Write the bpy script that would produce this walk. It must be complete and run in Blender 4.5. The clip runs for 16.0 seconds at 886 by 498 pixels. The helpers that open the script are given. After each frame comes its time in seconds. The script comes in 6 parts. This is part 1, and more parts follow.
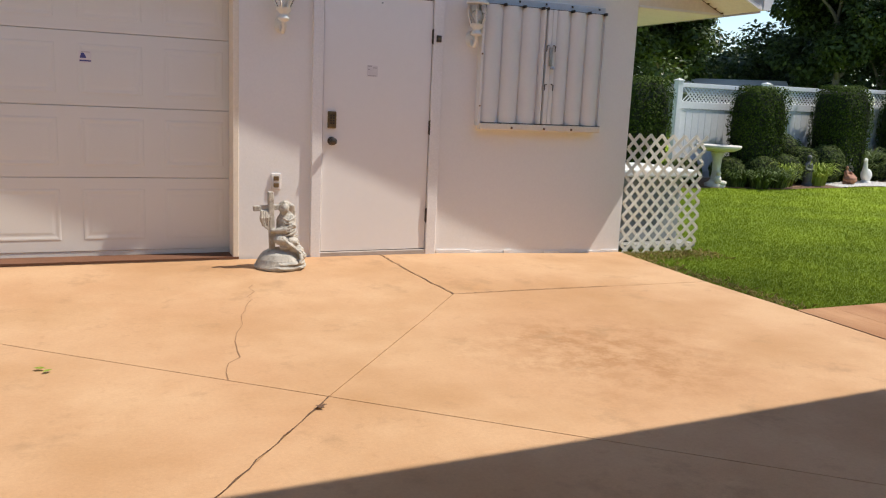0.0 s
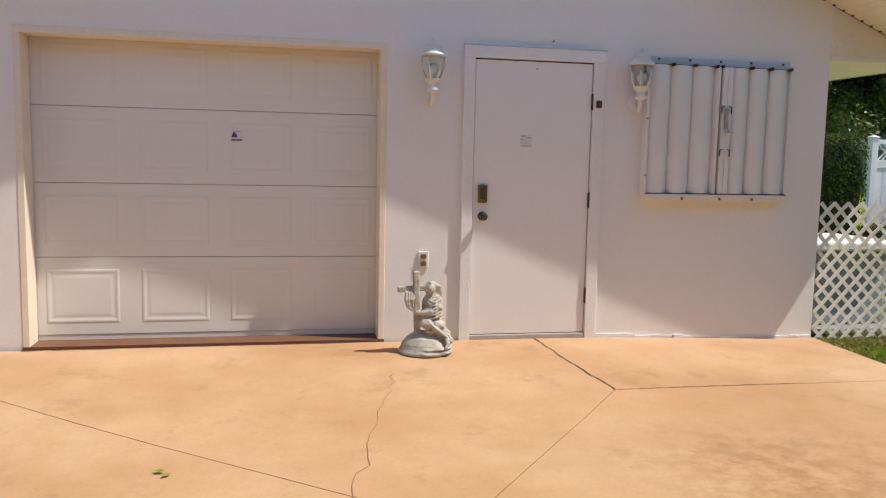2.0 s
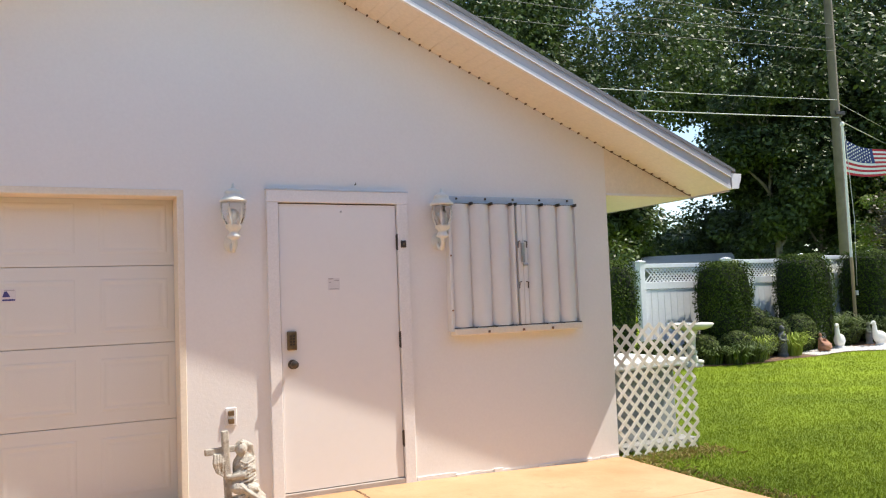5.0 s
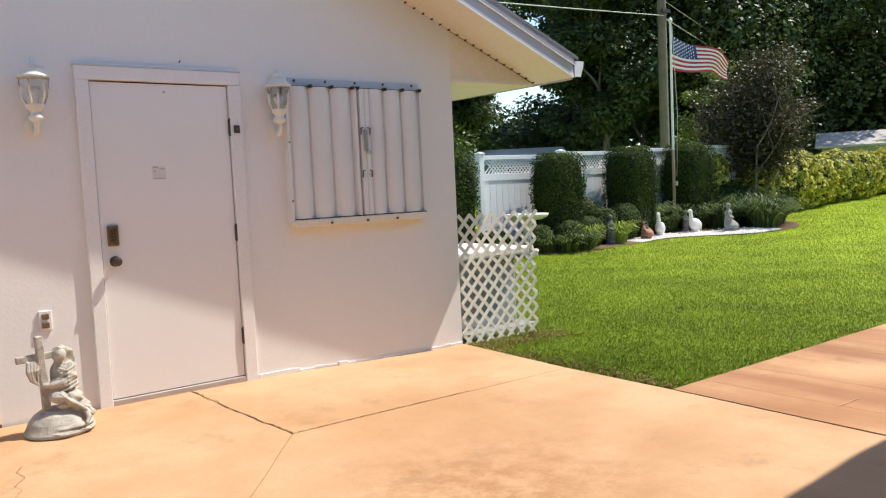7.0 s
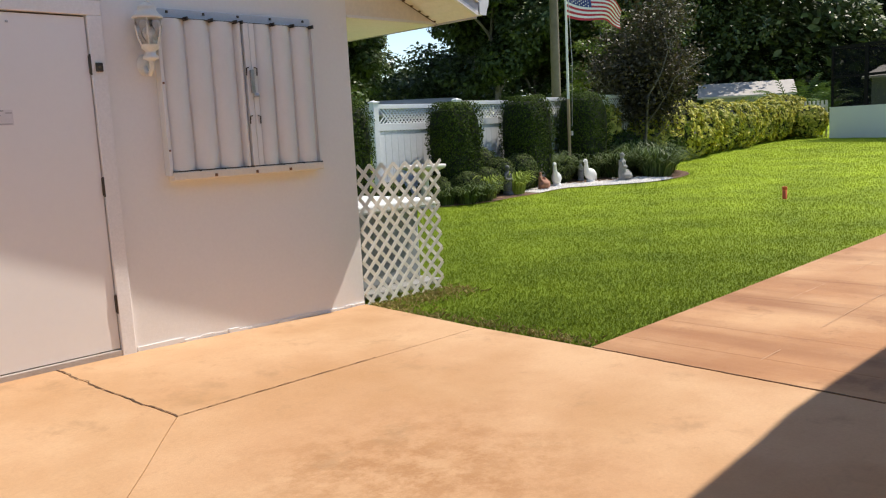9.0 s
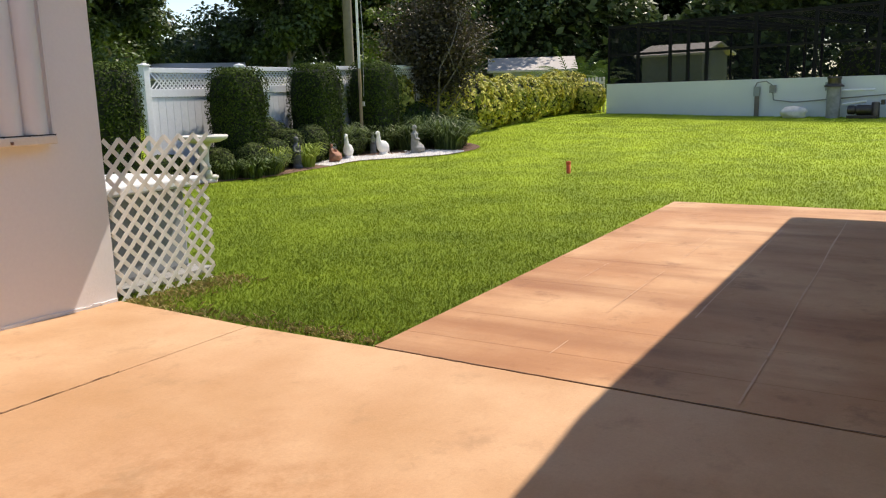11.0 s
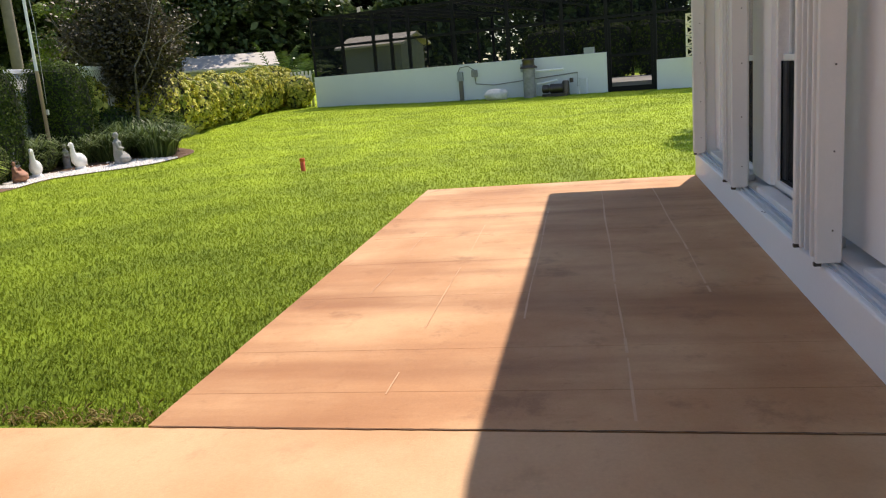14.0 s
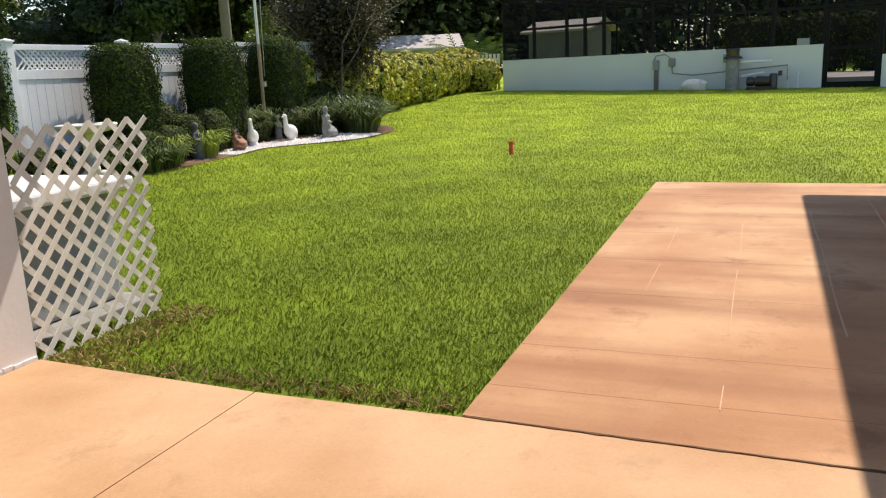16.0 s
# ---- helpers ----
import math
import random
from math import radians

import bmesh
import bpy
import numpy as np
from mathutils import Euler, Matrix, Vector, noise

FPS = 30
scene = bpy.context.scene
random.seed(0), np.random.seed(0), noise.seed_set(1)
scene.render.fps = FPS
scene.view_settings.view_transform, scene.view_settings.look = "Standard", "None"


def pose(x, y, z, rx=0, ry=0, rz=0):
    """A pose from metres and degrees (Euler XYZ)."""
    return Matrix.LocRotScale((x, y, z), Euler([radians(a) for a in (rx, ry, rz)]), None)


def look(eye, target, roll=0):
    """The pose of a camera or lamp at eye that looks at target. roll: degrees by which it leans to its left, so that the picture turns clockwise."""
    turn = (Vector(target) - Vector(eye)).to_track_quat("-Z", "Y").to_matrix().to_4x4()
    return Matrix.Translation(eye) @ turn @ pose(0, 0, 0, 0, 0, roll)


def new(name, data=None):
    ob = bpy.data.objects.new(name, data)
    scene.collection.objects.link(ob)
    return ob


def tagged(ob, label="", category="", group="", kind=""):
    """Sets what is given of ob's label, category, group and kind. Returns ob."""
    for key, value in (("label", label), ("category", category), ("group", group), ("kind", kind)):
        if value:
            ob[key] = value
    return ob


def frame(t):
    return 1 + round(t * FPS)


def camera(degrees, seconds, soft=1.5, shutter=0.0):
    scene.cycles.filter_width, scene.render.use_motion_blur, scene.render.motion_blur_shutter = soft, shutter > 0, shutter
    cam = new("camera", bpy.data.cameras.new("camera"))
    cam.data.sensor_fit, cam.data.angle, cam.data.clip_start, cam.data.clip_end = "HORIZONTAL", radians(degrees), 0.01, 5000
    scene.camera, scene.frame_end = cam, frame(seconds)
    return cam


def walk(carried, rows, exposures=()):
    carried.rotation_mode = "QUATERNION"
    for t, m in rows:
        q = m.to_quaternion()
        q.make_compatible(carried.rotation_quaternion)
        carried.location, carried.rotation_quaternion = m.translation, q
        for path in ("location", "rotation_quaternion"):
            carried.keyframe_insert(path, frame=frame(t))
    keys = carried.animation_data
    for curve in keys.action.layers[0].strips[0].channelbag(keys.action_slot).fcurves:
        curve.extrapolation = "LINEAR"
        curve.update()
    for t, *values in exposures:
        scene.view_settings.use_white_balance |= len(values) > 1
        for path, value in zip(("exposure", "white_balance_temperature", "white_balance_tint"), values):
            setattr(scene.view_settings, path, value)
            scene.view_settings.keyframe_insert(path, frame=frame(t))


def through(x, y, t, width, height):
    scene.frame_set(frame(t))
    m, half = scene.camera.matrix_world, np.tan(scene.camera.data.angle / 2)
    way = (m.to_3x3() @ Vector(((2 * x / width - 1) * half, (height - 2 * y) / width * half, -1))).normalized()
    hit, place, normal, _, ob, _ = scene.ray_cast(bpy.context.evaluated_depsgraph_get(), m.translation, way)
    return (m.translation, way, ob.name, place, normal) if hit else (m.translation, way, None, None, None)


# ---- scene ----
cam = camera(57.6, 16.0, soft=1.15)
PATH = [
    (0, (0.382, 0.207, 1.324), (1.163, 2.014, 0.969), 2.6),
    (0.5, (0.36, 0.419, 1.35), (1.044, 2.267, 1.008), 0.5),
    (1, (0.422, 0.562, 1.348), (0.973, 2.462, 1.059), 0.5),
    (1.5, (0.571, 0.672, 1.357), (1.011, 2.607, 1.108), 2.3),
    (2, (0.617, 0.691, 1.388), (1.015, 2.639, 1.173), 1.2),
    (2.5, (0.625, 0.722, 1.393), (1.05, 2.669, 1.215), 1.0),
    (3, (0.638, 0.743, 1.409), (1.125, 2.677, 1.261), 0.3),
    (3.5, (0.62, 0.695, 1.434), (1.156, 2.619, 1.532), -0.7),
    (4, (0.623, 0.689, 1.445), (1.142, 2.6, 1.723), -0.9),
    (4.5, (0.606, 0.725, 1.431), (1.199, 2.618, 1.686), -0.6),
    (5, (0.539, 0.862, 1.419), (1.421, 2.653, 1.541), -2.2),
    (5.2, (0.528, 0.912, 1.409), (1.523, 2.646, 1.451), -2.3),
    (7.3, (0.694, 1.131, 1.379), (1.903, 2.717, 1.219), -2.6),
    (7.5, (0.74, 1.157, 1.384), (1.943, 2.747, 1.218), -2.4),
    (8, (0.83, 1.255, 1.359), (2.052, 2.824, 1.148), -0.8),
    (8.5, (0.846, 1.401, 1.339), (2.154, 2.896, 1.111), -1.8),
    (9, (0.887, 1.522, 1.343), (2.283, 2.926, 1.059), -2.9),
    (9.5, (0.941, 1.567, 1.333), (2.473, 2.807, 0.994), -2.4),
    (10, (1.079, 1.594, 1.342), (2.673, 2.75, 0.988), -2.4),
    (10.2, (1.145, 1.607, 1.387), (2.747, 2.746, 1.02), -1.8),
    (12.3, (1.843, 2.057, 1.316), (3.654, 2.818, 0.944), -2.1),
    (12.5, (1.909, 2.077, 1.313), (3.73, 2.812, 0.935), -1.4),
    (13, (2.031, 2.143, 1.302), (3.927, 2.619, 0.88), -0.8),
    (13.5, (2.067, 2.317, 1.319), (4.003, 2.587, 0.891), -3.7),
    (14, (2.107, 2.51, 1.298), (4.029, 2.867, 0.876), -4.7),
    (14.5, (2.159, 2.685, 1.293), (4.027, 3.251, 0.854), -4.5),
    (15, (2.189, 2.892, 1.302), (4.021, 3.569, 0.872), -1.7),
    (15.5, (2.194, 3.096, 1.296), (4.012, 3.806, 0.859), -1.1),
    (16, (2.199, 3.274, 1.297), (4.013, 3.999, 0.866), -2.6),
]
EXPOSURES = [
    (0.0, 0.26, 6590, 10), (1.0, 0.34, 6590, 10), (1.8, 0.24, 6590, 10), (2.5, 0.20, 6590, 10), (3.5, 0.34, 6590, 10), (4.0, 0.72, 6590, 10), (5.0, 0.74, 6690, 10),
    (7.5, 0.48, 6590, 10), (9.0, 0.33, 6700, 11), (10.0, 0.37, 6800, 14), (12.5, 0.47, 7020, 15), (13.5, 0.59, 7070, 15), (14.5, 0.45, 7020, 15), (15.0, 0.23, 7020, 15), (15.5, 0.21, 7020, 15), (16.0, 0.38, 6970, 15)]
walk(cam, [(t, look(eye, target, roll)) for t, eye, target, roll in PATH], EXPOSURES)

# ---- daylight ----
SUN_WAY = Vector((-1.49, 0.47, -2.385)).normalized()
world = bpy.data.worlds.new("sky")
scene.world = world
world.use_nodes = True
sky = world.node_tree.nodes.new("ShaderNodeTexSky")
sky.sky_type = "NISHITA"
sky.sun_disc = False
sky.sun_elevation = math.asin(-SUN_WAY.z)
sky.sun_rotation = math.atan2(-SUN_WAY.x, -SUN_WAY.y)
sky.air_density, sky.dust_density, sky.ozone_density = 1.0, 0.15, 1.6
background = world.node_tree.nodes["Background"]
background.inputs["Strength"].default_value = 0.15
world.node_tree.links.new(sky.outputs[0], background.inputs["Color"])
sun_data = bpy.data.lights.new("sun", "SUN")
sun_data.energy, sun_data.angle, sun_data.color = 4.5, radians(0.55), (1.0, 0.94, 0.85)
sun = new("sun", sun_data)
sun.matrix_world = look((20, -8, 32), Vector((20, -8, 32)) + SUN_WAY)

# ---- materials ----
def shader(name):
    m = bpy.data.materials.new(name)
    m.use_nodes = True
    return m, m.node_tree.nodes, m.node_tree.links, m.node_tree.nodes["Principled BSDF"]


def noise_node(nodes, links, vector, scale, detail=6.0, rough=0.6):
    n = nodes.new("ShaderNodeTexNoise")
    n.inputs["Scale"].default_value, n.inputs["Detail"].default_value, n.inputs["Roughness"].default_value = scale, detail, rough
    links.new(vector, n.inputs["Vector"])
    return n.outputs["Fac"]


def ramp_node(nodes, links, value, low, high, a=(0, 0, 0), b=(1, 1, 1)):
    r = nodes.new("ShaderNodeValToRGB")
    r.color_ramp.elements[0].position, r.color_ramp.elements[1].position = low, high
    r.color_ramp.elements[0].color, r.color_ramp.elements[1].color = (*a, 1), (*b, 1)
    links.new(value, r.inputs["Fac"])
    return r.outputs["Color"]


def mix_node(nodes, links, fac, a, b, kind="MIX"):
    n = nodes.new("ShaderNodeMix")
    n.data_type, n.blend_type = "RGBA", kind
    for socket, value in ((n.inputs[0], fac), (n.inputs[6], a), (n.inputs[7], b)):
        if isinstance(value, tuple):
            socket.default_value = (*value, 1)
        elif isinstance(value, (int, float)):
            socket.default_value = value
        else:
            links.new(value, socket)
    return n.outputs[2]


def surface(name, base, other, rough=0.6, big=1.5, small=40.0, bump=0.15, spread=0.5, metal=0.0, gloss=0.5, dirt=None, dirt_scale=3.0, dirt_low=0.55, random_tone=0.0, speck=0.11):
    """A painted, cast or worn surface: two tones, coarse and fine variation, fine relief and, if given, dirt in blotches."""
    m, nodes, links, bsdf = shader(name)
    where = nodes.new("ShaderNodeTexCoord").outputs["Object"]
    coarse = noise_node(nodes, links, where, big, 5)
    fine = noise_node(nodes, links, where, small, 6, 0.7)
    tone = ramp_node(nodes, links, coarse, 0.5 - spread / 2, 0.5 + spread / 2)
    colour = mix_node(nodes, links, tone, base, other)
    grain = ramp_node(nodes, links, fine, 0.2, 0.8, (1 - speck,) * 3, (1 + speck * 0.6,) * 3)
    colour = mix_node(nodes, links, 1.0, colour, grain, "MULTIPLY")
    if dirt:
        blot = ramp_node(nodes, links, noise_node(nodes, links, where, dirt_scale, 8, 0.7), dirt_low, dirt_low + 0.2)
        colour = mix_node(nodes, links, blot, colour, dirt)
    if random_tone:
        info = nodes.new("ShaderNodeObjectInfo")
        shade = ramp_node(nodes, links, info.outputs["Random"], 0, 1, (1 - random_tone,) * 3, (1 + random_tone,) * 3)
        colour = mix_node(nodes, links, 1.0, colour, shade, "MULTIPLY")
    links.new(colour, bsdf.inputs["Base Color"])
    bsdf.inputs["Roughness"].default_value, bsdf.inputs["Metallic"].default_value = rough, metal
    bsdf.inputs["Specular IOR Level"].default_value = gloss
    if bump:
        b = nodes.new("ShaderNodeBump")
        b.inputs["Strength"].default_value, b.inputs["Distance"].default_value = bump, 0.01
        links.new(fine, b.inputs["Height"])
        links.new(b.outputs["Normal"], bsdf.inputs["Normal"])
    return m


def leaf_material(name, dark, light, rough=0.6, through=0.25, gloss=0.2):
    """Leaves: every leaf its own tone, a little light let through."""
    m, nodes, links, bsdf = shader(name)
    island = nodes.new("ShaderNodeNewGeometry").outputs["Random Per Island"]
    colour = mix_node(nodes, links, island, dark, light)
    where = nodes.new("ShaderNodeTexCoord").outputs["Object"]
    patch = ramp_node(nodes, links, noise_node(nodes, links, where, 0.9, 3), 0.35, 0.7, (0.75, 0.75, 0.75), (1.2, 1.15, 1.0))
    colour = mix_node(nodes, links, 1.0, colour, patch, "MULTIPLY")
    links.new(colour, bsdf.inputs["Base Color"])
    bsdf.inputs["Roughness"].default_value = rough
    bsdf.inputs["Specular IOR Level"].default_value = gloss
    glow = nodes.new("ShaderNodeBsdfTranslucent")
    links.new(colour, glow.inputs["Color"])
    mix = nodes.new("ShaderNodeMixShader")
    mix.inputs[0].default_value = through
    links.new(bsdf.outputs[0], mix.inputs[1])
    links.new(glow.outputs[0], mix.inputs[2])
    links.new(mix.outputs[0], nodes["Material Output"].inputs["Surface"])
    return m


def concrete(name, base, light, dark, band):
    """Acid-stained concrete: cloudy blotches, worn pale patches, darker scuffed stains, broom marks."""
    m, nodes, links, bsdf = shader(name)
    where = nodes.new("ShaderNodeTexCoord").outputs["Object"]
    cloud = ramp_node(nodes, links, noise_node(nodes, links, where, 0.75, 7, 0.62), 0.40, 0.62)
    colour = mix_node(nodes, links, cloud, base, light)
    stretch = nodes.new("ShaderNodeMapping")
    stretch.inputs["Scale"].default_value = band
    links.new(where, stretch.inputs["Vector"])
    streak = ramp_node(nodes, links, noise_node(nodes, links, stretch.outputs[0], 1.0, 5, 0.55), 0.46, 0.72)
    half = nodes.new("ShaderNodeMath")
    half.operation = "MULTIPLY"
    half.inputs[1].default_value = 0.8
    links.new(streak, half.inputs[0])
    colour = mix_node(nodes, links, half.outputs[0], colour, dark)
    # one scuffed, worn place on the drive, about a metre and a half across
    spot = nodes.new("ShaderNodeVectorMath")
    spot.operation = "DISTANCE"
    spot.inputs[1].default_value = (2.95, 3.85, 0)
    warp = nodes.new("ShaderNodeTexNoise")
    warp.inputs["Scale"].default_value, warp.inputs["Detail"].default_value = 3.0, 6
    links.new(where, warp.inputs["Vector"])
    shift = nodes.new("ShaderNodeVectorMath")
    shift.operation = "MULTIPLY_ADD"
    shift.inputs[1].default_value = (0.9, 0.9, 0)
    links.new(warp.outputs["Color"], shift.inputs[0])
    links.new(where, shift.inputs[2])
    back = nodes.new("ShaderNodeVectorMath")
    back.operation = "SUBTRACT"
    back.inputs[1].default_value = (0.45, 0.45, 0)
    links.new(shift.outputs[0], back.inputs[0])
    links.new(back.outputs[0], spot.inputs[0])
    worn = ramp_node(nodes, links, spot.outputs["Value"], 0.2, 1.0, (0.78, 0.78, 0.78), (0, 0, 0))
    broken = ramp_node(nodes, links, noise_node(nodes, links, where, 7, 9, 0.75), 0.42, 0.58, (0.25, 0.25, 0.25), (1, 1, 1))
    worn = mix_node(nodes, links, 1.0, worn, broken, "MULTIPLY")
    colour = mix_node(nodes, links, worn, colour, (dark[0] * 0.82, dark[1] * 0.74, dark[2] * 0.68))
    fine = noise_node(nodes, links, where, 55, 8, 0.75)
    grain = ramp_node(nodes, links, fine, 0.25, 0.75, (0.9, 0.9, 0.9), (1.07, 1.07, 1.07))
    colour = mix_node(nodes, links, 1.0, colour, grain, "MULTIPLY")
    grey = ramp_node(nodes, links, noise_node(nodes, links, where, 2.3, 7, 0.7), 0.57, 0.68, (0, 0, 0), (0.5, 0.5, 0.5))
    colour = mix_node(nodes, links, grey, colour, (dark[0] * 0.78, dark[1] * 0.86, dark[2] * 1.0))
    small = ramp_node(nodes, links, noise_node(nodes, links, where, 9, 9, 0.8), 0.56, 0.74)
    scuff = nodes.new("ShaderNodeMath")
    scuff.operation = "MULTIPLY"
    scuff.inputs[1].default_value = 0.42
    links.new(small, scuff.inputs[0])
    colour = mix_node(nodes, links, scuff.outputs[0], colour, (dark[0] * 0.75, dark[1] * 0.72, dark[2] * 0.7))
    links.new(colour, bsdf.inputs["Base Color"])
    bsdf.inputs["Roughness"].default_value = 0.72
    bsdf.inputs["Specular IOR Level"].default_value = 0.3
    b = nodes.new("ShaderNodeBump")
    b.inputs["Strength"].default_value, b.inputs["Distance"].default_value = 0.25, 0.006
    links.new(noise_node(nodes, links, where, 90, 6, 0.7), b.inputs["Height"])
    links.new(b.outputs["Normal"], bsdf.inputs["Normal"])
    return m


def glass_material(name, tint=(1, 1, 1)):
    m, nodes, links, bsdf = shader(name)
    bsdf.inputs["Base Color"].default_value = (*tint, 1)
    bsdf.inputs["Roughness"].default_value = 0.02
    bsdf.inputs["Transmission Weight"].default_value = 1.0
    bsdf.inputs["IOR"].default_value = 1.45
    return m


def mesh_screen(name, cover):
    """Insect screen: a dark weave that lets part of the light pass."""
    m, nodes, links, bsdf = shader(name)
    bsdf.inputs["Base Color"].default_value = (0.006, 0.007, 0.008, 1)
    bsdf.inputs["Roughness"].default_value = 0.9
    bsdf.inputs["Specular IOR Level"].default_value = 0.1
    clear = nodes.new("ShaderNodeBsdfTransparent")
    mix = nodes.new("ShaderNodeMixShader")
    mix.inputs[0].default_value = cover
    links.new(clear.outputs[0], mix.inputs[1])
    links.new(bsdf.outputs[0], mix.inputs[2])
    links.new(mix.outputs[0], nodes["Material Output"].inputs["Surface"])
    return m


STUCCO = surface("white stucco", (0.815, 0.784, 0.758), (0.77, 0.74, 0.713), 0.85, 0.7, 45, 0.13, 0.6, speck=0.04)
HOUSE_PAINT = surface("white house paint", (0.90, 0.885, 0.87), (0.86, 0.845, 0.83), 0.7, 0.9, 45, 0.1, 0.6, speck=0.03)
DOOR_PAINT = surface("door paint", (0.82, 0.79, 0.77), (0.795, 0.765, 0.745), 0.5, 1.2, 25, 0.02, speck=0.02)
TRIM_PAINT = surface("trim paint", (0.83, 0.80, 0.785), (0.78, 0.75, 0.735), 0.5, 2, 60, 0.12)
CREAM = surface("cream trim", (0.82, 0.73, 0.60), (0.77, 0.68, 0.56), 0.5, 2, 50, 0.1)
GARAGE_DOOR = surface("garage door enamel", (0.755, 0.74, 0.70), (0.715, 0.70, 0.66), 0.5, 0.8, 120, 0.03, speck=0.03)
SOFFIT = surface("cream soffit vinyl", (0.82, 0.735, 0.63), (0.78, 0.695, 0.59), 0.55, 1.5, 30, 0.05)
FASCIA = surface("fascia aluminium", (0.52, 0.50, 0.52), (0.45, 0.435, 0.455), 0.45, 1.2, 30, 0.05)
DRIP_EDGE = surface("weathered drip edge", (0.36, 0.35, 0.365), (0.30, 0.29, 0.305), 0.5, 2, 40, 0.1)
SHINGLE = surface("grey shingle", (0.20, 0.20, 0.21), (0.13, 0.13, 0.14), 0.9, 3, 60, 0.5)
SHUTTER = surface("shutter aluminium", (0.78, 0.76, 0.73), (0.72, 0.70, 0.68), 0.65, 1.5, 40, 0.03, speck=0.03, gloss=0.25)
BLUE_METAL = surface("pale blue aluminium", (0.60, 0.63, 0.67), (0.52, 0.55, 0.59), 0.45, 2, 60, 0.1)
# grey of the door sill holds its shade in the colour
SILL_SHADE = surface("sill grey with painted shade", (0.50, 0.44, 0.40), (0.38, 0.32, 0.28), 0.7, 6, 60, 0.2)
WHITE_VINYL = surface("white vinyl", (0.80, 0.81, 0.82), (0.74, 0.75, 0.77), 0.4, 1.0, 20, 0.03)
OLD_VINYL = surface("weathered white lattice", (0.82, 0.79, 0.75), (0.74, 0.67, 0.55), 0.55, 1.6, 50, 0.1, 0.35)
WHITE_METAL = surface("white enamelled metal", (0.80, 0.79, 0.75), (0.70, 0.68, 0.62), 0.35, 6, 80, 0.05)
DARK_METAL = surface("dark bronze", (0.07, 0.06, 0.055), (0.12, 0.10, 0.08), 0.4, 20, 90, 0.1, metal=0.8)
BRASS = surface("aged brass", (0.30, 0.22, 0.12), (0.16, 0.12, 0.08), 0.4, 30, 90, 0.1, metal=0.8)
STEEL = surface("steel", (0.55, 0.55, 0.55), (0.40, 0.40, 0.41), 0.35, 20, 90, 0.1, metal=0.9)
RUST = surface("rusty screw", (0.25, 0.12, 0.06), (0.14, 0.08, 0.05), 0.8, 60, 90, 0.1)
CAST_STONE = surface("cast stone", (0.58, 0.54, 0.47), (0.36, 0.33, 0.28), 0.85, 16, 90, 0.7, 0.4, dirt=(0.22, 0.19, 0.15), dirt_scale=22, dirt_low=0.54)
BATH_STONE = surface("weathered pale concrete", (0.74, 0.71, 0.65), (0.56, 0.53, 0.47), 0.8, 8, 70, 0.4, dirt=(0.38, 0.35, 0.29), dirt_scale=10, dirt_low=0.62)
PALE_STONE = surface("white painted concrete", (0.84, 0.83, 0.80), (0.74, 0.72, 0.68), 0.7, 6, 60, 0.3)
GREY_STONE = surface("grey cast stone", (0.34, 0.33, 0.31), (0.20, 0.20, 0.19), 0.8, 9, 60, 0.4)
DARK_STONE = surface("dark cast iron figure", (0.09, 0.09, 0.095), (0.14, 0.14, 0.14), 0.7, 9, 60, 0.4)
TERRACOTTA = surface("terracotta", (0.42, 0.19, 0.11), (0.30, 0.16, 0.11), 0.8, 9, 60, 0.4)
DRIVE = concrete("peach stained drive", (0.505, 0.294, 0.154), (0.57, 0.36, 0.202), (0.41, 0.222, 0.096), (0.9, 0.9, 1))
PATIO = concrete("tan stained patio", (0.43, 0.215, 0.098), (0.55, 0.325, 0.17), (0.26, 0.108, 0.045), (1.9, 0.34, 1))
CRACK = surface("hairline crack", (0.32, 0.18, 0.09), (0.25, 0.14, 0.07), 0.95, 12, 80, 0.3)
JOINT = surface("dark joint dirt", (0.15, 0.08, 0.042), (0.09, 0.05, 0.028), 0.95, 12, 80, 0.3)
PALE_LINE = surface("pale grout residue", (0.53, 0.32, 0.19), (0.60, 0.39, 0.25), 0.9, 5, 60, 0.3)
MULCH = surface("brown mulch", (0.14, 0.075, 0.045), (0.22, 0.13, 0.08), 0.95, 8, 70, 0.9)
PEBBLE = surface("white pebbles", (0.74, 0.71, 0.66), (0.60, 0.55, 0.50), 0.8, 18, 60, 0.2)
BARK = surface("grey bark", (0.27, 0.24, 0.21), (0.15, 0.13, 0.11), 0.95, 4, 30, 0.8)
POLE_WOOD = surface("weathered pole wood", (0.22, 0.185, 0.15), (0.14, 0.118, 0.095), 0.9, 3, 40, 0.5)
CABLE = surface("black cable", (0.05, 0.05, 0.05), (0.08, 0.08, 0.08), 0.6, 8, 20, 0)
WHITE_CABLE = surface("pale cable", (0.5, 0.5, 0.5), (0.4, 0.4, 0.4), 0.5, 8, 20, 0)
BLACK_FRAME = surface("black aluminium", (0.006, 0.006, 0.007), (0.009, 0.009, 0.010), 0.6, 4, 20, 0.0, gloss=0.15)
CAGE_SCREEN = mesh_screen("pool screen", 0.5)
WINDOW_SCREEN = mesh_screen("window screen", 0.72)
CAGE_WALL = surface("white cage wall", (0.74, 0.76, 0.76), (0.68, 0.70, 0.70), 0.85, 0.6, 50, 0.3)
GLASS = glass_material("window glass")
LAMP_GLASS = glass_material("lantern glass")
BULB = surface("frosted bulb", (0.8, 0.78, 0.74), (0.75, 0.73, 0.70), 0.3, 9, 30, 0)
ORANGE = surface("orange plastic", (0.75, 0.13, 0.03), (0.62, 0.10, 0.03), 0.5, 20, 60, 0.1)
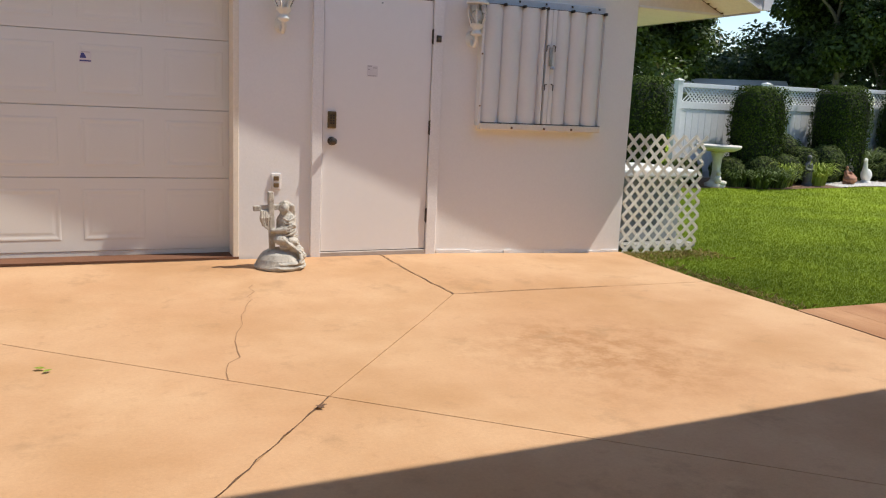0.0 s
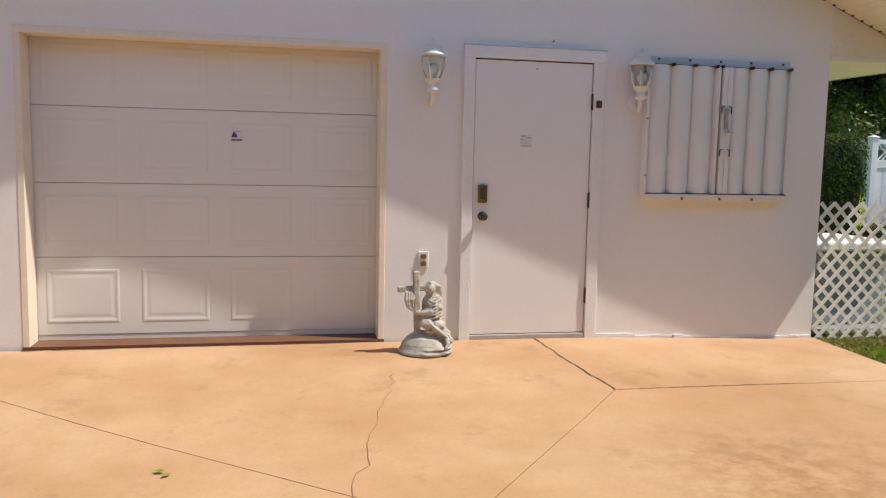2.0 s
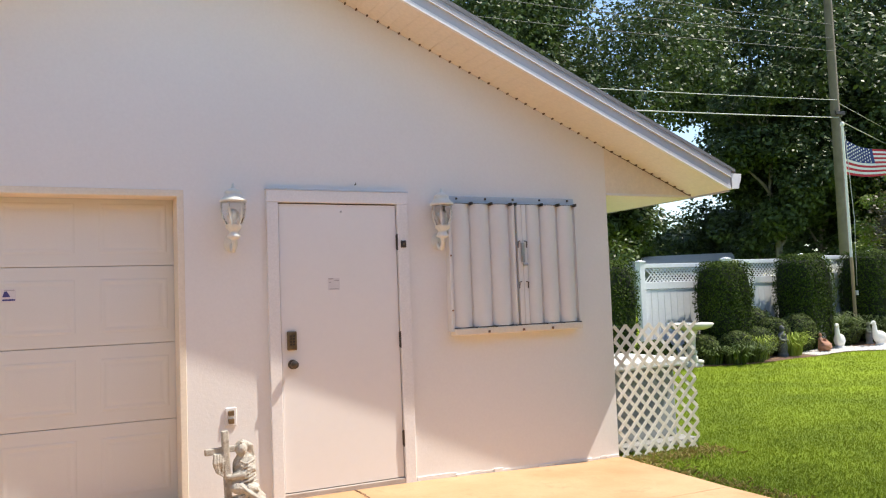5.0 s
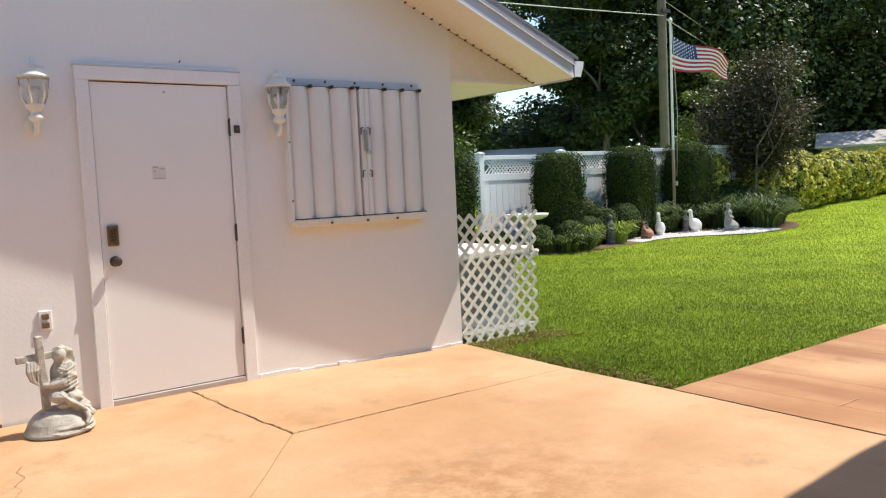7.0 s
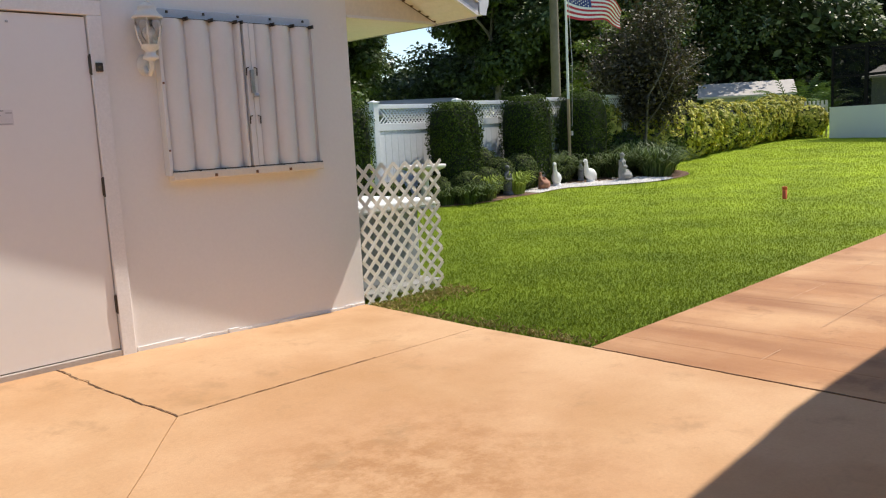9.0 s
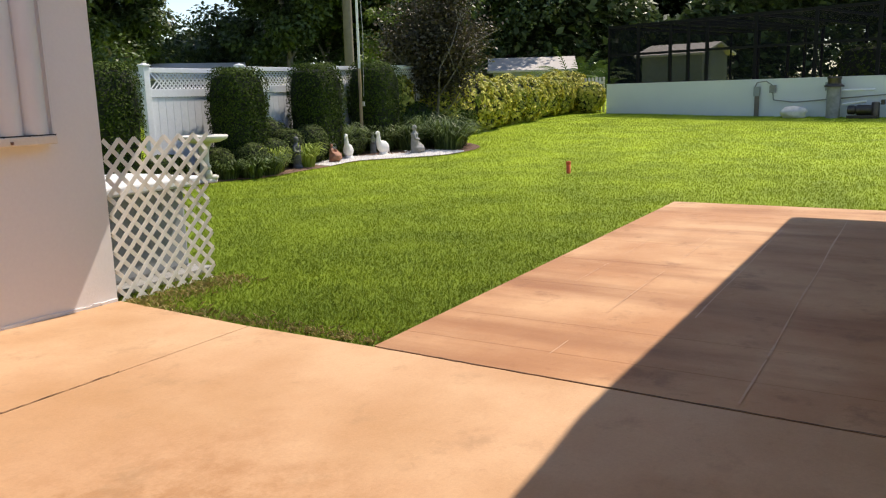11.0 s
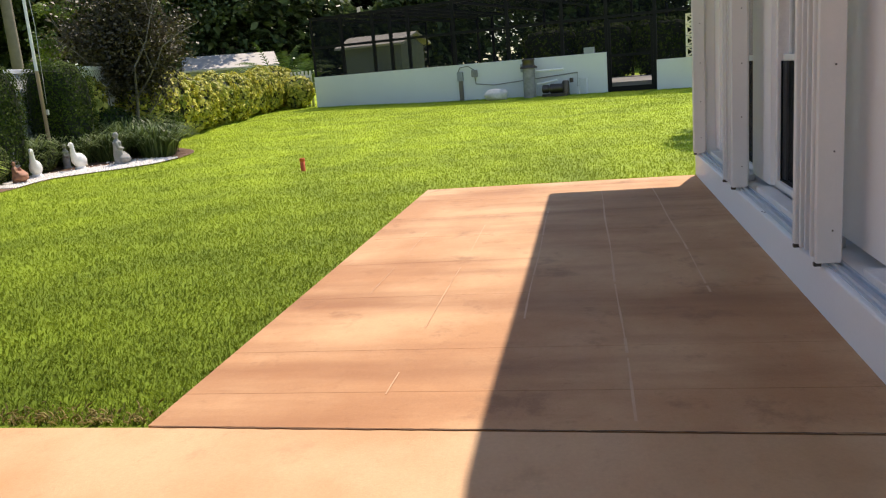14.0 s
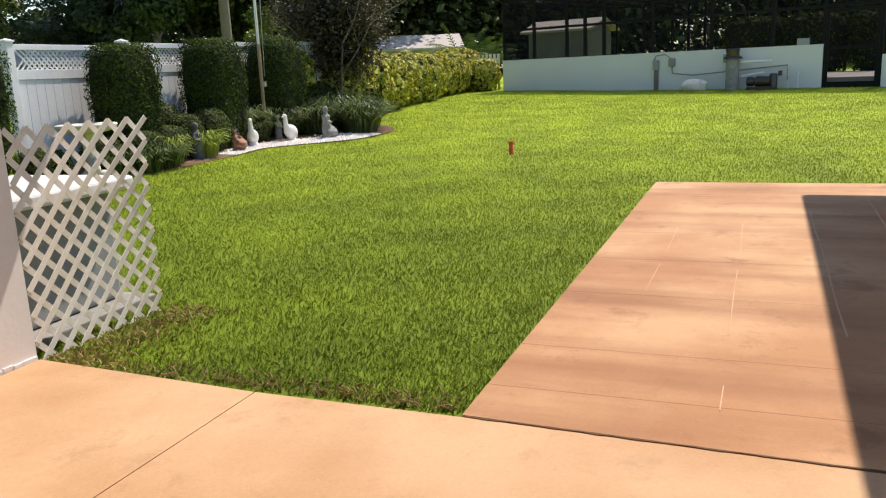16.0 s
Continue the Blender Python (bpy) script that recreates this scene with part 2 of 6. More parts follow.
STICKER = surface("sticker paper", (0.74, 0.70, 0.70), (0.68, 0.64, 0.64), 0.6, 20, 60, 0)
NAVY = surface("navy print", (0.05, 0.05, 0.20), (0.07, 0.07, 0.24), 0.6, 20, 60, 0)
GREY_PRINT = surface("grey print", (0.40, 0.36, 0.36), (0.5, 0.46, 0.46), 0.6, 20, 60, 0)
FLAG_RED = surface("flag red", (0.52, 0.03, 0.05), (0.45, 0.025, 0.04), 0.7, 3, 200, 0.05)
FLAG_WHITE = surface("flag white", (0.78, 0.77, 0.76), (0.72, 0.71, 0.71), 0.7, 3, 200, 0.05)
FLAG_BLUE = surface("flag blue", (0.03, 0.05, 0.20), (0.025, 0.04, 0.16), 0.7, 3, 200, 0.05)
ROOM_PAINT = surface("interior paint", (0.45, 0.42, 0.38), (0.40, 0.37, 0.34), 0.9, 1, 20, 0.05)
GREY_SIDING = surface("grey siding", (0.34, 0.36, 0.37), (0.28, 0.30, 0.31), 0.8, 1, 30, 0.2)
PALE_ROOF = surface("pale sheet roof", (0.76, 0.69, 0.60), (0.66, 0.60, 0.52), 0.85, 1, 30, 0.1)
BROWN_ROOF = surface("brown roof", (0.20, 0.115, 0.08), (0.15, 0.09, 0.07), 0.9, 1, 30, 0.3)
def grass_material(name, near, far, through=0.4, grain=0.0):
    """Turf in uneven drifts; its colour carries the light: darker beside the concrete, paler farther out."""
    m = leaf_material(name, near, far, 0.65, through, 0.08)
    nodes, links = m.node_tree.nodes, m.node_tree.links
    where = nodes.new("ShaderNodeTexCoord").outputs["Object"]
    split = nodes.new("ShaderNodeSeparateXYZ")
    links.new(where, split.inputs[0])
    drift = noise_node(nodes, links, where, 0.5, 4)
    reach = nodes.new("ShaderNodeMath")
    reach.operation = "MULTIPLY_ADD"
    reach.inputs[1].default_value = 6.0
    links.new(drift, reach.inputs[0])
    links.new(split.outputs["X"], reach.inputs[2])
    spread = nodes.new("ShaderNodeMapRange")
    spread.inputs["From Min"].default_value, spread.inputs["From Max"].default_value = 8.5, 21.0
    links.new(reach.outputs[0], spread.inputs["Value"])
    # how light falls across the lawn, painted as a near-to-far tone
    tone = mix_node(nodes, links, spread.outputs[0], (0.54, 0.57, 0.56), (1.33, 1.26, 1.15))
    bsdf = nodes["Principled BSDF"]
    # a mown sward reflects as one soft surface: blade normals lean towards upright
    lie = nodes.new("ShaderNodeVectorMath")
    lie.operation = "MULTIPLY_ADD"
    lie.inputs[1].default_value, lie.inputs[2].default_value = (0.45, 0.45, 0.45), (0, 0, 0.7)
    links.new(nodes.new("ShaderNodeNewGeometry").outputs["Normal"], lie.inputs[0])
    even = nodes.new("ShaderNodeVectorMath")
    even.operation = "NORMALIZE"
    links.new(lie.outputs[0], even.inputs[0])
    links.new(even.outputs[0], bsdf.inputs["Normal"])
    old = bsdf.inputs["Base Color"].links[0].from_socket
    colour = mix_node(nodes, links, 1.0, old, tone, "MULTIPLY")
    if grain:
        fine = ramp_node(nodes, links, noise_node(nodes, links, where, 55, 8, 0.75), 0.32, 0.68, (1 - grain,) * 3, (1 + grain * 0.5,) * 3)
        colour = mix_node(nodes, links, 1.0, colour, fine, "MULTIPLY")
        bare = ramp_node(nodes, links, noise_node(nodes, links, where, 3.1, 8, 0.75), 0.66, 0.76)
        colour = mix_node(nodes, links, bare, colour, (0.16, 0.115, 0.05))
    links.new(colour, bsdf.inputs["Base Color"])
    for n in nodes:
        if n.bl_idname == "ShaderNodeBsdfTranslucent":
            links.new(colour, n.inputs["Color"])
    return m


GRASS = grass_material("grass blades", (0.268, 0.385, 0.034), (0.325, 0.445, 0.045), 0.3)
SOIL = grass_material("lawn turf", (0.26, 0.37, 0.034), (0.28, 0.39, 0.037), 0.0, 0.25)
DRY_GRASS = leaf_material("dry grass", (0.30, 0.25, 0.09), (0.42, 0.35, 0.16), 0.6, 0.2, 0.2)
OAK_LEAF = leaf_material("oak leaves", (0.045, 0.076, 0.030), (0.165, 0.225, 0.09), 0.45, 0.22, 0.4)
DARK_LEAF = leaf_material("dark tree leaves", (0.036, 0.062, 0.024), (0.12, 0.175, 0.065), 0.5, 0.2, 0.35)
HEDGE_LEAF = leaf_material("clipped hedge leaves", (0.020, 0.040, 0.007), (0.085, 0.13, 0.02), 0.7, 0.2, 0.08)
SHRUB_LEAF = leaf_material("clipped shrub leaves", (0.060, 0.085, 0.025), (0.16, 0.205, 0.07), 0.7, 0.2, 0.08)
HEDGE_CORE = surface("hedge core", (0.020, 0.028, 0.010), (0.012, 0.016, 0.008), 0.95, 6, 30, 0.5)
YELLOW_LEAF = leaf_material("variegated leaves", (0.16, 0.22, 0.03), (0.80, 0.72, 0.15), 0.6, 0.2, 0.2)
COPPER_LEAF = leaf_material("copper leaves", (0.040, 0.037, 0.022), (0.135, 0.115, 0.075), 0.5, 0.14, 0.25)
SAPLING_LEAF = leaf_material("sunlit green leaves", (0.085, 0.14, 0.03), (0.24, 0.31, 0.075), 0.5, 0.3, 0.3)
ROOF_SHEET = surface("weathered sheet roof", (0.50, 0.46, 0.42), (0.42, 0.39, 0.36), 0.8, 1.5, 30, 0.1)
LIRIOPE = leaf_material("strap leaves", (0.032, 0.062, 0.014), (0.17, 0.235, 0.075), 0.45, 0.2, 0.35)
LIME_LEAF = leaf_material("lime leaves", (0.25, 0.34, 0.05), (0.42, 0.52, 0.11), 0.6, 0.3, 0.2)
PALM_LEAF = leaf_material("palm leaves", (0.06, 0.12, 0.03), (0.14, 0.21, 0.06), 0.6, 0.2, 0.2)

# ---- mesh tools ----
def part(name, bm, material, parent=None, label=""):
    """Links a bmesh as one mesh object, under a thing or a part if given."""
    for e in bm.edges:
        if len(e.link_faces) == 2 and (not all(f.smooth for f in e.link_faces) or e.calc_face_angle(0) > 0.9):
            e.smooth = False
    data = bpy.data.meshes.new(name)
    bm.to_mesh(data)
    bm.free()
    data.materials.append(material)
    ob = new(name, data)
    ob.parent = parent
    return tagged(ob, label)


def thing(name, at, label, category, group="", turn=0.0, kind=""):
    """An Empty at a thing's base, to carry its parts."""
    ob = new(name)
    ob.empty_display_size = 0.1
    ob.matrix_basis = pose(*at, 0, 0, turn)
    return tagged(ob, label, category, group, kind)


def box(x0, x1, y0, y1, z0, z1, bevel=0.0, bm=None):
    bm = bm or bmesh.new()
    made = bmesh.ops.create_cube(bm, size=1.0)["verts"]
    for v in made:
        v.co = Vector(((x0 + x1) / 2 + v.co.x * (x1 - x0), (y0 + y1) / 2 + v.co.y * (y1 - y0), (z0 + z1) / 2 + v.co.z * (z1 - z0)))
    if bevel:
        edges = {e for v in made for e in v.link_edges}
        bmesh.ops.bevel(bm, geom=list(edges), offset=bevel, segments=2, affect="EDGES", profile=0.5)
    return bm


def lathe(profile, steps=24, at=(0, 0, 0), bm=None, smooth=True):
    """A turned body from (radius, height) pairs."""
    bm = bm or bmesh.new()
    rings = []
    for r, z in profile:
        rings.append([bm.verts.new((at[0] + r * math.cos(2 * math.pi * i / steps), at[1] + r * math.sin(2 * math.pi * i / steps), at[2] + z)) for i in range(steps)])
    for a, b in zip(rings, rings[1:]):
        for i in range(steps):
            f = bm.faces.new((a[i], a[(i + 1) % steps], b[(i + 1) % steps], b[i]))
            f.smooth = smooth
    if profile[0][0] > 0.001:
        bm.faces.new(rings[0][::-1])
    if profile[-1][0] > 0.001:
        bm.faces.new(rings[-1])
    return bm


def tube(points, radii, sides=8, bm=None):
    """A round bar through points; radii: one, or one for each point."""
    bm = bm or bmesh.new()
    points = [Vector(p) for p in points]
    radii = radii if isinstance(radii, (list, tuple)) else [radii] * len(points)
    rings = []
    for i, (p, r) in enumerate(zip(points, radii)):
        way = (points[min(i + 1, len(points) - 1)] - points[max(i - 1, 0)]).normalized()
        turn = way.to_track_quat("Z", "Y").to_matrix()
        rings.append([bm.verts.new(p + turn @ Vector((r * math.cos(2 * math.pi * k / sides), r * math.sin(2 * math.pi * k / sides), 0))) for k in range(sides)])
    for a, b in zip(rings, rings[1:]):
        for k in range(sides):
            bm.faces.new((a[k], a[(k + 1) % sides], b[(k + 1) % sides], b[k])).smooth = True
    bm.faces.new(rings[0][::-1])
    bm.faces.new(rings[-1])
    return bm


def blob(centre, size, seed=0, rough=0.15, level=3, bm=None, turn=None, freq=2.0):
    """A lumpy rounded body."""
    bm = bm or bmesh.new()
    made = bmesh.ops.create_icosphere(bm, subdivisions=level, radius=1.0)["verts"]
    for v in made:
        k = 1 + rough * noise.noise(v.co * freq + Vector((seed * 7.3, seed * 3.1, 0)))
        p = Vector((v.co.x * size[0], v.co.y * size[1], v.co.z * size[2])) * k
        v.co = Vector(centre) + (turn @ p if turn else p)
        for f in v.link_faces:
            f.smooth = True
    return bm


def prism(outline, z0, z1, bm=None):
    """A slab over a flat outline; z1 is a height, or a function of x and y."""
    bm = bm or bmesh.new()
    top = [bm.verts.new((x, y, z1(x, y) if callable(z1) else z1)) for x, y in outline]
    low = [bm.verts.new((x, y, z0)) for x, y in outline]
    bm.faces.new(top)
    bm.faces.new(low[::-1])
    n = len(top)
    for i in range(n):
        bm.faces.new((low[i], low[(i + 1) % n], top[(i + 1) % n], top[i]))
    bmesh.ops.recalc_face_normals(bm, faces=bm.faces)
    return bm


def leaf_mesh(name, places, ways, sizes, material, parent=None, label="", slim=0.55, rng=None):
    """Many small leaves, each a folded pair of triangles, at places, facing about ways."""
    rng = rng or np.random.default_rng(1)
    n = len(places)
    ways = ways + rng.normal(0, 0.45, (n, 3))
    ways /= np.linalg.norm(ways, axis=1)[:, None] + 1e-9
    side = np.cross(ways, rng.normal(0, 1, (n, 3)))
    side /= np.linalg.norm(side, axis=1)[:, None] + 1e-9
    along = np.cross(ways, side)
    s = sizes[:, None]
    v = np.empty((n, 4, 3))
    v[:, 0] = places - along * s * 0.5
    v[:, 1] = places + side * s * 0.5 * slim + ways * s * 0.08
    v[:, 2] = places + along * s * 0.5
    v[:, 3] = places - side * s * 0.5 * slim + ways * s * 0.08
    data = bpy.data.meshes.new(name)
    data.vertices.add(n * 4)
    data.vertices.foreach_set("co", v.reshape(-1).astype(np.float32))
    data.loops.add(n * 4)
    data.loops.foreach_set("vertex_index", np.arange(n * 4, dtype=np.int32))
    data.polygons.add(n)
    data.polygons.foreach_set("loop_start", np.arange(0, n * 4, 4, dtype=np.int32))
    data.update(calc_edges=True)
    data.materials.append(material)
    ob = new(name, data)
    ob.parent = parent
    return tagged(ob, label)


def blade_mesh(name, roots, heights, widths, lean, material, parent=None, rng=None, bend=0.5):
    """Grass blades: a tapered, bent strip each."""
    rng = rng or np.random.default_rng(2)
    n = len(roots)
    turn = rng.uniform(0, 2 * math.pi, n)
    out = np.stack((np.cos(turn), np.sin(turn), np.zeros(n)), 1)
    side = np.stack((-np.sin(turn), np.cos(turn), np.zeros(n)), 1)
    tilt = (lean * rng.uniform(0.2, 1.0, n))[:, None]
    h, w = heights[:, None], widths[:, None]
    up = np.array((0, 0, 1.0))
    mid = roots + up * h * 0.6 + out * h * tilt * 0.4
    tip = roots + up * h * (1 - bend * tilt * 0.5) + out * h * tilt
    v = np.stack((roots - side * w / 2, roots + side * w / 2, mid + side * w * 0.4, tip, mid - side * w * 0.4), 1)
    data = bpy.data.meshes.new(name)
    data.vertices.add(n * 5)
    data.vertices.foreach_set("co", v.reshape(-1).astype(np.float32))
    data.loops.add(n * 5)
    data.loops.foreach_set("vertex_index", np.arange(n * 5, dtype=np.int32))
    data.polygons.add(n)
    data.polygons.foreach_set("loop_start", np.arange(0, n * 5, 5, dtype=np.int32))
    data.update(calc_edges=True)
    data.materials.append(material)
    ob = new(name, data)
    ob.parent = parent
    return ob


def step(a, b, x):
    k = min(1.0, max(0.0, (x - a) / (b - a)))
    return k * k * (3 - 2 * k)


def drive_z(x, y):
    """The drive rises a little towards the garage door."""
    return 0.05 * step(4.6, 6.4, y) * (1 - step(2.6, 4.9, x)) if x < 4.9 else 0.0


def lawn_z(x, y):
    """The lawn climbs gently away from the patio."""
    return 0.024 * min(max(0.0, x - 11.5), 40.0) - 0.03 + 0.05 * step(7.0, 11.0, y)

# ---- ground, drive, patio ----
W = 6.55            # face of the garage wall
PATIO_Y, PATIO_X = 4.31, 11.27


def build_ground():
    xs = [-400, -60, -14, -6, 0, 5, 9, 11.5, 14, 18, 24, 30, 38, 51.5, 80, 500]
    ys = [-400, -60, -12, -4, 0, 4, 7, 8, 9, 10, 11, 14, 18, 26, 40, 80, 500]
    bm = bmesh.new()
    grid = [[bm.verts.new((x, y, lawn_z(x, y))) for y in ys] for x in xs]
    for i in range(len(xs) - 1):
        for j in range(len(ys) - 1):
            bm.faces.new((grid[i][j], grid[i + 1][j], grid[i + 1][j + 1], grid[i][j + 1]))
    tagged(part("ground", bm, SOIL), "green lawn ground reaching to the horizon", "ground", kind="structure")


def jagged(a, b, steps, amount, seed):
    """Points of a crack from a to b."""
    r = random.Random(seed)
    a, b = Vector(a), Vector(b)
    side = Vector((-(b - a).y, (b - a).x)).normalized()
    return [tuple(a.lerp(b, i / steps) + side * r.uniform(-amount, amount)) for i in range(1, steps)]


def inset_panel(outline, gap):
    """The outline drawn in by half a joint."""
    n, out = len(outline), []
    area = sum(outline[i][0] * outline[(i + 1) % n][1] - outline[(i + 1) % n][0] * outline[i][1] for i in range(n))
    s = 1 if area > 0 else -1
    for i in range(n):
        p, q, r = Vector(outline[i - 1]), Vector(outline[i]), Vector(outline[(i + 1) % n])
        d1, d2 = (q - p).normalized(), (r - q).normalized()
        n1, n2 = Vector((-d1.y, d1.x)) * s, Vector((-d2.y, d2.x)) * s
        m = (n1 + n2)
        m = m.normalized() * (gap / max(0.35, m.normalized().dot(n1))) if m.length > 0.01 else n1 * gap
        out.append(tuple(q + m))
    return out


def slab(name, outline, material, parent, gap=0.0028, fine=0.5):
    bm = bmesh.new()
    top = bm.faces.new([bm.verts.new((x, y, 0)) for x, y in inset_panel(outline, gap)])
    if top.normal.z < 0:
        top.normal_flip()
    cuts = bmesh.ops.extrude_face_region(bm, geom=[top])
    up = [v for v in cuts["geom"] if isinstance(v, bmesh.types.BMVert)]
    for v in bm.verts:
        v.co.z = -0.14
    for v in up:
        v.co.z = 0
    for axis in range(2):
        lo, hi = min(v.co[axis] for v in bm.verts), max(v.co[axis] for v in bm.verts)
        at = math.ceil(lo / fine) * fine
        while at < hi:
            if -3 < at < 12:
                no = (1, 0, 0) if axis == 0 else (0, 1, 0)
                bmesh.ops.bisect_plane(bm, geom=bm.verts[:] + bm.edges[:] + bm.faces[:], plane_co=(at, at, 0), plane_no=no)
            at += fine
    for v in bm.verts:
        if v.co.z > -0.01:
            v.co.z = drive_z(v.co.x, v.co.y)
    bmesh.ops.recalc_face_normals(bm, faces=bm.faces)
    return part(name, bm, material, parent)


def build_drive():
    drive = thing("driveway", (0, 0, 0), "peach stained concrete driveway with cracks and joints", "driveway", kind="structure")
    base = box(-14, 4.93, -9, W + 0.0, -0.2, -0.035)
    part("joint_bed", base, JOINT, drive, "dark dirt in the joints")
    ab, a1 = (1.31, 3.575), (4.785, 0.66)
    a0 = (-2.2, 6.52)
    hub, door = (2.645, 5.225), (2.535, 6.54)
    bend = (2.575, 5.80)
    crack = [bend]
    wavy_b = jagged(ab, hub, 7, 0.006, 5)
    low_b = (-1.472, -0.15)
    slab("concrete_panel", [a0, ab] + wavy_b + [hub] + crack + [door], DRIVE, drive)
    slab("concrete_panel", [hub, (4.89, 5.24), (4.965, 6.54), door] + crack[::-1], DRIVE, drive)
    slab("concrete_panel", [ab, a1, (4.888, 4.30), (4.89, 5.24), hub] + wavy_b[::-1], DRIVE, drive)
    slab("concrete_panel", [a0, (-14, 6.52), (-14, -0.15), low_b, ab], DRIVE, drive)
    slab("concrete_panel", [low_b, (-14, -0.15), (-14, -9), (4.785, -9), a1, ab], DRIVE, drive)
    # wandering hairline crack
    r = random.Random(8)
    pts = [(0.915, 3.91)]
    for i in range(1, 22):
        k = i / 21
        pts.append((0.915 + 0.42 * k + r.uniform(-0.028, 0.028), 3.91 + 1.78 * k + r.uniform(-0.02, 0.02)))
    def crack_strip(name, pts, thin, thick, material, label):
        bm = bmesh.new()
        for (xa, ya), (xb, yb) in zip(pts, pts[1:]):
            w = thin + thick * r.random()
            d = Vector((yb - ya, xa - xb)).normalized() * w
            bm.faces.new([bm.verts.new((x, y, drive_z(x, y) + 0.004)) for x, y in ((xa - d.x, ya - d.y), (xa + d.x, ya + d.y), (xb + d.x, yb + d.y), (xb - d.x, yb - d.y))])
        bmesh.ops.recalc_face_normals(bm, faces=bm.faces)
        part(name, bm, material, drive, label)
    crack_strip("open_crack", [hub] + jagged(hub, bend, 14, 0.010, 4) + [bend] + jagged(bend, door, 16, 0.012, 5) + [door], 0.0018, 0.0042, JOINT, "dark open crack with broken edges")
    crack_strip("open_crack", [low_b] + jagged(low_b, ab, 60, 0.008, 6) + [ab], 0.001, 0.0045, JOINT, "dark joint with broken edges")
    crack_strip("open_crack", [(4.80, 1.0)] + jagged((4.80, 1.0), (4.89, 4.28), 60, 0.004, 7) + [(4.89, 4.28)], 0.0025, 0.003, JOINT, "dark ragged joint before the patio")
    crack_strip("open_crack", [hub] + jagged(hub, (3.95, 5.235), 40, 0.004, 9) + [(3.95, 5.235)], 0.0008, 0.0035, JOINT, "dark joint with broken edges")
    crack_strip("open_crack", [(-1.1, 6.50)] + jagged((-1.1, 6.50), (1.36, 6.535), 50, 0.005, 10) + [(1.36, 6.535)], 0.002, 0.006, JOINT, "dark ragged joint before the garage door")
    bm = bmesh.new()
    for i, ((xa, ya), (xb, yb)) in enumerate(zip(pts, pts[1:])):
        w = 0.0009 + 0.0013 * r.random()
        d = Vector((yb - ya, xa - xb)).normalized() * w
        bm.faces.new([bm.verts.new((x, y, drive_z(x, y) + 0.003)) for x, y in ((xa - d.x, ya - d.y), (xa + d.x, ya + d.y), (xb + d.x, yb + d.y), (xb - d.x, yb - d.y))])
    bmesh.ops.recalc_face_normals(bm, faces=bm.faces)
    part("hairline_crack", bm, CRACK, drive, "thin dark crack")


def build_patio():
    patio = thing("patio", (0, 0, 0), "tan stained concrete patio slab with scored lines", "patio", kind="structure")
    part("joint_bed", box(4.95, PATIO_X - 0.01, 0.9, PATIO_Y - 0.01, -0.2, -0.04), JOINT, patio)
    rows = [4.905, 5.23, 5.76, 6.72, 7.6, 8.5, 9.4, 10.3, 10.95, PATIO_X]
    for a, b in zip(rows, rows[1:]):
        near = 0.105 if a < 5 else 0.0
        slab("concrete_panel", [(a - near, 0.95), (b, 0.95), (b, PATIO_Y + 0.004 * (b - 5)), (a, PATIO_Y + 0.004 * (a - 5))], PATIO, patio, 0.0013, 2.0)
    r = random.Random(3)
    for y, spans in ((2.365, [(4.92, 10.55)]), (1.855, [(6.6, 10.5)]), (2.865, [(6.2, 9.6)]), (3.38, [(5.2, 5.45), (6.1, 7.4), (7.9, 8.9)]), (3.86, [(6.8, 7.5), (7.9, 8.7)])):
        for a, b in spans:
            bm, x = bmesh.new(), a
            while x < b:
                e = min(b, x + r.uniform(0.12, 0.3))
                w = r.uniform(0.003, 0.008) * (1.0 if y < 2.9 else 0.45)
                bm.faces.new([bm.verts.new((p, y + q + 0.004 * math.sin(3 * p), 0.004)) for p, q in ((x, -w), (e, -w), (e, w), (x, w))])
                x = e + (r.uniform(0.0, 0.06) if r.random() < 0.35 else 0.0)
            part("scored_line", bm, PALE_LINE, patio, "pale worn line")


build_ground()
build_drive()
build_patio()


# ---- garage ----
RIDGE_X, RIDGE_Z, PITCH, EAVE_X, RAKE_Y = 1.53, 4.126, 0.4185, 5.95, 6.08
LEFT = 2 * RIDGE_X - 4.957


def under(x):
    """Height of the raked soffit."""
    return RIDGE_Z - PITCH * abs(x - RIDGE_X)


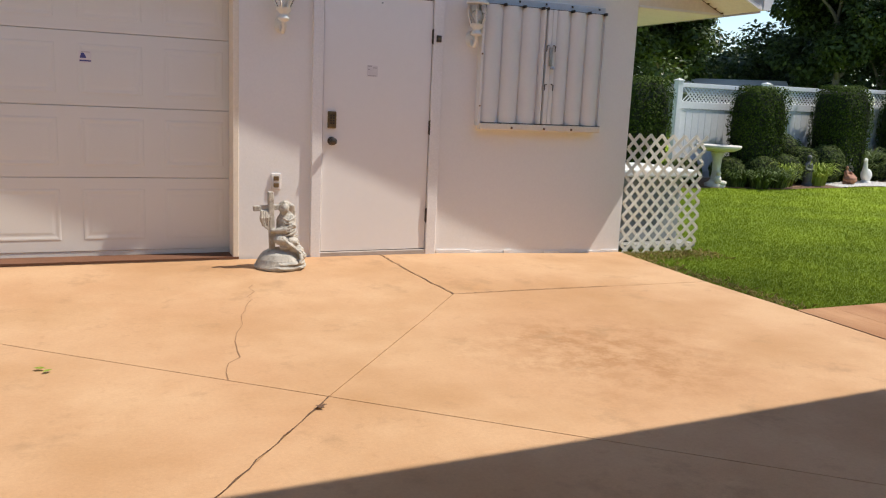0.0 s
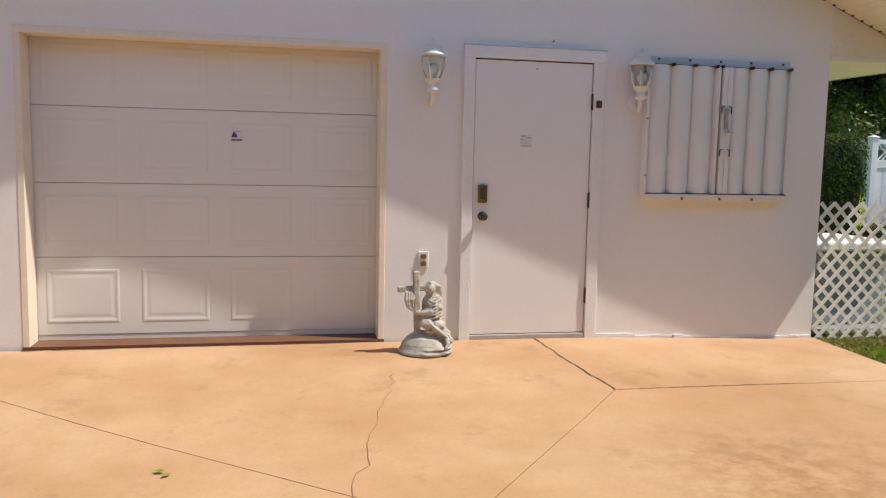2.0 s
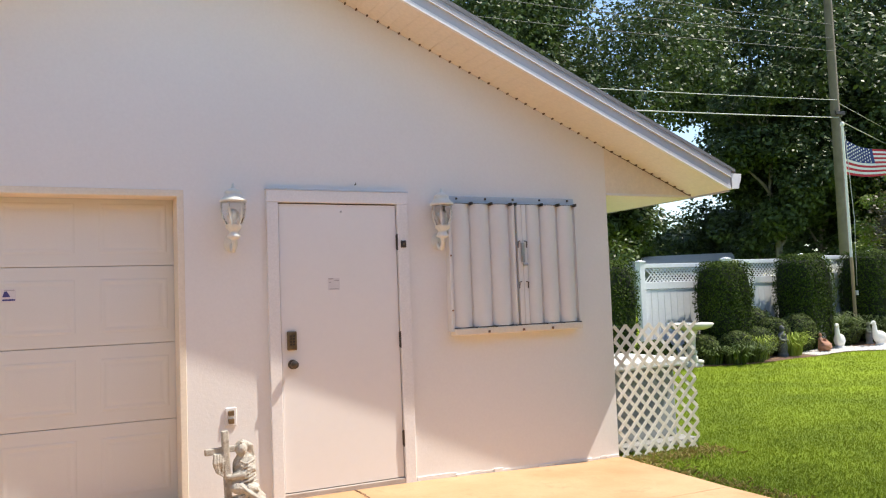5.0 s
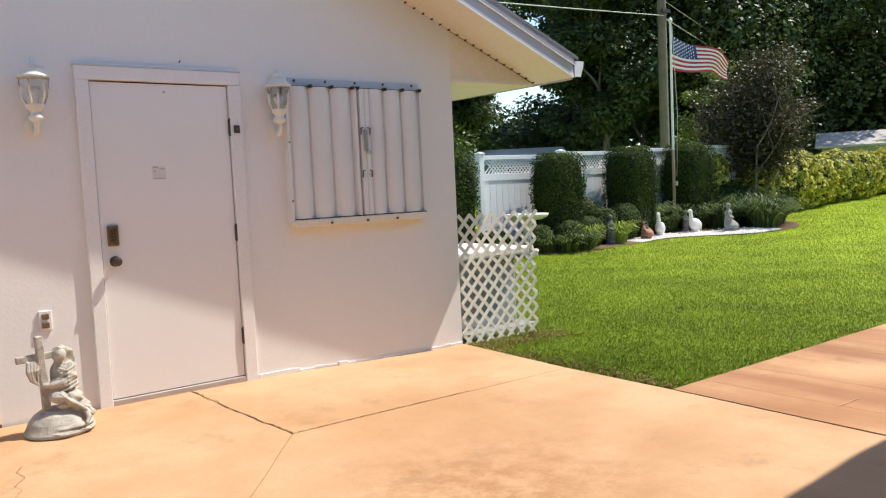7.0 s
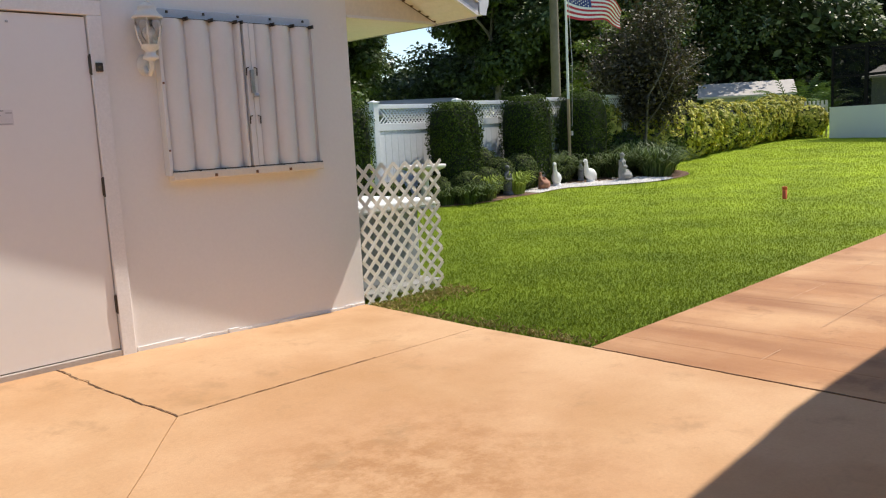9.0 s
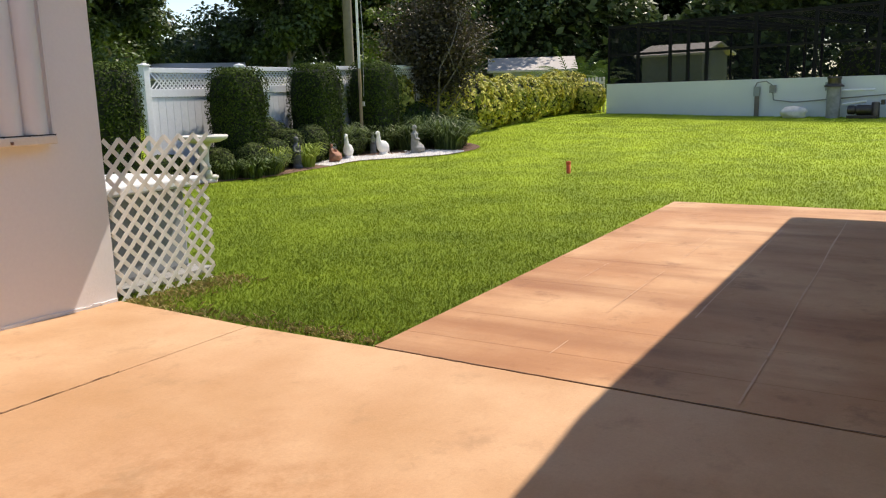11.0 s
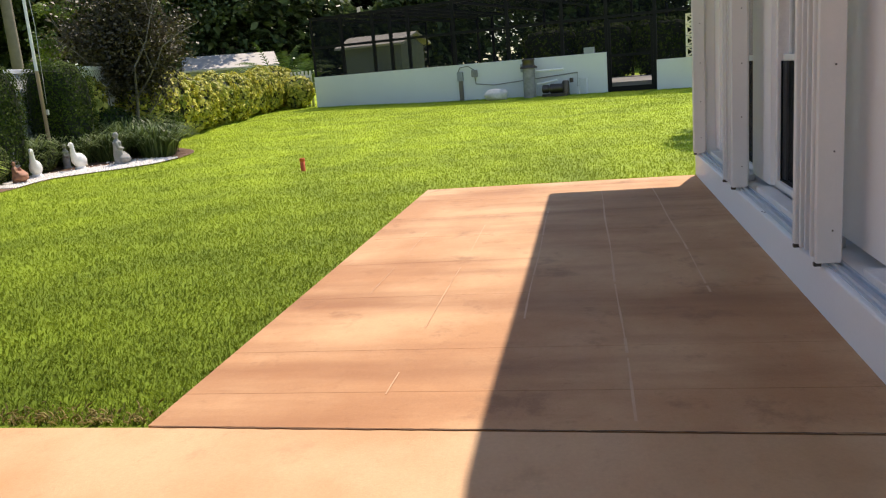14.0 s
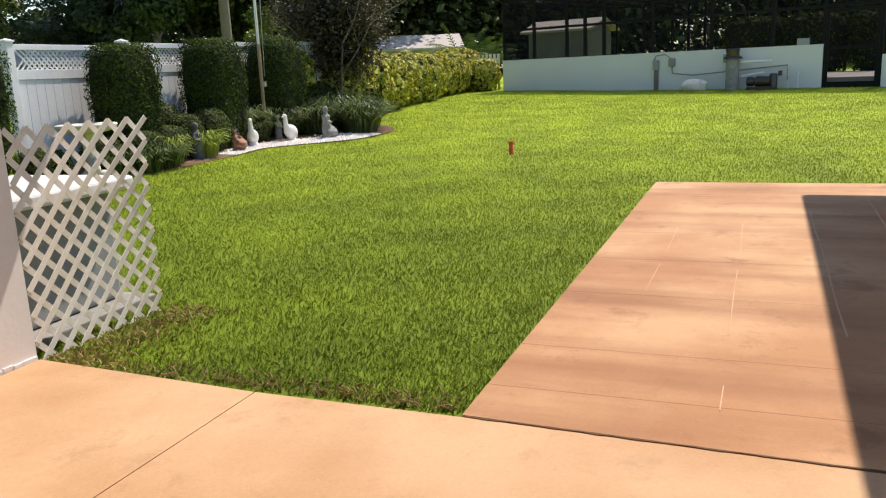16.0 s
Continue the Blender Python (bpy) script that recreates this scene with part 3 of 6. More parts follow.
def build_garage():
    front = []
    back_y = 13.0
    g0, g1, gt = -1.10, 1.378, 2.225
    d0, d1, dt = 2.015, 2.953, 2.155
    def wall_piece(x0, x1, z0, top):
        bm = bmesh.new()
        xs = sorted({x0, x1} | ({RIDGE_X} if x0 < RIDGE_X < x1 else set()))
        out = [(x0, z0), (x1, z0)] + [(x, top if top else under(x)) for x in xs[::-1]]
        a = [bm.verts.new((x, W, z)) for x, z in out]
        b = [bm.verts.new((x, W + 0.2, z)) for x, z in out]
        bm.faces.new(a)
        bm.faces.new(b[::-1])
        for i in range(len(a)):
            bm.faces.new((a[i], b[i], b[(i + 1) % len(a)], a[(i + 1) % len(a)]))
        bmesh.ops.recalc_face_normals(bm, faces=bm.faces)
        return bm
    bm = bmesh.new()
    for args in ((LEFT, g0, -0.1, None), (g0, g1, gt, None), (g1, d0, -0.1, None), (d0, d1, dt, None), (d1, 4.957, -0.1, None)):
        piece = wall_piece(*args)
        data = bpy.data.meshes.new("t")
        piece.to_mesh(data)
        piece.free()
        bm.from_mesh(data)
        bpy.data.meshes.remove(data)
    bmesh.ops.remove_doubles(bm, verts=bm.verts, dist=0.0005)
    wall = tagged(part("wall_garage_front", bm, STUCCO), "white stucco garage gable wall", "wall", kind="structure")
    side = box(4.757, 4.957, W + 0.2, back_y, -0.1, 2.7)
    tagged(part("wall_garage_side", side, STUCCO), "white stucco garage side wall", "wall", kind="structure")
    tagged(part("wall_garage_west", box(LEFT, LEFT + 0.2, W + 0.2, back_y, -0.1, 2.7), STUCCO), "white stucco garage side wall", "wall", kind="structure")
    tagged(part("wall_garage_back", box(LEFT, 4.957, back_y, back_y + 0.2, -0.1, 2.7), STUCCO), "white stucco garage back wall", "wall", kind="structure")
    tagged(part("floor_garage", box(LEFT, 4.95, W + 0.002, back_y, -0.2, 0.065), JOINT), "bare concrete garage floor", "floor", kind="structure")
    # uneven foot of the stucco
    r = random.Random(5)
    foot, x = bmesh.new(), d1 + 0.1
    while x < 4.93:
        e = min(4.95, x + r.uniform(0.05, 0.16))
        box(x, e, W - r.uniform(0.004, 0.014), W + 0.02, -0.05, drive_z(x, W) + r.uniform(0.012, 0.03), bm=foot)
        x = e
    part("stucco_foot", foot, STUCCO, wall)

    roof = thing("roof_garage", (0, 0, 0), "grey shingle gable roof with cream soffit and white fascia", "roof", kind="structure")
    thick = 0.20
    for s in (1, -1):
        ex = EAVE_X if s > 0 else 2 * RIDGE_X - EAVE_X
        # roof deck
        bm = bmesh.new()
        ring = []
        for y in (RAKE_Y - 0.03, back_y + 0.4):
            ring.append([bm.verts.new(c) for c in ((RIDGE_X, y, RIDGE_Z + thick), (ex + s * 0.05, y, under(ex) + thick - 0.02), (ex + s * 0.05, y, under(ex) + thick - 0.05), (RIDGE_X, y, RIDGE_Z + thick - 0.04))])
        bm.faces.new(ring[0])
        bm.faces.new(ring[1][::-1])
        for i in range(4):
            bm.faces.new((ring[0][i], ring[0][(i + 1) % 4], ring[1][(i + 1) % 4], ring[1][i]))
        bmesh.ops.recalc_face_normals(bm, faces=bm.faces)
        part("shingles", bm, SHINGLE, roof, "grey shingle roof slope")
        # raked fascia in two steps
        # white lip paints the sunlit lower edge, the bead a drip-edge glint
        for name, lo, hi, out, mat in (("sunlit_lip", 0.0, 0.034, 0.004, TRIM_PAINT), ("fascia", 0.034, 0.106, 0.0, FASCIA), ("painted_glint", 0.106, 0.113, 0.018, WHITE_VINYL), ("drip_edge", 0.113, 0.182, 0.014, DRIP_EDGE)):
            bm = bmesh.new()
            quad = []
            for y in (RAKE_Y - out - 0.012, RAKE_Y + 0.012):
                quad.append([bm.verts.new(c) for c in ((RIDGE_X, y, RIDGE_Z + lo), (ex, y, under(ex) + lo), (ex, y, under(ex) + hi), (RIDGE_X, y, RIDGE_Z + hi))])
            bm.faces.new(quad[0])
            bm.faces.new(quad[1][::-1])
            for i in range(4):
                bm.faces.new((quad[0][i], quad[0][(i + 1) % 4], quad[1][(i + 1) % 4], quad[1][i]))
            bmesh.ops.recalc_face_normals(bm, faces=bm.faces)
            part(name, bm, mat, roof)
        # soffit boards across the rake
        x, wide = RIDGE_X, 0.0875
        while abs(x - RIDGE_X) < abs(ex - RIDGE_X) - 0.01:
            e = x + s * wide * 0.982
            if abs(e - RIDGE_X) > abs(ex - RIDGE_X):
                e = ex
            bm = bmesh.new()
            lo = [bm.verts.new((p, q, under(p) + 0.0)) for p, q in ((x, RAKE_Y + 0.014), (e, RAKE_Y + 0.014), (e, W - 0.001), (x, W - 0.001))]
            hi = [bm.verts.new((v.co.x, v.co.y, v.co.z + 0.012)) for v in lo]
            bm.faces.new(lo)
            bm.faces.new(hi[::-1])
            for i in range(4):
                bm.faces.new((lo[i], lo[(i + 1) % 4], hi[(i + 1) % 4], hi[i]))
            bmesh.ops.recalc_face_normals(bm, faces=bm.faces)
            board = part("soffit_board", bm, SOFFIT, roof)
            z = under(x)
            part("seam_slot", box(min(x, x + s * 0.008), max(x, x + s * 0.008), W - 0.03, W - 0.002, z - 0.012, z + 0.004), JOINT, board, "dark seam at the wall")
            x += s * wide
        bm = bmesh.new()
        a = [bm.verts.new(c) for c in ((RIDGE_X, RAKE_Y + 0.02, RIDGE_Z + 0.016), (ex, RAKE_Y + 0.02, under(ex) + 0.016), (ex, back_y, under(ex) + 0.016), (RIDGE_X, back_y, RIDGE_Z + 0.016))]
        bm.faces.new(a)
        part("soffit_backing", bm, JOINT, roof, "dark gap above the soffit")
        if s > 0:
            # closed end of the side eave
            tri = bmesh.new()
            z = under(ex)
            f = [(4.96, z), (ex - 0.01, z), (4.96, under(4.96) - 0.002)]
            a = [tri.verts.new((p, W + 0.004, q)) for p, q in f]
            b = [tri.verts.new((p, W + 0.02, q)) for p, q in f]
            tri.faces.new(a)
            tri.faces.new(b[::-1])
            for i in range(3):
                tri.faces.new((a[i], b[i], b[(i + 1) % 3], a[(i + 1) % 3]))
            bmesh.ops.recalc_face_normals(tri, faces=tri.faces)
            part("eave_end_panel", tri, SOFFIT, roof)
            part("eave_end_trim", box(4.96, ex - 0.02, W - 0.006, W + 0.003, z - 0.008, z + 0.012), TRIM_PAINT, roof)
            y, k = W, 0
            while y < back_y:
                part("eave_soffit_board", box(4.958, ex - 0.012, y, y + 0.29, z - 0.012, z, 0.003), SOFFIT, roof)
                y += 0.3
        part("eave_fascia", box(min(ex, ex + s * 0.012), max(ex, ex + s * 0.012), RAKE_Y + 0.014, back_y + 0.4, under(ex) - 0.015, under(ex) + 0.15), FASCIA, roof)
    # gutter along the eave, open on top, with a flared lip
    bm = bmesh.new()
    prof = [(0.0, 0.14), (0.0, 0.015), (0.075, 0.015), (0.09, 0.06), (0.105, 0.085), (0.115, 0.14), (0.105, 0.14), (0.095, 0.09), (0.07, 0.03), (0.008, 0.03), (0.008, 0.14)]
    ya, yb = RAKE_Y - 0.015, back_y + 0.4
    a = [bm.verts.new((EAVE_X + 0.014 + p, ya, under(EAVE_X) + q)) for p, q in prof]
    b = [bm.verts.new((EAVE_X + 0.014 + p, yb, under(EAVE_X) + q)) for p, q in prof]
    for i in range(len(a)):
        bm.faces.new((a[i], a[(i + 1) % len(a)], b[(i + 1) % len(a)], b[i]))
    cap = [bm.verts.new((EAVE_X + 0.014 + p, ya - 0.002, under(EAVE_X) + q)) for p, q in ((0.0, 0.145), (0.0, 0.01), (0.078, 0.01), (0.092, 0.06), (0.108, 0.085), (0.118, 0.145))]
    bm.faces.new(cap)
    bmesh.ops.recalc_face_normals(bm, faces=bm.faces)
    part("gutter", bm, WHITE_VINYL, roof, "white metal gutter")


build_garage()


# ---- house beside the patio ----
HOUSE = Matrix.Translation((4.4, 1.425, 0)) @ Matrix.Rotation(radians(-0.85), 4, "Z")


def house_piece(name, bm, material, label, category):
    ob = part(name, bm, material)
    ob.matrix_basis = HOUSE
    return tagged(ob, label, category, kind="structure")


WINDOWS = (0.575, 3.075, 5.575)      # centres along the wall


def build_house():
    u0, u1 = -0.9, 6.9
    wall = house_piece("wall_house", box(u0, u1, -0.42, -0.30, 0.0, 0.30), HOUSE_PAINT, "white stucco house wall with windows", "wall")
    spans = [u0]
    for c in WINDOWS:
        spans += [c - 0.9, c + 0.9]
    spans.append(u1)
    for a, b in zip(spans[::2], spans[1::2]):
        part("pier", box(a, b, -0.42, -0.20, 0.30, 2.15), HOUSE_PAINT, wall)
    part("end_return", box(u1 - 0.10, u1 - 0.002, -0.298, -0.012, 0.236, 2.14), HOUSE_PAINT, wall)
    part("header", box(u0, u1, -0.42, -0.20, 2.15, 3.258), HOUSE_PAINT, wall)
    house_piece("curb_house", box(u0, u1, -0.30, 0.0, -0.05, 0.235, 0.012), HOUSE_PAINT, "white painted curb under the windows", "curb")
    house_piece("wall_house_end", box(u1 - 0.12, u1, -6.0, -0.42, -0.05, 3.258), HOUSE_PAINT, "white stucco house end wall", "wall")
    house_piece("wall_house_porch", box(u0, u0 + 0.12, -5.0, -0.42, -0.05, 3.258), HOUSE_PAINT, "white stucco porch wall", "wall")
    house_piece("wall_house_rear", box(-14, u1, -5.2, -5.0, -0.05, 3.258), HOUSE_PAINT, "white stucco porch back wall", "wall")
    house_piece("wall_room_back", box(u0 + 0.12, u1 - 0.12, -3.2, -3.1, 0.0, 3.258), ROOM_PAINT, "plain painted inner wall", "wall")
    house_piece("floor_room", box(u0 + 0.12, u1 - 0.12, -3.1, -0.42, -0.02, 0.05), ROOM_PAINT, "plain inner floor", "floor")
    drop = 0.197 * 3.40
    edge = [(12.53, 2.90 - drop), (9.1, 2.922 - drop), (7.1, 2.943 - drop), (6.6, 2.94 - drop), (6.12, 2.902 - drop), (5.3, 2.86 - drop), (4.4, 2.82 - drop), (2.9, 2.77 - drop), (-12, 2.70 - drop)]
    tagged(part("ceiling_house", prism([(-12, -4), (12.48, -4)] + [(x, y - 0.03) for x, y in edge], 3.26, 3.30), HOUSE_PAINT), "cream soffit ceiling over the porch", "ceiling", kind="structure")
    tagged(part("roof_house", prism([(-12, -4.2), (12.53, -4.2)] + edge, 3.302, 3.40), SHINGLE), "grey shingle house roof with wide eave", "roof", kind="structure")


build_house()

# ---- garage door, entry door, window shutter, lanterns ----
def build_garage_door():
    door = thing("door_garage", (0, 6.75, 0), "white sectional garage door with raised panels, closed", "garage door", kind="structure")
    xs, zs = (-1.07, -0.43, 0.19, 0.78, 1.365), (0.105, 0.665, 1.19, 1.722, 2.235)
    for j in range(4):
        z0, z1 = zs[j] + 0.0016, zs[j + 1] - 0.0016
        bm = box(xs[0], xs[-1], 0.0, 0.05, z0, z1, 0.004)
        section = part("door_section", bm, GARAGE_DOOR, door)
        for i in range(4):
            a, b = xs[i] + 0.075, xs[i + 1] - 0.075
            c, d = z0 + 0.085, z1 - 0.085
            bm = bmesh.new()
            rings = []
            for k, y in ((0.0, -0.0005), (0.008, -0.0030), (0.018, -0.0034), (0.034, -0.0009), (0.044, -0.0009), (0.062, -0.0026), (0.072, -0.0027)):
                rings.append([bm.verts.new(p) for p in ((a + k, y, c + k), (b - k, y, c + k), (b - k, y, d - k), (a + k, y, d - k))])
            for p, q in zip(rings, rings[1:]):
                for n in range(4):
                    bm.faces.new((p[n], p[(n + 1) % 4], q[(n + 1) % 4], q[n]))
            bm.faces.new(rings[-1])
            bmesh.ops.recalc_face_normals(bm, faces=bm.faces)
            part("raised_panel", bm, GARAGE_DOOR, section)
    part("bottom_seal", box(xs[0], xs[-1], 0.004, 0.045, 0.066, 0.106, 0.004), WHITE_METAL, door, "pale rubber bottom seal")
    for name, args in (("jamb", (-1.0999, -1.055, W - 0.004, 6.74, 0.05, 2.2249)), ("jamb", (1.333, 1.3779, W - 0.004, 6.74, 0.05, 2.2249)), ("head_jamb", (-1.0999, 1.3779, W - 0.006, 6.74, 2.18, 2.226))):
        tagged(part(name, box(*args, 0.004), CREAM), "cream painted garage door jamb", "trim", kind="structure")
    # shade of the door recess is painted into this dark brown
    tagged(part("threshold", box(-1.0995, 1.3775, W - 0.01, 6.8, 0.0, 0.069), surface("shaded threshold brown", (0.20, 0.085, 0.04), (0.14, 0.06, 0.03), 0.8, 4, 60, 0.3)), "concrete threshold with recess shade in its brown", "threshold", kind="structure")


def sticker(x, y, z, size, printed):
    note = thing("sticker", (x, y, z), "small square printed sticker on the door", "sticker")
    part("paper", box(-size / 2, size / 2, -0.003, 0, -size / 2, size / 2), STICKER, note)
    if printed:
        bm = bmesh.new()
        s = size
        f = [bm.verts.new((a * s, -0.0045, b * s)) for a, b in ((-0.42, -0.12), (0.1, -0.12), (0.02, 0.1), (-0.12, 0.32), (-0.3, 0.3))]
        bm.faces.new(f)
        part("printed_shape", bm, NAVY, note, "dark blue printed shape")
        part("printed_bar", box(-0.44 * s, 0.44 * s, -0.0045, -0.003, -0.40 * s, -0.28 * s), NAVY, note)
        part("printed_bar", box(-0.3 * s, 0.40 * s, -0.0045, -0.003, 0.36 * s, 0.42 * s), GREY_PRINT, note)
    else:
        for k, (a, b, c, d) in enumerate(((-0.45, -0.05, 0.38, 0.48), (-0.45, -0.25, 0.1, 0.18), (0.05, 0.45, 0.25, 0.33), (-0.4, 0.4, -0.45, -0.38))):
            part("printed_bar", box(a * size, b * size, -0.0045, -0.003, c * size, d * size), GREY_PRINT, note)


def build_entry_door():
    face = W - 0.010
    door = thing("door_entry", (0, 0, 0), "plain white entry door, closed, with keypad lock", "door", kind="structure")
    part("door_slab", box(2.03, 2.938, face, face + 0.045, 0.092, 2.142, 0.002), DOOR_PAINT, door)
    for args in ((1.94, 2.024, W - 0.030, W + 0.12, 0.03, 2.152), (2.944, 3.035, W - 0.030, W + 0.12, 0.03, 2.152), (1.94, 3.035, W - 0.032, W + 0.12, 2.152, 2.24)):
        part("casing", box(*args, 0.005), TRIM_PAINT, door, "white flat door casing")
    part("drip_cap", box(1.935, 3.04, W - 0.036, W, 2.24, 2.250, 0.002), BLUE_METAL, door, "pale metal drip cap")
    part("sill", box(1.96, 3.02, W - 0.026, W + 0.1, 0.03, 0.086, 0.006), SILL_SHADE, door, "door sill greyed by painted shade")
    part("weather_gap", box(2.0245, 2.9435, W + 0.02, W + 0.035, 0.086, 2.152), JOINT, door, "dark gap round the door")
    for z in (0.38, 1.12, 1.86):
        hinge = part("hinge", box(2.934, 2.948, face - 0.012, face + 0.01, z - 0.055, z + 0.055, 0.003), DARK_METAL, door, "dark worn hinge")
        part("hinge_pin", lathe([(0.006, -0.062), (0.006, 0.062)], 8, (2.941, face - 0.014, z)), DARK_METAL, hinge)
    lock = part("keypad_lock", box(2.067, 2.137, face - 0.022, face, 1.09, 1.225, 0.008), BRASS, door, "aged brass keypad lock")
    for i in range(4):
        for j in range(2):
            part("key", box(2.083 + 0.022 * j, 2.098 + 0.022 * j, face - 0.026, face - 0.02, 1.125 + 0.02 * i, 1.138 + 0.02 * i), DARK_METAL, lock)
    knob = lathe([(0.034, 0), (0.034, 0.006), (0.014, 0.012), (0.012, 0.035), (0.024, 0.042), (0.030, 0.055), (0.027, 0.068), (0.012, 0.075), (0, 0.076)], 24)
    bmesh.ops.rotate(knob, verts=knob.verts, matrix=Matrix.Rotation(radians(90), 3, "X"))
    bmesh.ops.translate(knob, verts=knob.verts, vec=(2.105, face, 0.99))
    part("door_knob", knob, DARK_METAL, door, "dark bronze round knob")
    part("viewer", lathe([(0.008, -0.006), (0.008, 0.006)], 10, (2.50, face - 0.002, 2.09)), STEEL, door)
    bell = thing("doorbell", (2.988, W - 0.030, 1.845), "small dark square bell push on the casing", "doorbell")
    part("housing", box(-0.022, 0.022, -0.012, 0, -0.027, 0.027, 0.004), DARK_METAL, bell)
    part("button", box(-0.008, 0.008, -0.016, -0.011, -0.008, 0.008, 0.002), BRASS, bell)
    sticker(2.43, face, 1.555, 0.088, False)


def build_shutter():
    s = thing("window_shutter", (0, 0, 0), "white corrugated folding storm shutter, closed, with pale blue top rail", "shutter")
    x0, x1, z0, z1 = 3.39, 4.572, 1.185, 2.16
    half, right = 0.592, x1 - x0 - 0.592 - 0.085
    starts = [(x0 + half / 3.25 * i, half / 3.25) for i in range(3)] + [(x0 + half * 3 / 3.25, half * 0.25 / 3.25)] + [(x0 + half + 0.085 + right / 3 * i, right / 3) for i in range(3)]
    for a, wide in starts:
        bm = bmesh.new()
        prof = [(0.0, 0.046), (0.08, 0.060), (0.2, 0.072), (0.36, 0.079), (0.52, 0.078), (0.68, 0.068), (0.82, 0.050), (0.92, 0.034), (0.97, 0.028), (1.0, 0.044)]
        front = [[bm.verts.new((a + k * wide, W - y, z)) for k, y in prof] for z in (z0, z1)]
        back = [[bm.verts.new((a + k * wide, W - y + 0.003, z)) for k, y in prof] for z in (z0, z1)]
        for i in range(len(prof) - 1):
            bm.faces.new((front[0][i], front[0][i + 1], front[1][i + 1], front[1][i])).smooth = True
            bm.faces.new((back[0][i + 1], back[0][i], back[1][i], back[1][i + 1]))
            for k in (0, 1):
                bm.faces.new((front[k][i], back[k][i], back[k][i + 1], front[k][i + 1]))
        bmesh.ops.recalc_face_normals(bm, faces=bm.faces)
        part("blade", bm, SHUTTER, s)
    mid = x0 + half
    for a in (mid + 0.002, mid + 0.044):
        bar = part("meeting_bar", box(a, a + 0.040, W - 0.080, W - 0.02, z0, z1, 0.004), SHUTTER, s)
        for z in (z0 + 0.29, z0 + 0.30 + 0.32):
            pin = tube([(a + 0.014 + (-0.02 if a < mid + 0.02 else 0.02), W - 0.088, z), (a + 0.014 + (-0.02 if a < mid + 0.02 else 0.02), W - 0.092, z + 0.05), (a + 0.014, W - 0.088, z + 0.055)], 0.005, 6)
            part("locking_pin", pin, DARK_METAL, bar, "dark bent pin")
    latch = part("latch", box(mid + 0.022, mid + 0.05, W - 0.102, W - 0.082, z0 + 0.50, z0 + 0.66, 0.004), STEEL, s, "steel sliding latch")
    part("lock_knob", lathe([(0.020, -0.012), (0.022, 0), (0.016, 0.012)], 14, (mid + 0.052, W - 0.105, z0 + 0.485)), STEEL, latch)
    part("top_rail", box(x0 - 0.01, x1 + 0.012, W - 0.070, W, z1, z1 + 0.005), DARK_METAL, s, "dark track edge")
    for a, wide in starts:
        for z in (z1 + 0.004, z0 - 0.016):
            part("hanger", box(a + wide - 0.006, a + wide + 0.006, W - 0.083, W - 0.03, z - 0.012, z + 0.012, 0.002), DARK_METAL, s, "dark track hanger")
    part("top_flange", box(x0 - 0.012, x1 + 0.015, W - 0.028, W, z1 + 0.006, z1 + 0.066, 0.004), BLUE_METAL, s, "pale blue metal flange")
    part("bottom_track", box(x0 - 0.01, x1 + 0.012, W - 0.076, W, z0 - 0.006, z0 - 0.001), DARK_METAL, s, "dark bottom track")
    part("bottom_flange", box(x0 - 0.012, x1 + 0.012, W - 0.085, W, z0 - 0.062, z0 - 0.008, 0.006), CREAM, s, "cream sill flange")
    part("side_rail", box(x0 - 0.030, x0 - 0.006, W - 0.07, W, z0 - 0.03, z1 + 0.01, 0.003), SHUTTER, s)
    part("side_rail", box(x1 + 0.004, x1 + 0.022, W - 0.05, W, z0 - 0.01, z1 + 0.01, 0.003), SHUTTER, s)
    for x in (3.46, 3.72, 3.98, 4.24, 4.52):
        part("bolt", lathe([(0.009, -0.008), (0.009, 0.008)], 8, (x, W - 0.030, z1 + 0.045)), DARK_METAL, s)
    for x in (3.68, 4.0, 4.28):
        part("bolt", lathe([(0.010, -0.009), (0.010, 0.009)], 8, (x, W - 0.088, z0 - 0.042)), RUST, s, "rusty bolt head")
    for z in (1.32, 1.75):
        part("bolt", lathe([(0.007, -0.006), (0.007, 0.006)], 8, (x0 - 0.018, W - 0.072, z)), RUST, s)


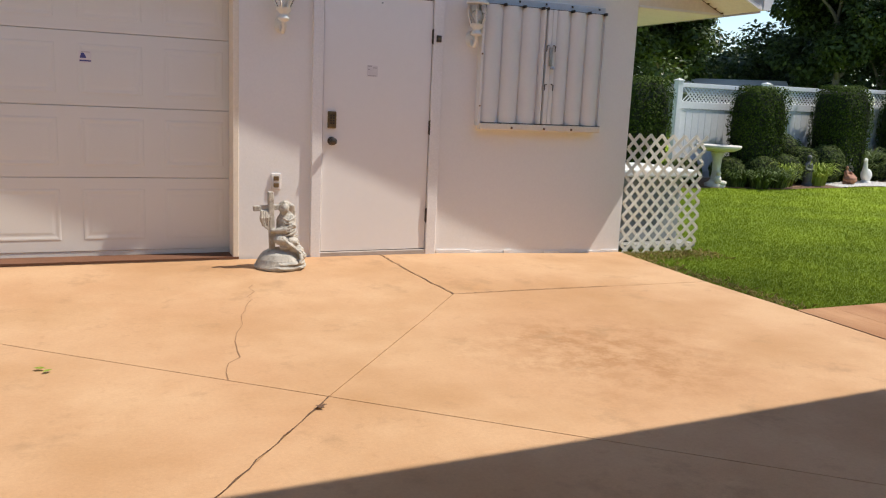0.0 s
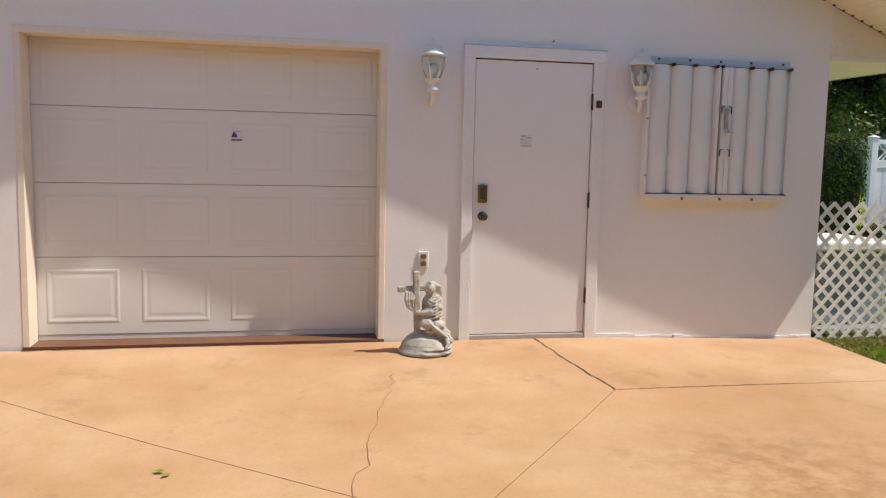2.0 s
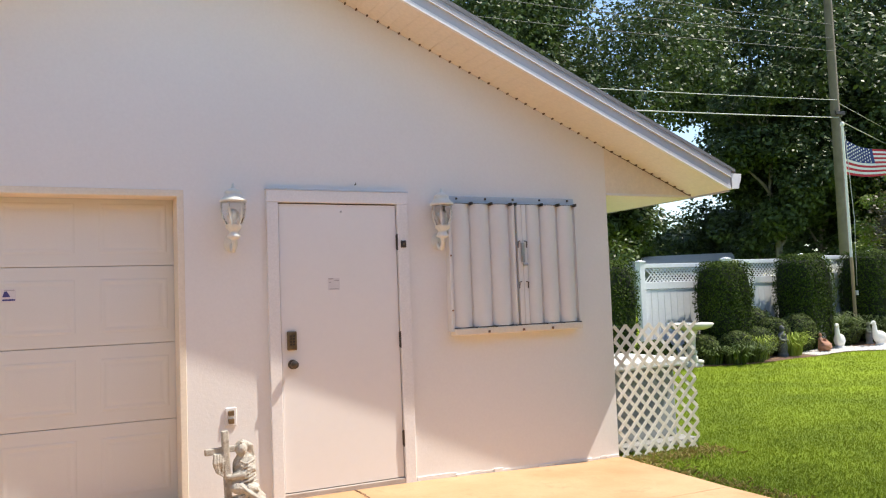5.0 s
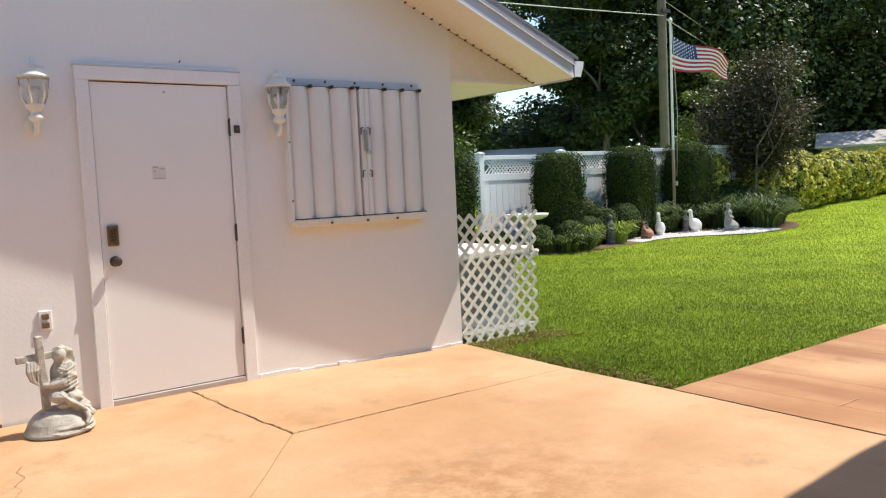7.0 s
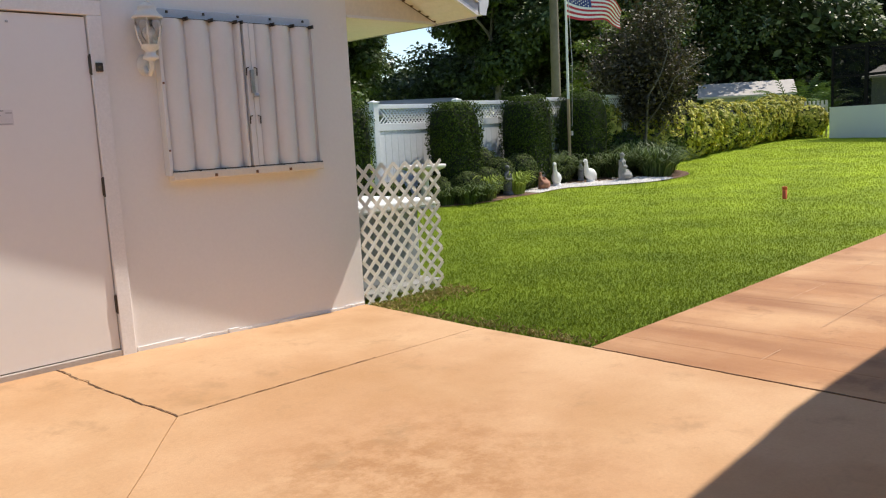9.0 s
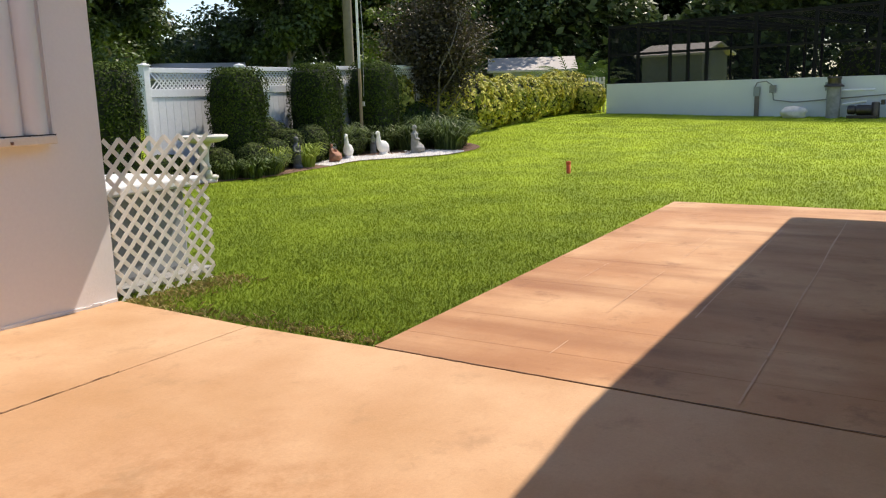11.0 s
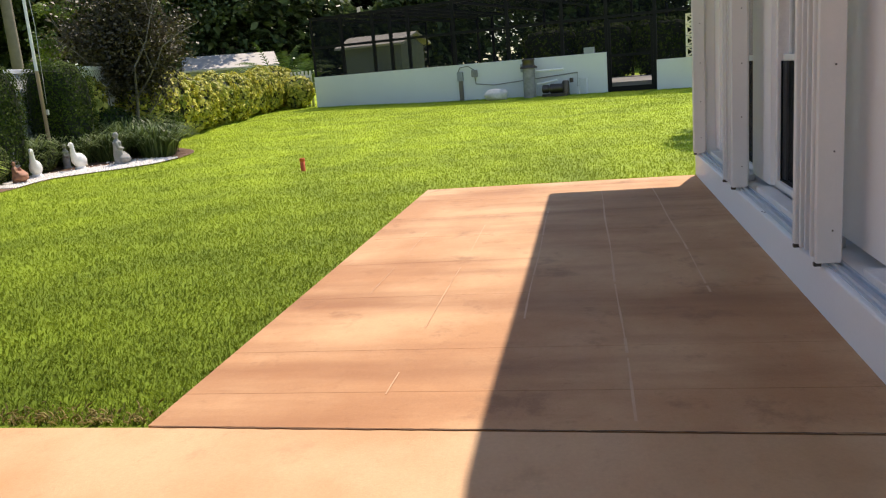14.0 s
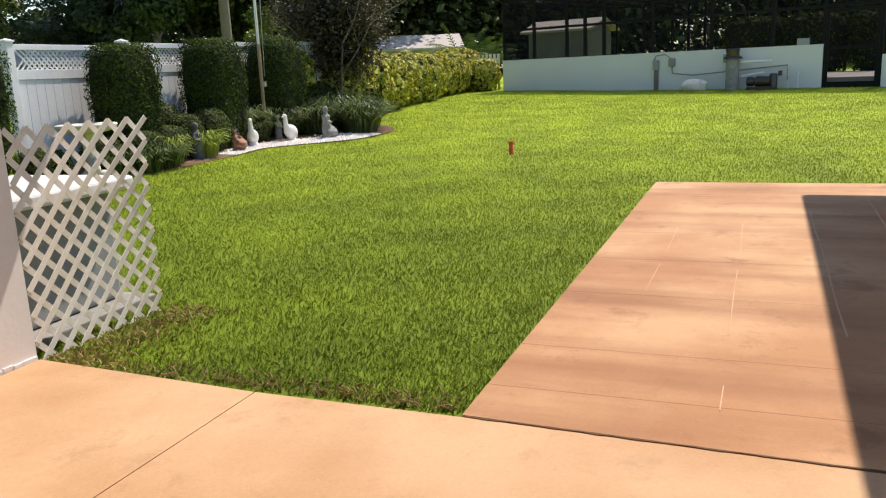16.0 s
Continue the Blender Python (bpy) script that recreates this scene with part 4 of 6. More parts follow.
def lantern(x, z):
    """Coach lantern; z: its wall plate."""
    lamp = thing("wall_lantern", (x, W, z), "white coach lantern with clear glass on the wall", "wall lamp", "lanterns beside the door")
    plate = lathe([(0.0, 0), (0.05, 0), (0.055, 0.008), (0.042, 0.016), (0.02, 0.022), (0, 0.024)], 20)
    bmesh.ops.rotate(plate, verts=plate.verts, matrix=Matrix.Rotation(radians(90), 3, "X"))
    bmesh.ops.scale(plate, verts=plate.verts, vec=(0.9, 1, 1.2))
    bmesh.ops.translate(plate, verts=plate.verts, vec=(0, 0, 0.03))
    part("wall_plate", plate, WHITE_METAL, lamp)
    arm = tube([(0, -0.015, 0.02), (0, -0.045, -0.022), (0, -0.085, -0.03), (0, -0.115, 0.0), (0, -0.118, 0.06)], [0.014, 0.016, 0.016, 0.015, 0.018], 10)
    part("arm", arm, WHITE_METAL, lamp)
    part("scroll", tube([(0, -0.02, 0.07), (0, -0.05, 0.092), (0, -0.085, 0.088), (0, -0.105, 0.06)], 0.011, 8), WHITE_METAL, lamp)
    c = (0, -0.118, 0)
    part("base_cup", lathe([(0.020, 0.045), (0.042, 0.058), (0.046, 0.072), (0.030, 0.088), (0.034, 0.108), (0.054, 0.124), (0.056, 0.147)], 18, c), WHITE_METAL, lamp)
    part("glass", lathe([(0.050, 0.147), (0.070, 0.19), (0.080, 0.25), (0.077, 0.308)], 18, c), LAMP_GLASS, lamp, "clear curved glass").visible_shadow = False
    part("bulb", lathe([(0.014, 0.147), (0.014, 0.18), (0.026, 0.205), (0.028, 0.225), (0.018, 0.25), (0, 0.256)], 14, c), BULB, lamp)
    for k in range(6):
        a = 2 * math.pi * k / 6
        pts = [(c[0] + r * math.cos(a), c[1] + r * math.sin(a), h) for r, h in ((0.053, 0.142), (0.073, 0.19), (0.083, 0.25), (0.080, 0.31))]
        part("rib", tube(pts, 0.0062, 6), WHITE_METAL, lamp)
    cap = part("cap", lathe([(0.088, 0.302), (0.094, 0.308), (0.093, 0.316), (0.076, 0.328), (0.060, 0.348), (0.055, 0.364), (0.060, 0.369), (0.044, 0.386), (0.016, 0.399), (0.010, 0.402)], 20, c), WHITE_METAL, lamp)
    part("finial", lathe([(0.010, 0.400), (0.014, 0.408), (0.006, 0.416), (0.009, 0.424), (0.004, 0.434), (0, 0.436)], 12, c), WHITE_METAL, cap)


def build_flood_light():
    light = thing("flood_light", (1.515, W, 3.70), "white twin flood light with motion sensor high on the gable", "flood light")
    plate = lathe([(0, 0), (0.055, 0), (0.058, 0.015), (0.04, 0.025), (0, 0.026)], 20)
    bmesh.ops.rotate(plate, verts=plate.verts, matrix=Matrix.Rotation(radians(90), 3, "X"))
    part("wall_plate", plate, WHITE_METAL, light)
    for s in (-1, 1):
        part("lamp_arm", tube([(0, -0.02, 0.01), (s * 0.04, -0.05, 0.02), (s * 0.065, -0.06, 0.0)], 0.011, 8), WHITE_METAL, light)
        head = lathe([(0.018, 0), (0.030, 0.02), (0.040, 0.05), (0.042, 0.062), (0.034, 0.066), (0.0, 0.056)], 16)
        bmesh.ops.rotate(head, verts=head.verts, matrix=Matrix.Rotation(radians(125), 3, "X"))
        bmesh.ops.translate(head, verts=head.verts, vec=(s * 0.075, -0.06, 0.0))
        holder = part("lamp_holder", head, WHITE_METAL, light)
        part("bulb", blob((s * 0.075, -0.105, -0.032), (0.026, 0.016, 0.026), 1, 0, 2), DARK_METAL, holder, "dark bulb face")
    sensor = part("motion_sensor", box(-0.022, 0.022, -0.075, -0.025, -0.115, -0.055, 0.008), CREAM, light, "yellowed sensor head")
    part("sensor_neck", tube([(0, -0.02, -0.02), (0, -0.035, -0.06)], 0.010, 8), WHITE_METAL, sensor)


def build_outlet():
    o = thing("outlet_box", (1.665, W, 0.662), "weathered outdoor outlet on the stucco wall", "outlet")
    part("cover_plate", box(-0.038, 0.038, -0.012, 0, -0.062, 0.062, 0.004), TRIM_PAINT, o)
    for z in (-0.028, 0.026):
        part("socket", box(-0.021, 0.021, -0.024, -0.010, z - 0.018, z + 0.018, 0.006), BRASS, o, "tarnished socket")


def build_cross_statue():
    """A robed figure seated by a cross on a rounded base, one plain body."""
    bm = bmesh.new()
    lathe([(0.184, 0.0), (0.188, 0.018), (0.178, 0.034), (0.172, 0.045), (0.160, 0.075), (0.130, 0.115), (0.085, 0.145), (0.03, 0.158), (0, 0.16)], 36, bm=bm)
    for s, (z, k) in enumerate(((0.02, 1.0), (0.05, 0.95))):
        blob((0.02, -0.02, z), (0.18 * k, 0.175 * k, 0.03), s, 0.12, 3, bm)
    lean = Matrix.Rotation(radians(-2), 3, "Y")
    def bar(x0, x1, y0, y1, z0, z1):
        made = box(x0, x1, y0, y1, z0, z1, 0.006)
        bmesh.ops.rotate(made, verts=made.verts, matrix=lean)
        data = bpy.data.meshes.new("t")
        made.to_mesh(data)
        made.free()
        bm.from_mesh(data)
        bpy.data.meshes.remove(data)
    bar(-0.078, -0.036, -0.035, 0.005, 0.10, 0.605)
    bar(-0.185, 0.03, -0.012, 0.022, 0.455, 0.497)
    rx = lambda d: Matrix.Rotation(radians(d), 3, "Y")
    for i, (c, s, t, r) in enumerate((
            ((0.026, -0.03, 0.468), (0.033, 0.038, 0.044), 15, 0.05), ((0.036, 0.0, 0.478), (0.044, 0.044, 0.052), 25, 0.12), ((0.085, 0.0, 0.43), (0.022, 0.03, 0.07), -8, 0.2), ((0.055, 0.012, 0.43), (0.045, 0.045, 0.075), 25, 0.15),
            ((0.045, 0.0, 0.36), (0.068, 0.055, 0.095), 14, 0.12), ((0.028, -0.02, 0.27), (0.075, 0.062, 0.075), 5, 0.14), ((0.000, -0.055, 0.225), (0.060, 0.060, 0.045), 10, 0.14),
            ((0.065, -0.045, 0.205), (0.080, 0.070, 0.055), 28, 0.18), ((0.105, -0.06, 0.15), (0.075, 0.055, 0.045), 32, 0.2), ((0.145, -0.075, 0.105), (0.045, 0.04, 0.03), 25, 0.2),
            ((-0.112, 0.0, 0.385), (0.040, 0.022, 0.062), -20, 0.15), ((-0.095, 0.0, 0.42), (0.032, 0.02, 0.04), 10, 0.15), ((0.105, 0.0, 0.35), (0.018, 0.02, 0.075), 4, 0.2), ((0.020, -0.075, 0.17), (0.045, 0.03, 0.02), 0, 0.2))):
        blob(c, s, i + 3, r, 3, bm, rx(t), 3.0)
    tube([(0.085, -0.02, 0.405), (0.075, -0.065, 0.335), (0.02, -0.075, 0.305), (-0.05, -0.05, 0.298)], [0.032, 0.034, 0.028, 0.018], 10, bm)
    blob((-0.056, -0.045, 0.30), (0.024, 0.02, 0.016), 9, 0.1, 2, bm)
    for i in range(7):
        a = i / 6
        tube([(0.0 + 0.02 * a, -0.070, 0.40 - 0.18 * a), (0.05 + 0.02 * a, -0.074 - 0.01 * a, 0.375 - 0.18 * a), (0.10 + 0.03 * a, -0.045, 0.37 - 0.17 * a)], 0.0075, 6, bm)
    for i in range(6):
        a = i / 5
        tube([(-0.02 + 0.05 * a, -0.105, 0.235 - 0.05 * a), (0.05 + 0.05 * a, -0.115, 0.20 - 0.06 * a), (0.12 + 0.03 * a, -0.09, 0.155 - 0.05 * a)], 0.008, 6, bm)
    # hair falling on both sides of the face, cloth hung over the crossbar, pleats round the waist and over the knees
    for i in range(7):
        a = i / 6
        tube([(0.012 + 0.05 * a, -0.038 + 0.02 * a, 0.525 - 0.01 * a), (0.06 + 0.035 * a, -0.03, 0.49), (0.085 + 0.02 * a, -0.02, 0.44), (0.095 + 0.014 * a, -0.015 + 0.01 * a, 0.36)], [0.006, 0.010, 0.010, 0.006], 6, bm)
    for i in range(4):
        tube([(-0.145 + 0.018 * i, -0.018, 0.455), (-0.150 + 0.016 * i, -0.030, 0.40), (-0.135 + 0.012 * i, -0.026, 0.335 - 0.01 * i)], [0.010, 0.013, 0.008], 6, bm)
    for i in range(6):
        z = 0.385 - 0.022 * i
        tube([(0.0, -0.060 - 0.004 * i, z - 0.016), (0.045, -0.082 - 0.004 * i, z - 0.004), (0.09, -0.066 - 0.004 * i, z + 0.012), (0.118, -0.02, z + 0.02)], [0.005, 0.009, 0.009, 0.005], 6, bm)
    for i in range(5):
        a = i / 4
        tube([(-0.01 + 0.03 * a, -0.100, 0.25 - 0.03 * a), (0.03 + 0.04 * a, -0.128, 0.205 - 0.03 * a), (0.09 + 0.03 * a, -0.128, 0.155 - 0.025 * a), (0.15 + 0.015 * a, -0.105, 0.105 - 0.02 * a)], [0.006, 0.010, 0.010, 0.006], 6, bm)
    tube([(0.12, -0.11, 0.125), (0.125, -0.155, 0.085), (0.10, -0.172, 0.06)], [0.020, 0.016, 0.010], 8, bm)
    ob = part("garden_statue", bm, CAST_STONE)
    ob.matrix_basis = pose(1.625, 6.20, drive_z(1.6, 6.2), 0, 0, 6)
    m = ob.modifiers.new("fuse", "REMESH")
    m.mode, m.voxel_size, m.use_smooth_shade = "VOXEL", 0.0036, True
    ob.scale = (1.0, 1.0, 0.96)
    tagged(ob, "weathered cast stone statue of a robed figure with a cross", "statue")


def build_lattice_screen():
    """A loose diamond lattice panel against the garage corner."""
    root = thing("lattice_panel", (4.975, 6.552, -0.05), "weathered white plastic diamond lattice panel leaning by the wall", "lattice", turn=1.0)
    wide, high, gap = 0.91, 1.17, 0.13 / math.sqrt(2)
    for layer, s in ((0, 1), (1, -1)):
        k = -high
        while k < wide + high:
            # line x = k + s-direction, clipped to the sheet
            x_at = (lambda z: k + z) if s > 0 else (lambda z: k + high - z)
            ends = []
            for z in (0.0, high):
                if 0 <= x_at(z) <= wide:
                    ends.append((x_at(z), z))
            for x in (0.0, wide):
                z = (x - k) if s > 0 else (k + high - x)
                if 0 < z < high:
                    ends.append((x, z))
            if len(ends) >= 2:
                (xa, za), (xb, zb) = ends[0], ends[1]
                if math.hypot(xb - xa, zb - za) > 0.1:
                    warp = lambda x, z: 0.035 * math.sin(3.1 * x + 1.2 * z) * x + 0.02 * math.sin(4 * z) * x
                    wave = lambda x, z: x * (1 + 0.02 * math.sin(5.5 * z) + 0.015 * math.sin(2.1 * z + 1))
                    bm = bmesh.new()
                    n = 6
                    d = Vector((xb - xa, 0, zb - za)).normalized()
                    side = Vector((-d.z, 0, d.x)) * 0.0155
                    rows = []
                    for i in range(n + 1):
                        x, z = xa + (xb - xa) * i / n, za + (zb - za) * i / n
                        p = Vector((wave(x, z), warp(x, z) + layer * 0.006, z))
                        rows.append([bm.verts.new(p + side * q + Vector((0, w, 0))) for q, w in ((-1, 0), (1, 0), (1, 0.005), (-1, 0.005))])
                    for a, b in zip(rows, rows[1:]):
                        for i in range(4):
                            bm.faces.new((a[i], a[(i + 1) % 4], b[(i + 1) % 4], b[i]))
                    bm.faces.new(rows[0][::-1])
                    bm.faces.new(rows[-1])
                    bmesh.ops.recalc_face_normals(bm, faces=bm.faces)
                    part("slat", bm, OLD_VINYL, root)
            k += gap * math.sqrt(2)
    unit = thing("utility_cabinet", (5.55, 7.25, -0.03), "white outdoor utility cabinet behind the lattice", "cabinet", turn=2)
    # body takes a grey material to paint the shadow below the lid
    part("body", box(-0.40, 0.40, -0.34, 0.40, 0.05, 0.72, 0.03), GREY_SIDING, unit, "cabinet body greyed by painted shadow under the lid")
    part("lid", box(-0.47, 0.47, -0.47, 0.47, 0.722, 0.80, 0.02), WHITE_VINYL, unit, "bright white lid")
    part("plinth", box(-0.5, 0.5, -0.5, 0.5, -0.02, 0.05, 0.01), GREY_STONE, unit, "grey concrete plinth")


build_garage_door()
sticker(0.315, 6.75 - 0.002, 1.543, 0.085, True)
build_entry_door()
build_shutter()
lantern(1.69, 1.83)
lantern(3.285, 1.835)
build_flood_light()
build_outlet()
build_cross_statue()
build_lattice_screen()
hook = thing("wall_hook", (2.62, W, 2.295), "tiny dark hook in the stucco", "hook")
part("shank", tube([(0, 0.01, 0), (0, -0.02, 0), (0, -0.025, 0.012)], 0.004, 6), DARK_METAL, hook)


# ---- house windows and folded shutters ----
def window_unit(index, c):
    root = thing("window_%d" % index, (0, 0, 0), "white double-hung window pair with dark screens, closed", "window", kind="structure")
    root.matrix_basis = HOUSE
    z0, z1, v = 0.315, 2.15, -0.30
    part("window_sill", box(c - 0.93, c + 0.93, -0.215, -0.105, 0.236, 0.292, 0.008), TRIM_PAINT, root, "white sill board")
    for a, b in ((c - 0.9, c - 0.83), (c - 0.035, c + 0.035), (c + 0.83, c + 0.9)):
        part("window_frame", box(a, b, v - 0.06, v + 0.07, z0 - 0.02, z1, 0.006), TRIM_PAINT, root)
    part("window_frame", box(c - 0.83, c + 0.83, v - 0.06, v + 0.07, z0 - 0.02, z0 + 0.03, 0.006), TRIM_PAINT, root)
    part("window_frame", box(c - 0.83, c + 0.83, v - 0.06, v + 0.07, z1 - 0.05, z1, 0.006), TRIM_PAINT, root)
    for s in (-1, 1):
        a, b = (c - 0.83, c - 0.035) if s < 0 else (c + 0.035, c + 0.83)
        part("meeting_rail", box(a, b, v - 0.03, v + 0.035, 1.20, 1.245, 0.005), WHITE_VINYL, root)
        for lo, hi, q in ((z0 + 0.03, 1.20, 0.012), (1.245, z1 - 0.05, -0.02)):
            sash = part("sash", box(a, a + 0.03, v + q - 0.015, v + q + 0.015, lo, hi, 0.003), WHITE_VINYL, root)
            part("stile", box(b - 0.03, b, v + q - 0.015, v + q + 0.015, lo, hi, 0.003), WHITE_VINYL, sash)
            pane = part("pane", box(a + 0.03, b - 0.03, v + q - 0.003, v + q + 0.003, lo, hi), GLASS, sash)
            pane.visible_shadow = False
        bm = bmesh.new()
        bm.faces.new([bm.verts.new(p) for p in ((a + 0.01, v + 0.042, z0 + 0.035), (b - 0.01, v + 0.042, z0 + 0.035), (b - 0.01, v + 0.042, 1.2), (a + 0.01, v + 0.042, 1.2))])
        part("insect_screen", bm, WINDOW_SCREEN, root, "dark insect screen")
        for args in ((a + 0.005, a + 0.018, z0 + 0.03, 1.2), (b - 0.018, b - 0.005, z0 + 0.03, 1.2), (a + 0.005, b - 0.005, z0 + 0.03, z0 + 0.045)):
            part("screen_frame", box(args[0], args[1], v + 0.036, v + 0.048, args[2], args[3]), BLACK_FRAME, root)


def shutter_stack(c, side):
    """Folded blades of an accordion shutter beside a pier; c: the pier."""
    root = thing("folded_shutter", (0, 0, 0), "white accordion storm shutter folded back beside the window", "shutter", "folded storm shutters")
    root.matrix_basis = HOUSE @ Matrix.Translation((0.06, 0.022, 0))
    lo, hi = 0.258, 2.2
    a = c + side * 0.03
    n = 3
    for i in range(n):
        x = a + side * 0.055 * (i + 0.5)
        bm = bmesh.new()
        w, t = 0.075, 0.016
        out = []
        for z in (lo + 0.005 * (i % 2), hi):
            out.append([bm.verts.new((x + p * side, q, z)) for p, q in ((-t, -0.125), (t * 0.4, -0.125), (t, -0.07), (t * 0.4, -0.005 + 0.012 * (i % 2)), (-t, -0.005 + 0.012 * (i % 2)), (-t * 0.4, -0.07))])
        for k in range(6):
            bm.faces.new((out[0][k], out[0][(k + 1) % 6], out[1][(k + 1) % 6], out[1][k]))
        bm.faces.new(out[0][::-1])
        bm.faces.new(out[1])
        bmesh.ops.recalc_face_normals(bm, faces=bm.faces)
        bmesh.ops.bevel(bm, geom=bm.edges[:], offset=0.003, segments=1, affect="EDGES")
        part("blade", bm, SHUTTER, root)
    x = a + side * 0.055 * n
    post = part("end_post", box(min(x, x + side * 0.05), max(x, x + side * 0.05), -0.105, 0.012, lo, hi, 0.006), SHUTTER, root)
    for z in (0.42, 0.8, 1.2, 1.6):
        part("rivet", lathe([(0.004, -0.004), (0.004, 0.004)], 8, (x + side * 0.052, -0.06, z)), DARK_METAL, post)
    part("roller", box(min(x, x + side * 0.03), max(x, x + side * 0.03), -0.02, 0.015, lo - 0.02, lo, 0.003), DARK_METAL, post, "dark bottom roller")


for i, c in enumerate(WINDOWS):
    window_unit(i + 1, c)
for c in (1.93, 4.40):
    shutter_stack(c, 1)
    shutter_stack(c, -1)
shutter_stack(6.87, -1)
shutter_stack(-0.62, 1)
track = thing("shutter_track", (0, 0, 0), "pale aluminium double shutter track along the curb", "track")
track.matrix_basis = HOUSE
for v in (-0.098, -0.055):
    part("rail", box(-0.88, 6.86, v - 0.007, v + 0.007, 0.236, 0.257, 0.002), BLUE_METAL, track)
part("track_base", box(-0.88, 6.86, -0.102, -0.03, 0.236, 0.241), BLUE_METAL, track)
for u in (0.05, 0.5, 2.4, 3.3, 4.9):
    for v in (-0.022, -0.010):
        part("screw_hole", lathe([(0.006, 0), (0.006, 0.003)], 8, (u + v * 2, v, 0.235)), DARK_METAL, track)

# ---- fence, bed, garden figures ----
def build_fence():
    y, x0, pitch, n = 13.0, 10.69, 2.2, 4
    fence = thing("privacy_fence", (x0, y, 0), "white vinyl privacy fence with lattice top", "fence")
    up = lambda x: max(0.0, lawn_z(x0 + x, y))
    for i in range(n + 1):
        x = i * pitch
        post = part("post", box(x - 0.062, x + 0.062, -0.062, 0.062, -0.1, 1.93 + up(x), 0.006), WHITE_VINYL, fence)
        cap = bmesh.new()
        box(x - 0.078, x + 0.078, -0.078, 0.078, 1.93 + up(x), 1.955 + up(x), 0.004, cap)
        tip = [cap.verts.new((x + a * 0.07, b * 0.07, 1.955 + up(x))) for a, b in ((-1, -1), (1, -1), (1, 1), (-1, 1))]
        top = cap.verts.new((x, 0, 1.985 + up(x)))
        for k in range(4):
            cap.faces.new((tip[k], tip[(k + 1) % 4], top))
        part("cap", cap, WHITE_VINYL, post)
    for i in range(n):
        a, b, h = i * pitch + 0.064, (i + 1) * pitch - 0.064, up((i + 0.5) * pitch)
        for z0, z1 in ((0.08, 0.22), (1.41, 1.55), (1.82, 1.90)):
            part("rail", box(a, b, -0.028, 0.028, z0 + h, z1 + h, 0.005), WHITE_VINYL, fence)
        k, wide = 0, (b - a) / 13
        for k in range(13):
            part("board", box(a + wide * k + 0.002, a + wide * (k + 1) - 0.002, -0.013, 0.013, 0.222 + h, 1.408 + h, 0.003), WHITE_VINYL, fence)
        bm = bmesh.new()
        z0, z1, p = 1.552 + h, 1.818 + h, 0.088
        for s in (1, -1):
            q = a - 0.3
            while q < b + 0.3:
                lo, hi = (q, q + (z1 - z0)) if s > 0 else (q + (z1 - z0), q)
                if min(lo, hi) > a and max(lo, hi) < b:
                    for d in (-0.004, 0.004):
                        pts = [(lo - 0.016, z0), (lo + 0.016, z0), (hi + 0.016, z1), (hi - 0.016, z1)]
                        bm.faces.new([bm.verts.new((u, s * 0.004 + d, w)) for u, w in pts])
                q += p
        tagged(part("lattice_strip", bm, WHITE_VINYL, fence, "fine white diamond lattice"), kind="stuff")


def bed_edge(x):
    return 11.43 + 0.35 * (1 - step(10.9, 12.2, x)) - 1.25 * step(14.3, 15.9, x) + 2.2 * step(17.0, 20.2, x) + 0.03 * math.sin(4.1 * x)


def build_bed():
    xs = [9.6 + 0.35 * i for i in range(33)]
    bm = bmesh.new()
    lo = [bm.verts.new((x, bed_edge(x), lawn_z(x, 11) + 0.012)) for x in xs]
    hi = [bm.verts.new((x, 13.3, lawn_z(x, 11) + 0.05)) for x in xs]
    for i in range(len(xs) - 1):
        bm.faces.new((lo[i], lo[i + 1], hi[i + 1], hi[i]))
    tagged(part("garden_bed", bm, MULCH), "brown mulched garden bed along the fence", "bed", kind="structure")
    nrng = np.random.default_rng(21)
    n, v, f = 2600, [], []
    for i in range(n):
        x = nrng.uniform(13.5, 16.5)
        y = bed_edge(x) + 0.03 + abs(nrng.normal(0, 0.42))
        r = nrng.uniform(0.018, 0.036)
        z = lawn_z(x, 11) + 0.018 + 0.022 * (y - bed_edge(x))
        a = nrng.uniform(0, 6.28)
        k = len(v)
        for q in range(5):
            v.append((x + r * math.cos(a + q * 1.257), y + r * 0.8 * math.sin(a + q * 1.257), z))
        v += [(x, y, z + r * 0.7), (x, y, z - r * 0.4)]
        for q in range(5):
            f += [(k + q, k + (q + 1) % 5, k + 5), (k + (q + 1) % 5, k + q, k + 6)]
    data = bpy.data.meshes.new("white_gravel")
    data.from_pydata(v, [], f)
    data.materials.append(PEBBLE)
    tagged(new("white_gravel", data), "white gravel at the edge of the bed", "gravel", kind="stuff")
    bm = bmesh.new()
    xs = [13.6 + 0.18 * i for i in range(16)]
    a = [bm.verts.new((x, bed_edge(x) + 0.02, lawn_z(x, 11) + 0.020)) for x in xs]
    b = [bm.verts.new((x, bed_edge(x) + 0.30 + 0.72 * step(13.6, 14.6, x) * (1 - step(15.6, 16.4, x)), lawn_z(x, 11) + 0.042)) for x in xs]
    for i in range(len(xs) - 1):
        bm.faces.new((a[i], a[i + 1], b[i + 1], b[i]))
    tagged(part("gravel_bed", bm, PEBBLE), "white gravel strip", "gravel", kind="structure")


def figure(name, bm, material, x, y, turn, label, voxel=0.012):
    ob = part(name, bm, material)
    ob.matrix_basis = pose(x, y, lawn_z(x, y) + 0.03, 0, 0, turn)
    m = ob.modifiers.new("fuse", "REMESH")
    m.mode, m.voxel_size, m.use_smooth_shade = "VOXEL", voxel, True
    return tagged(ob, label, "statue")


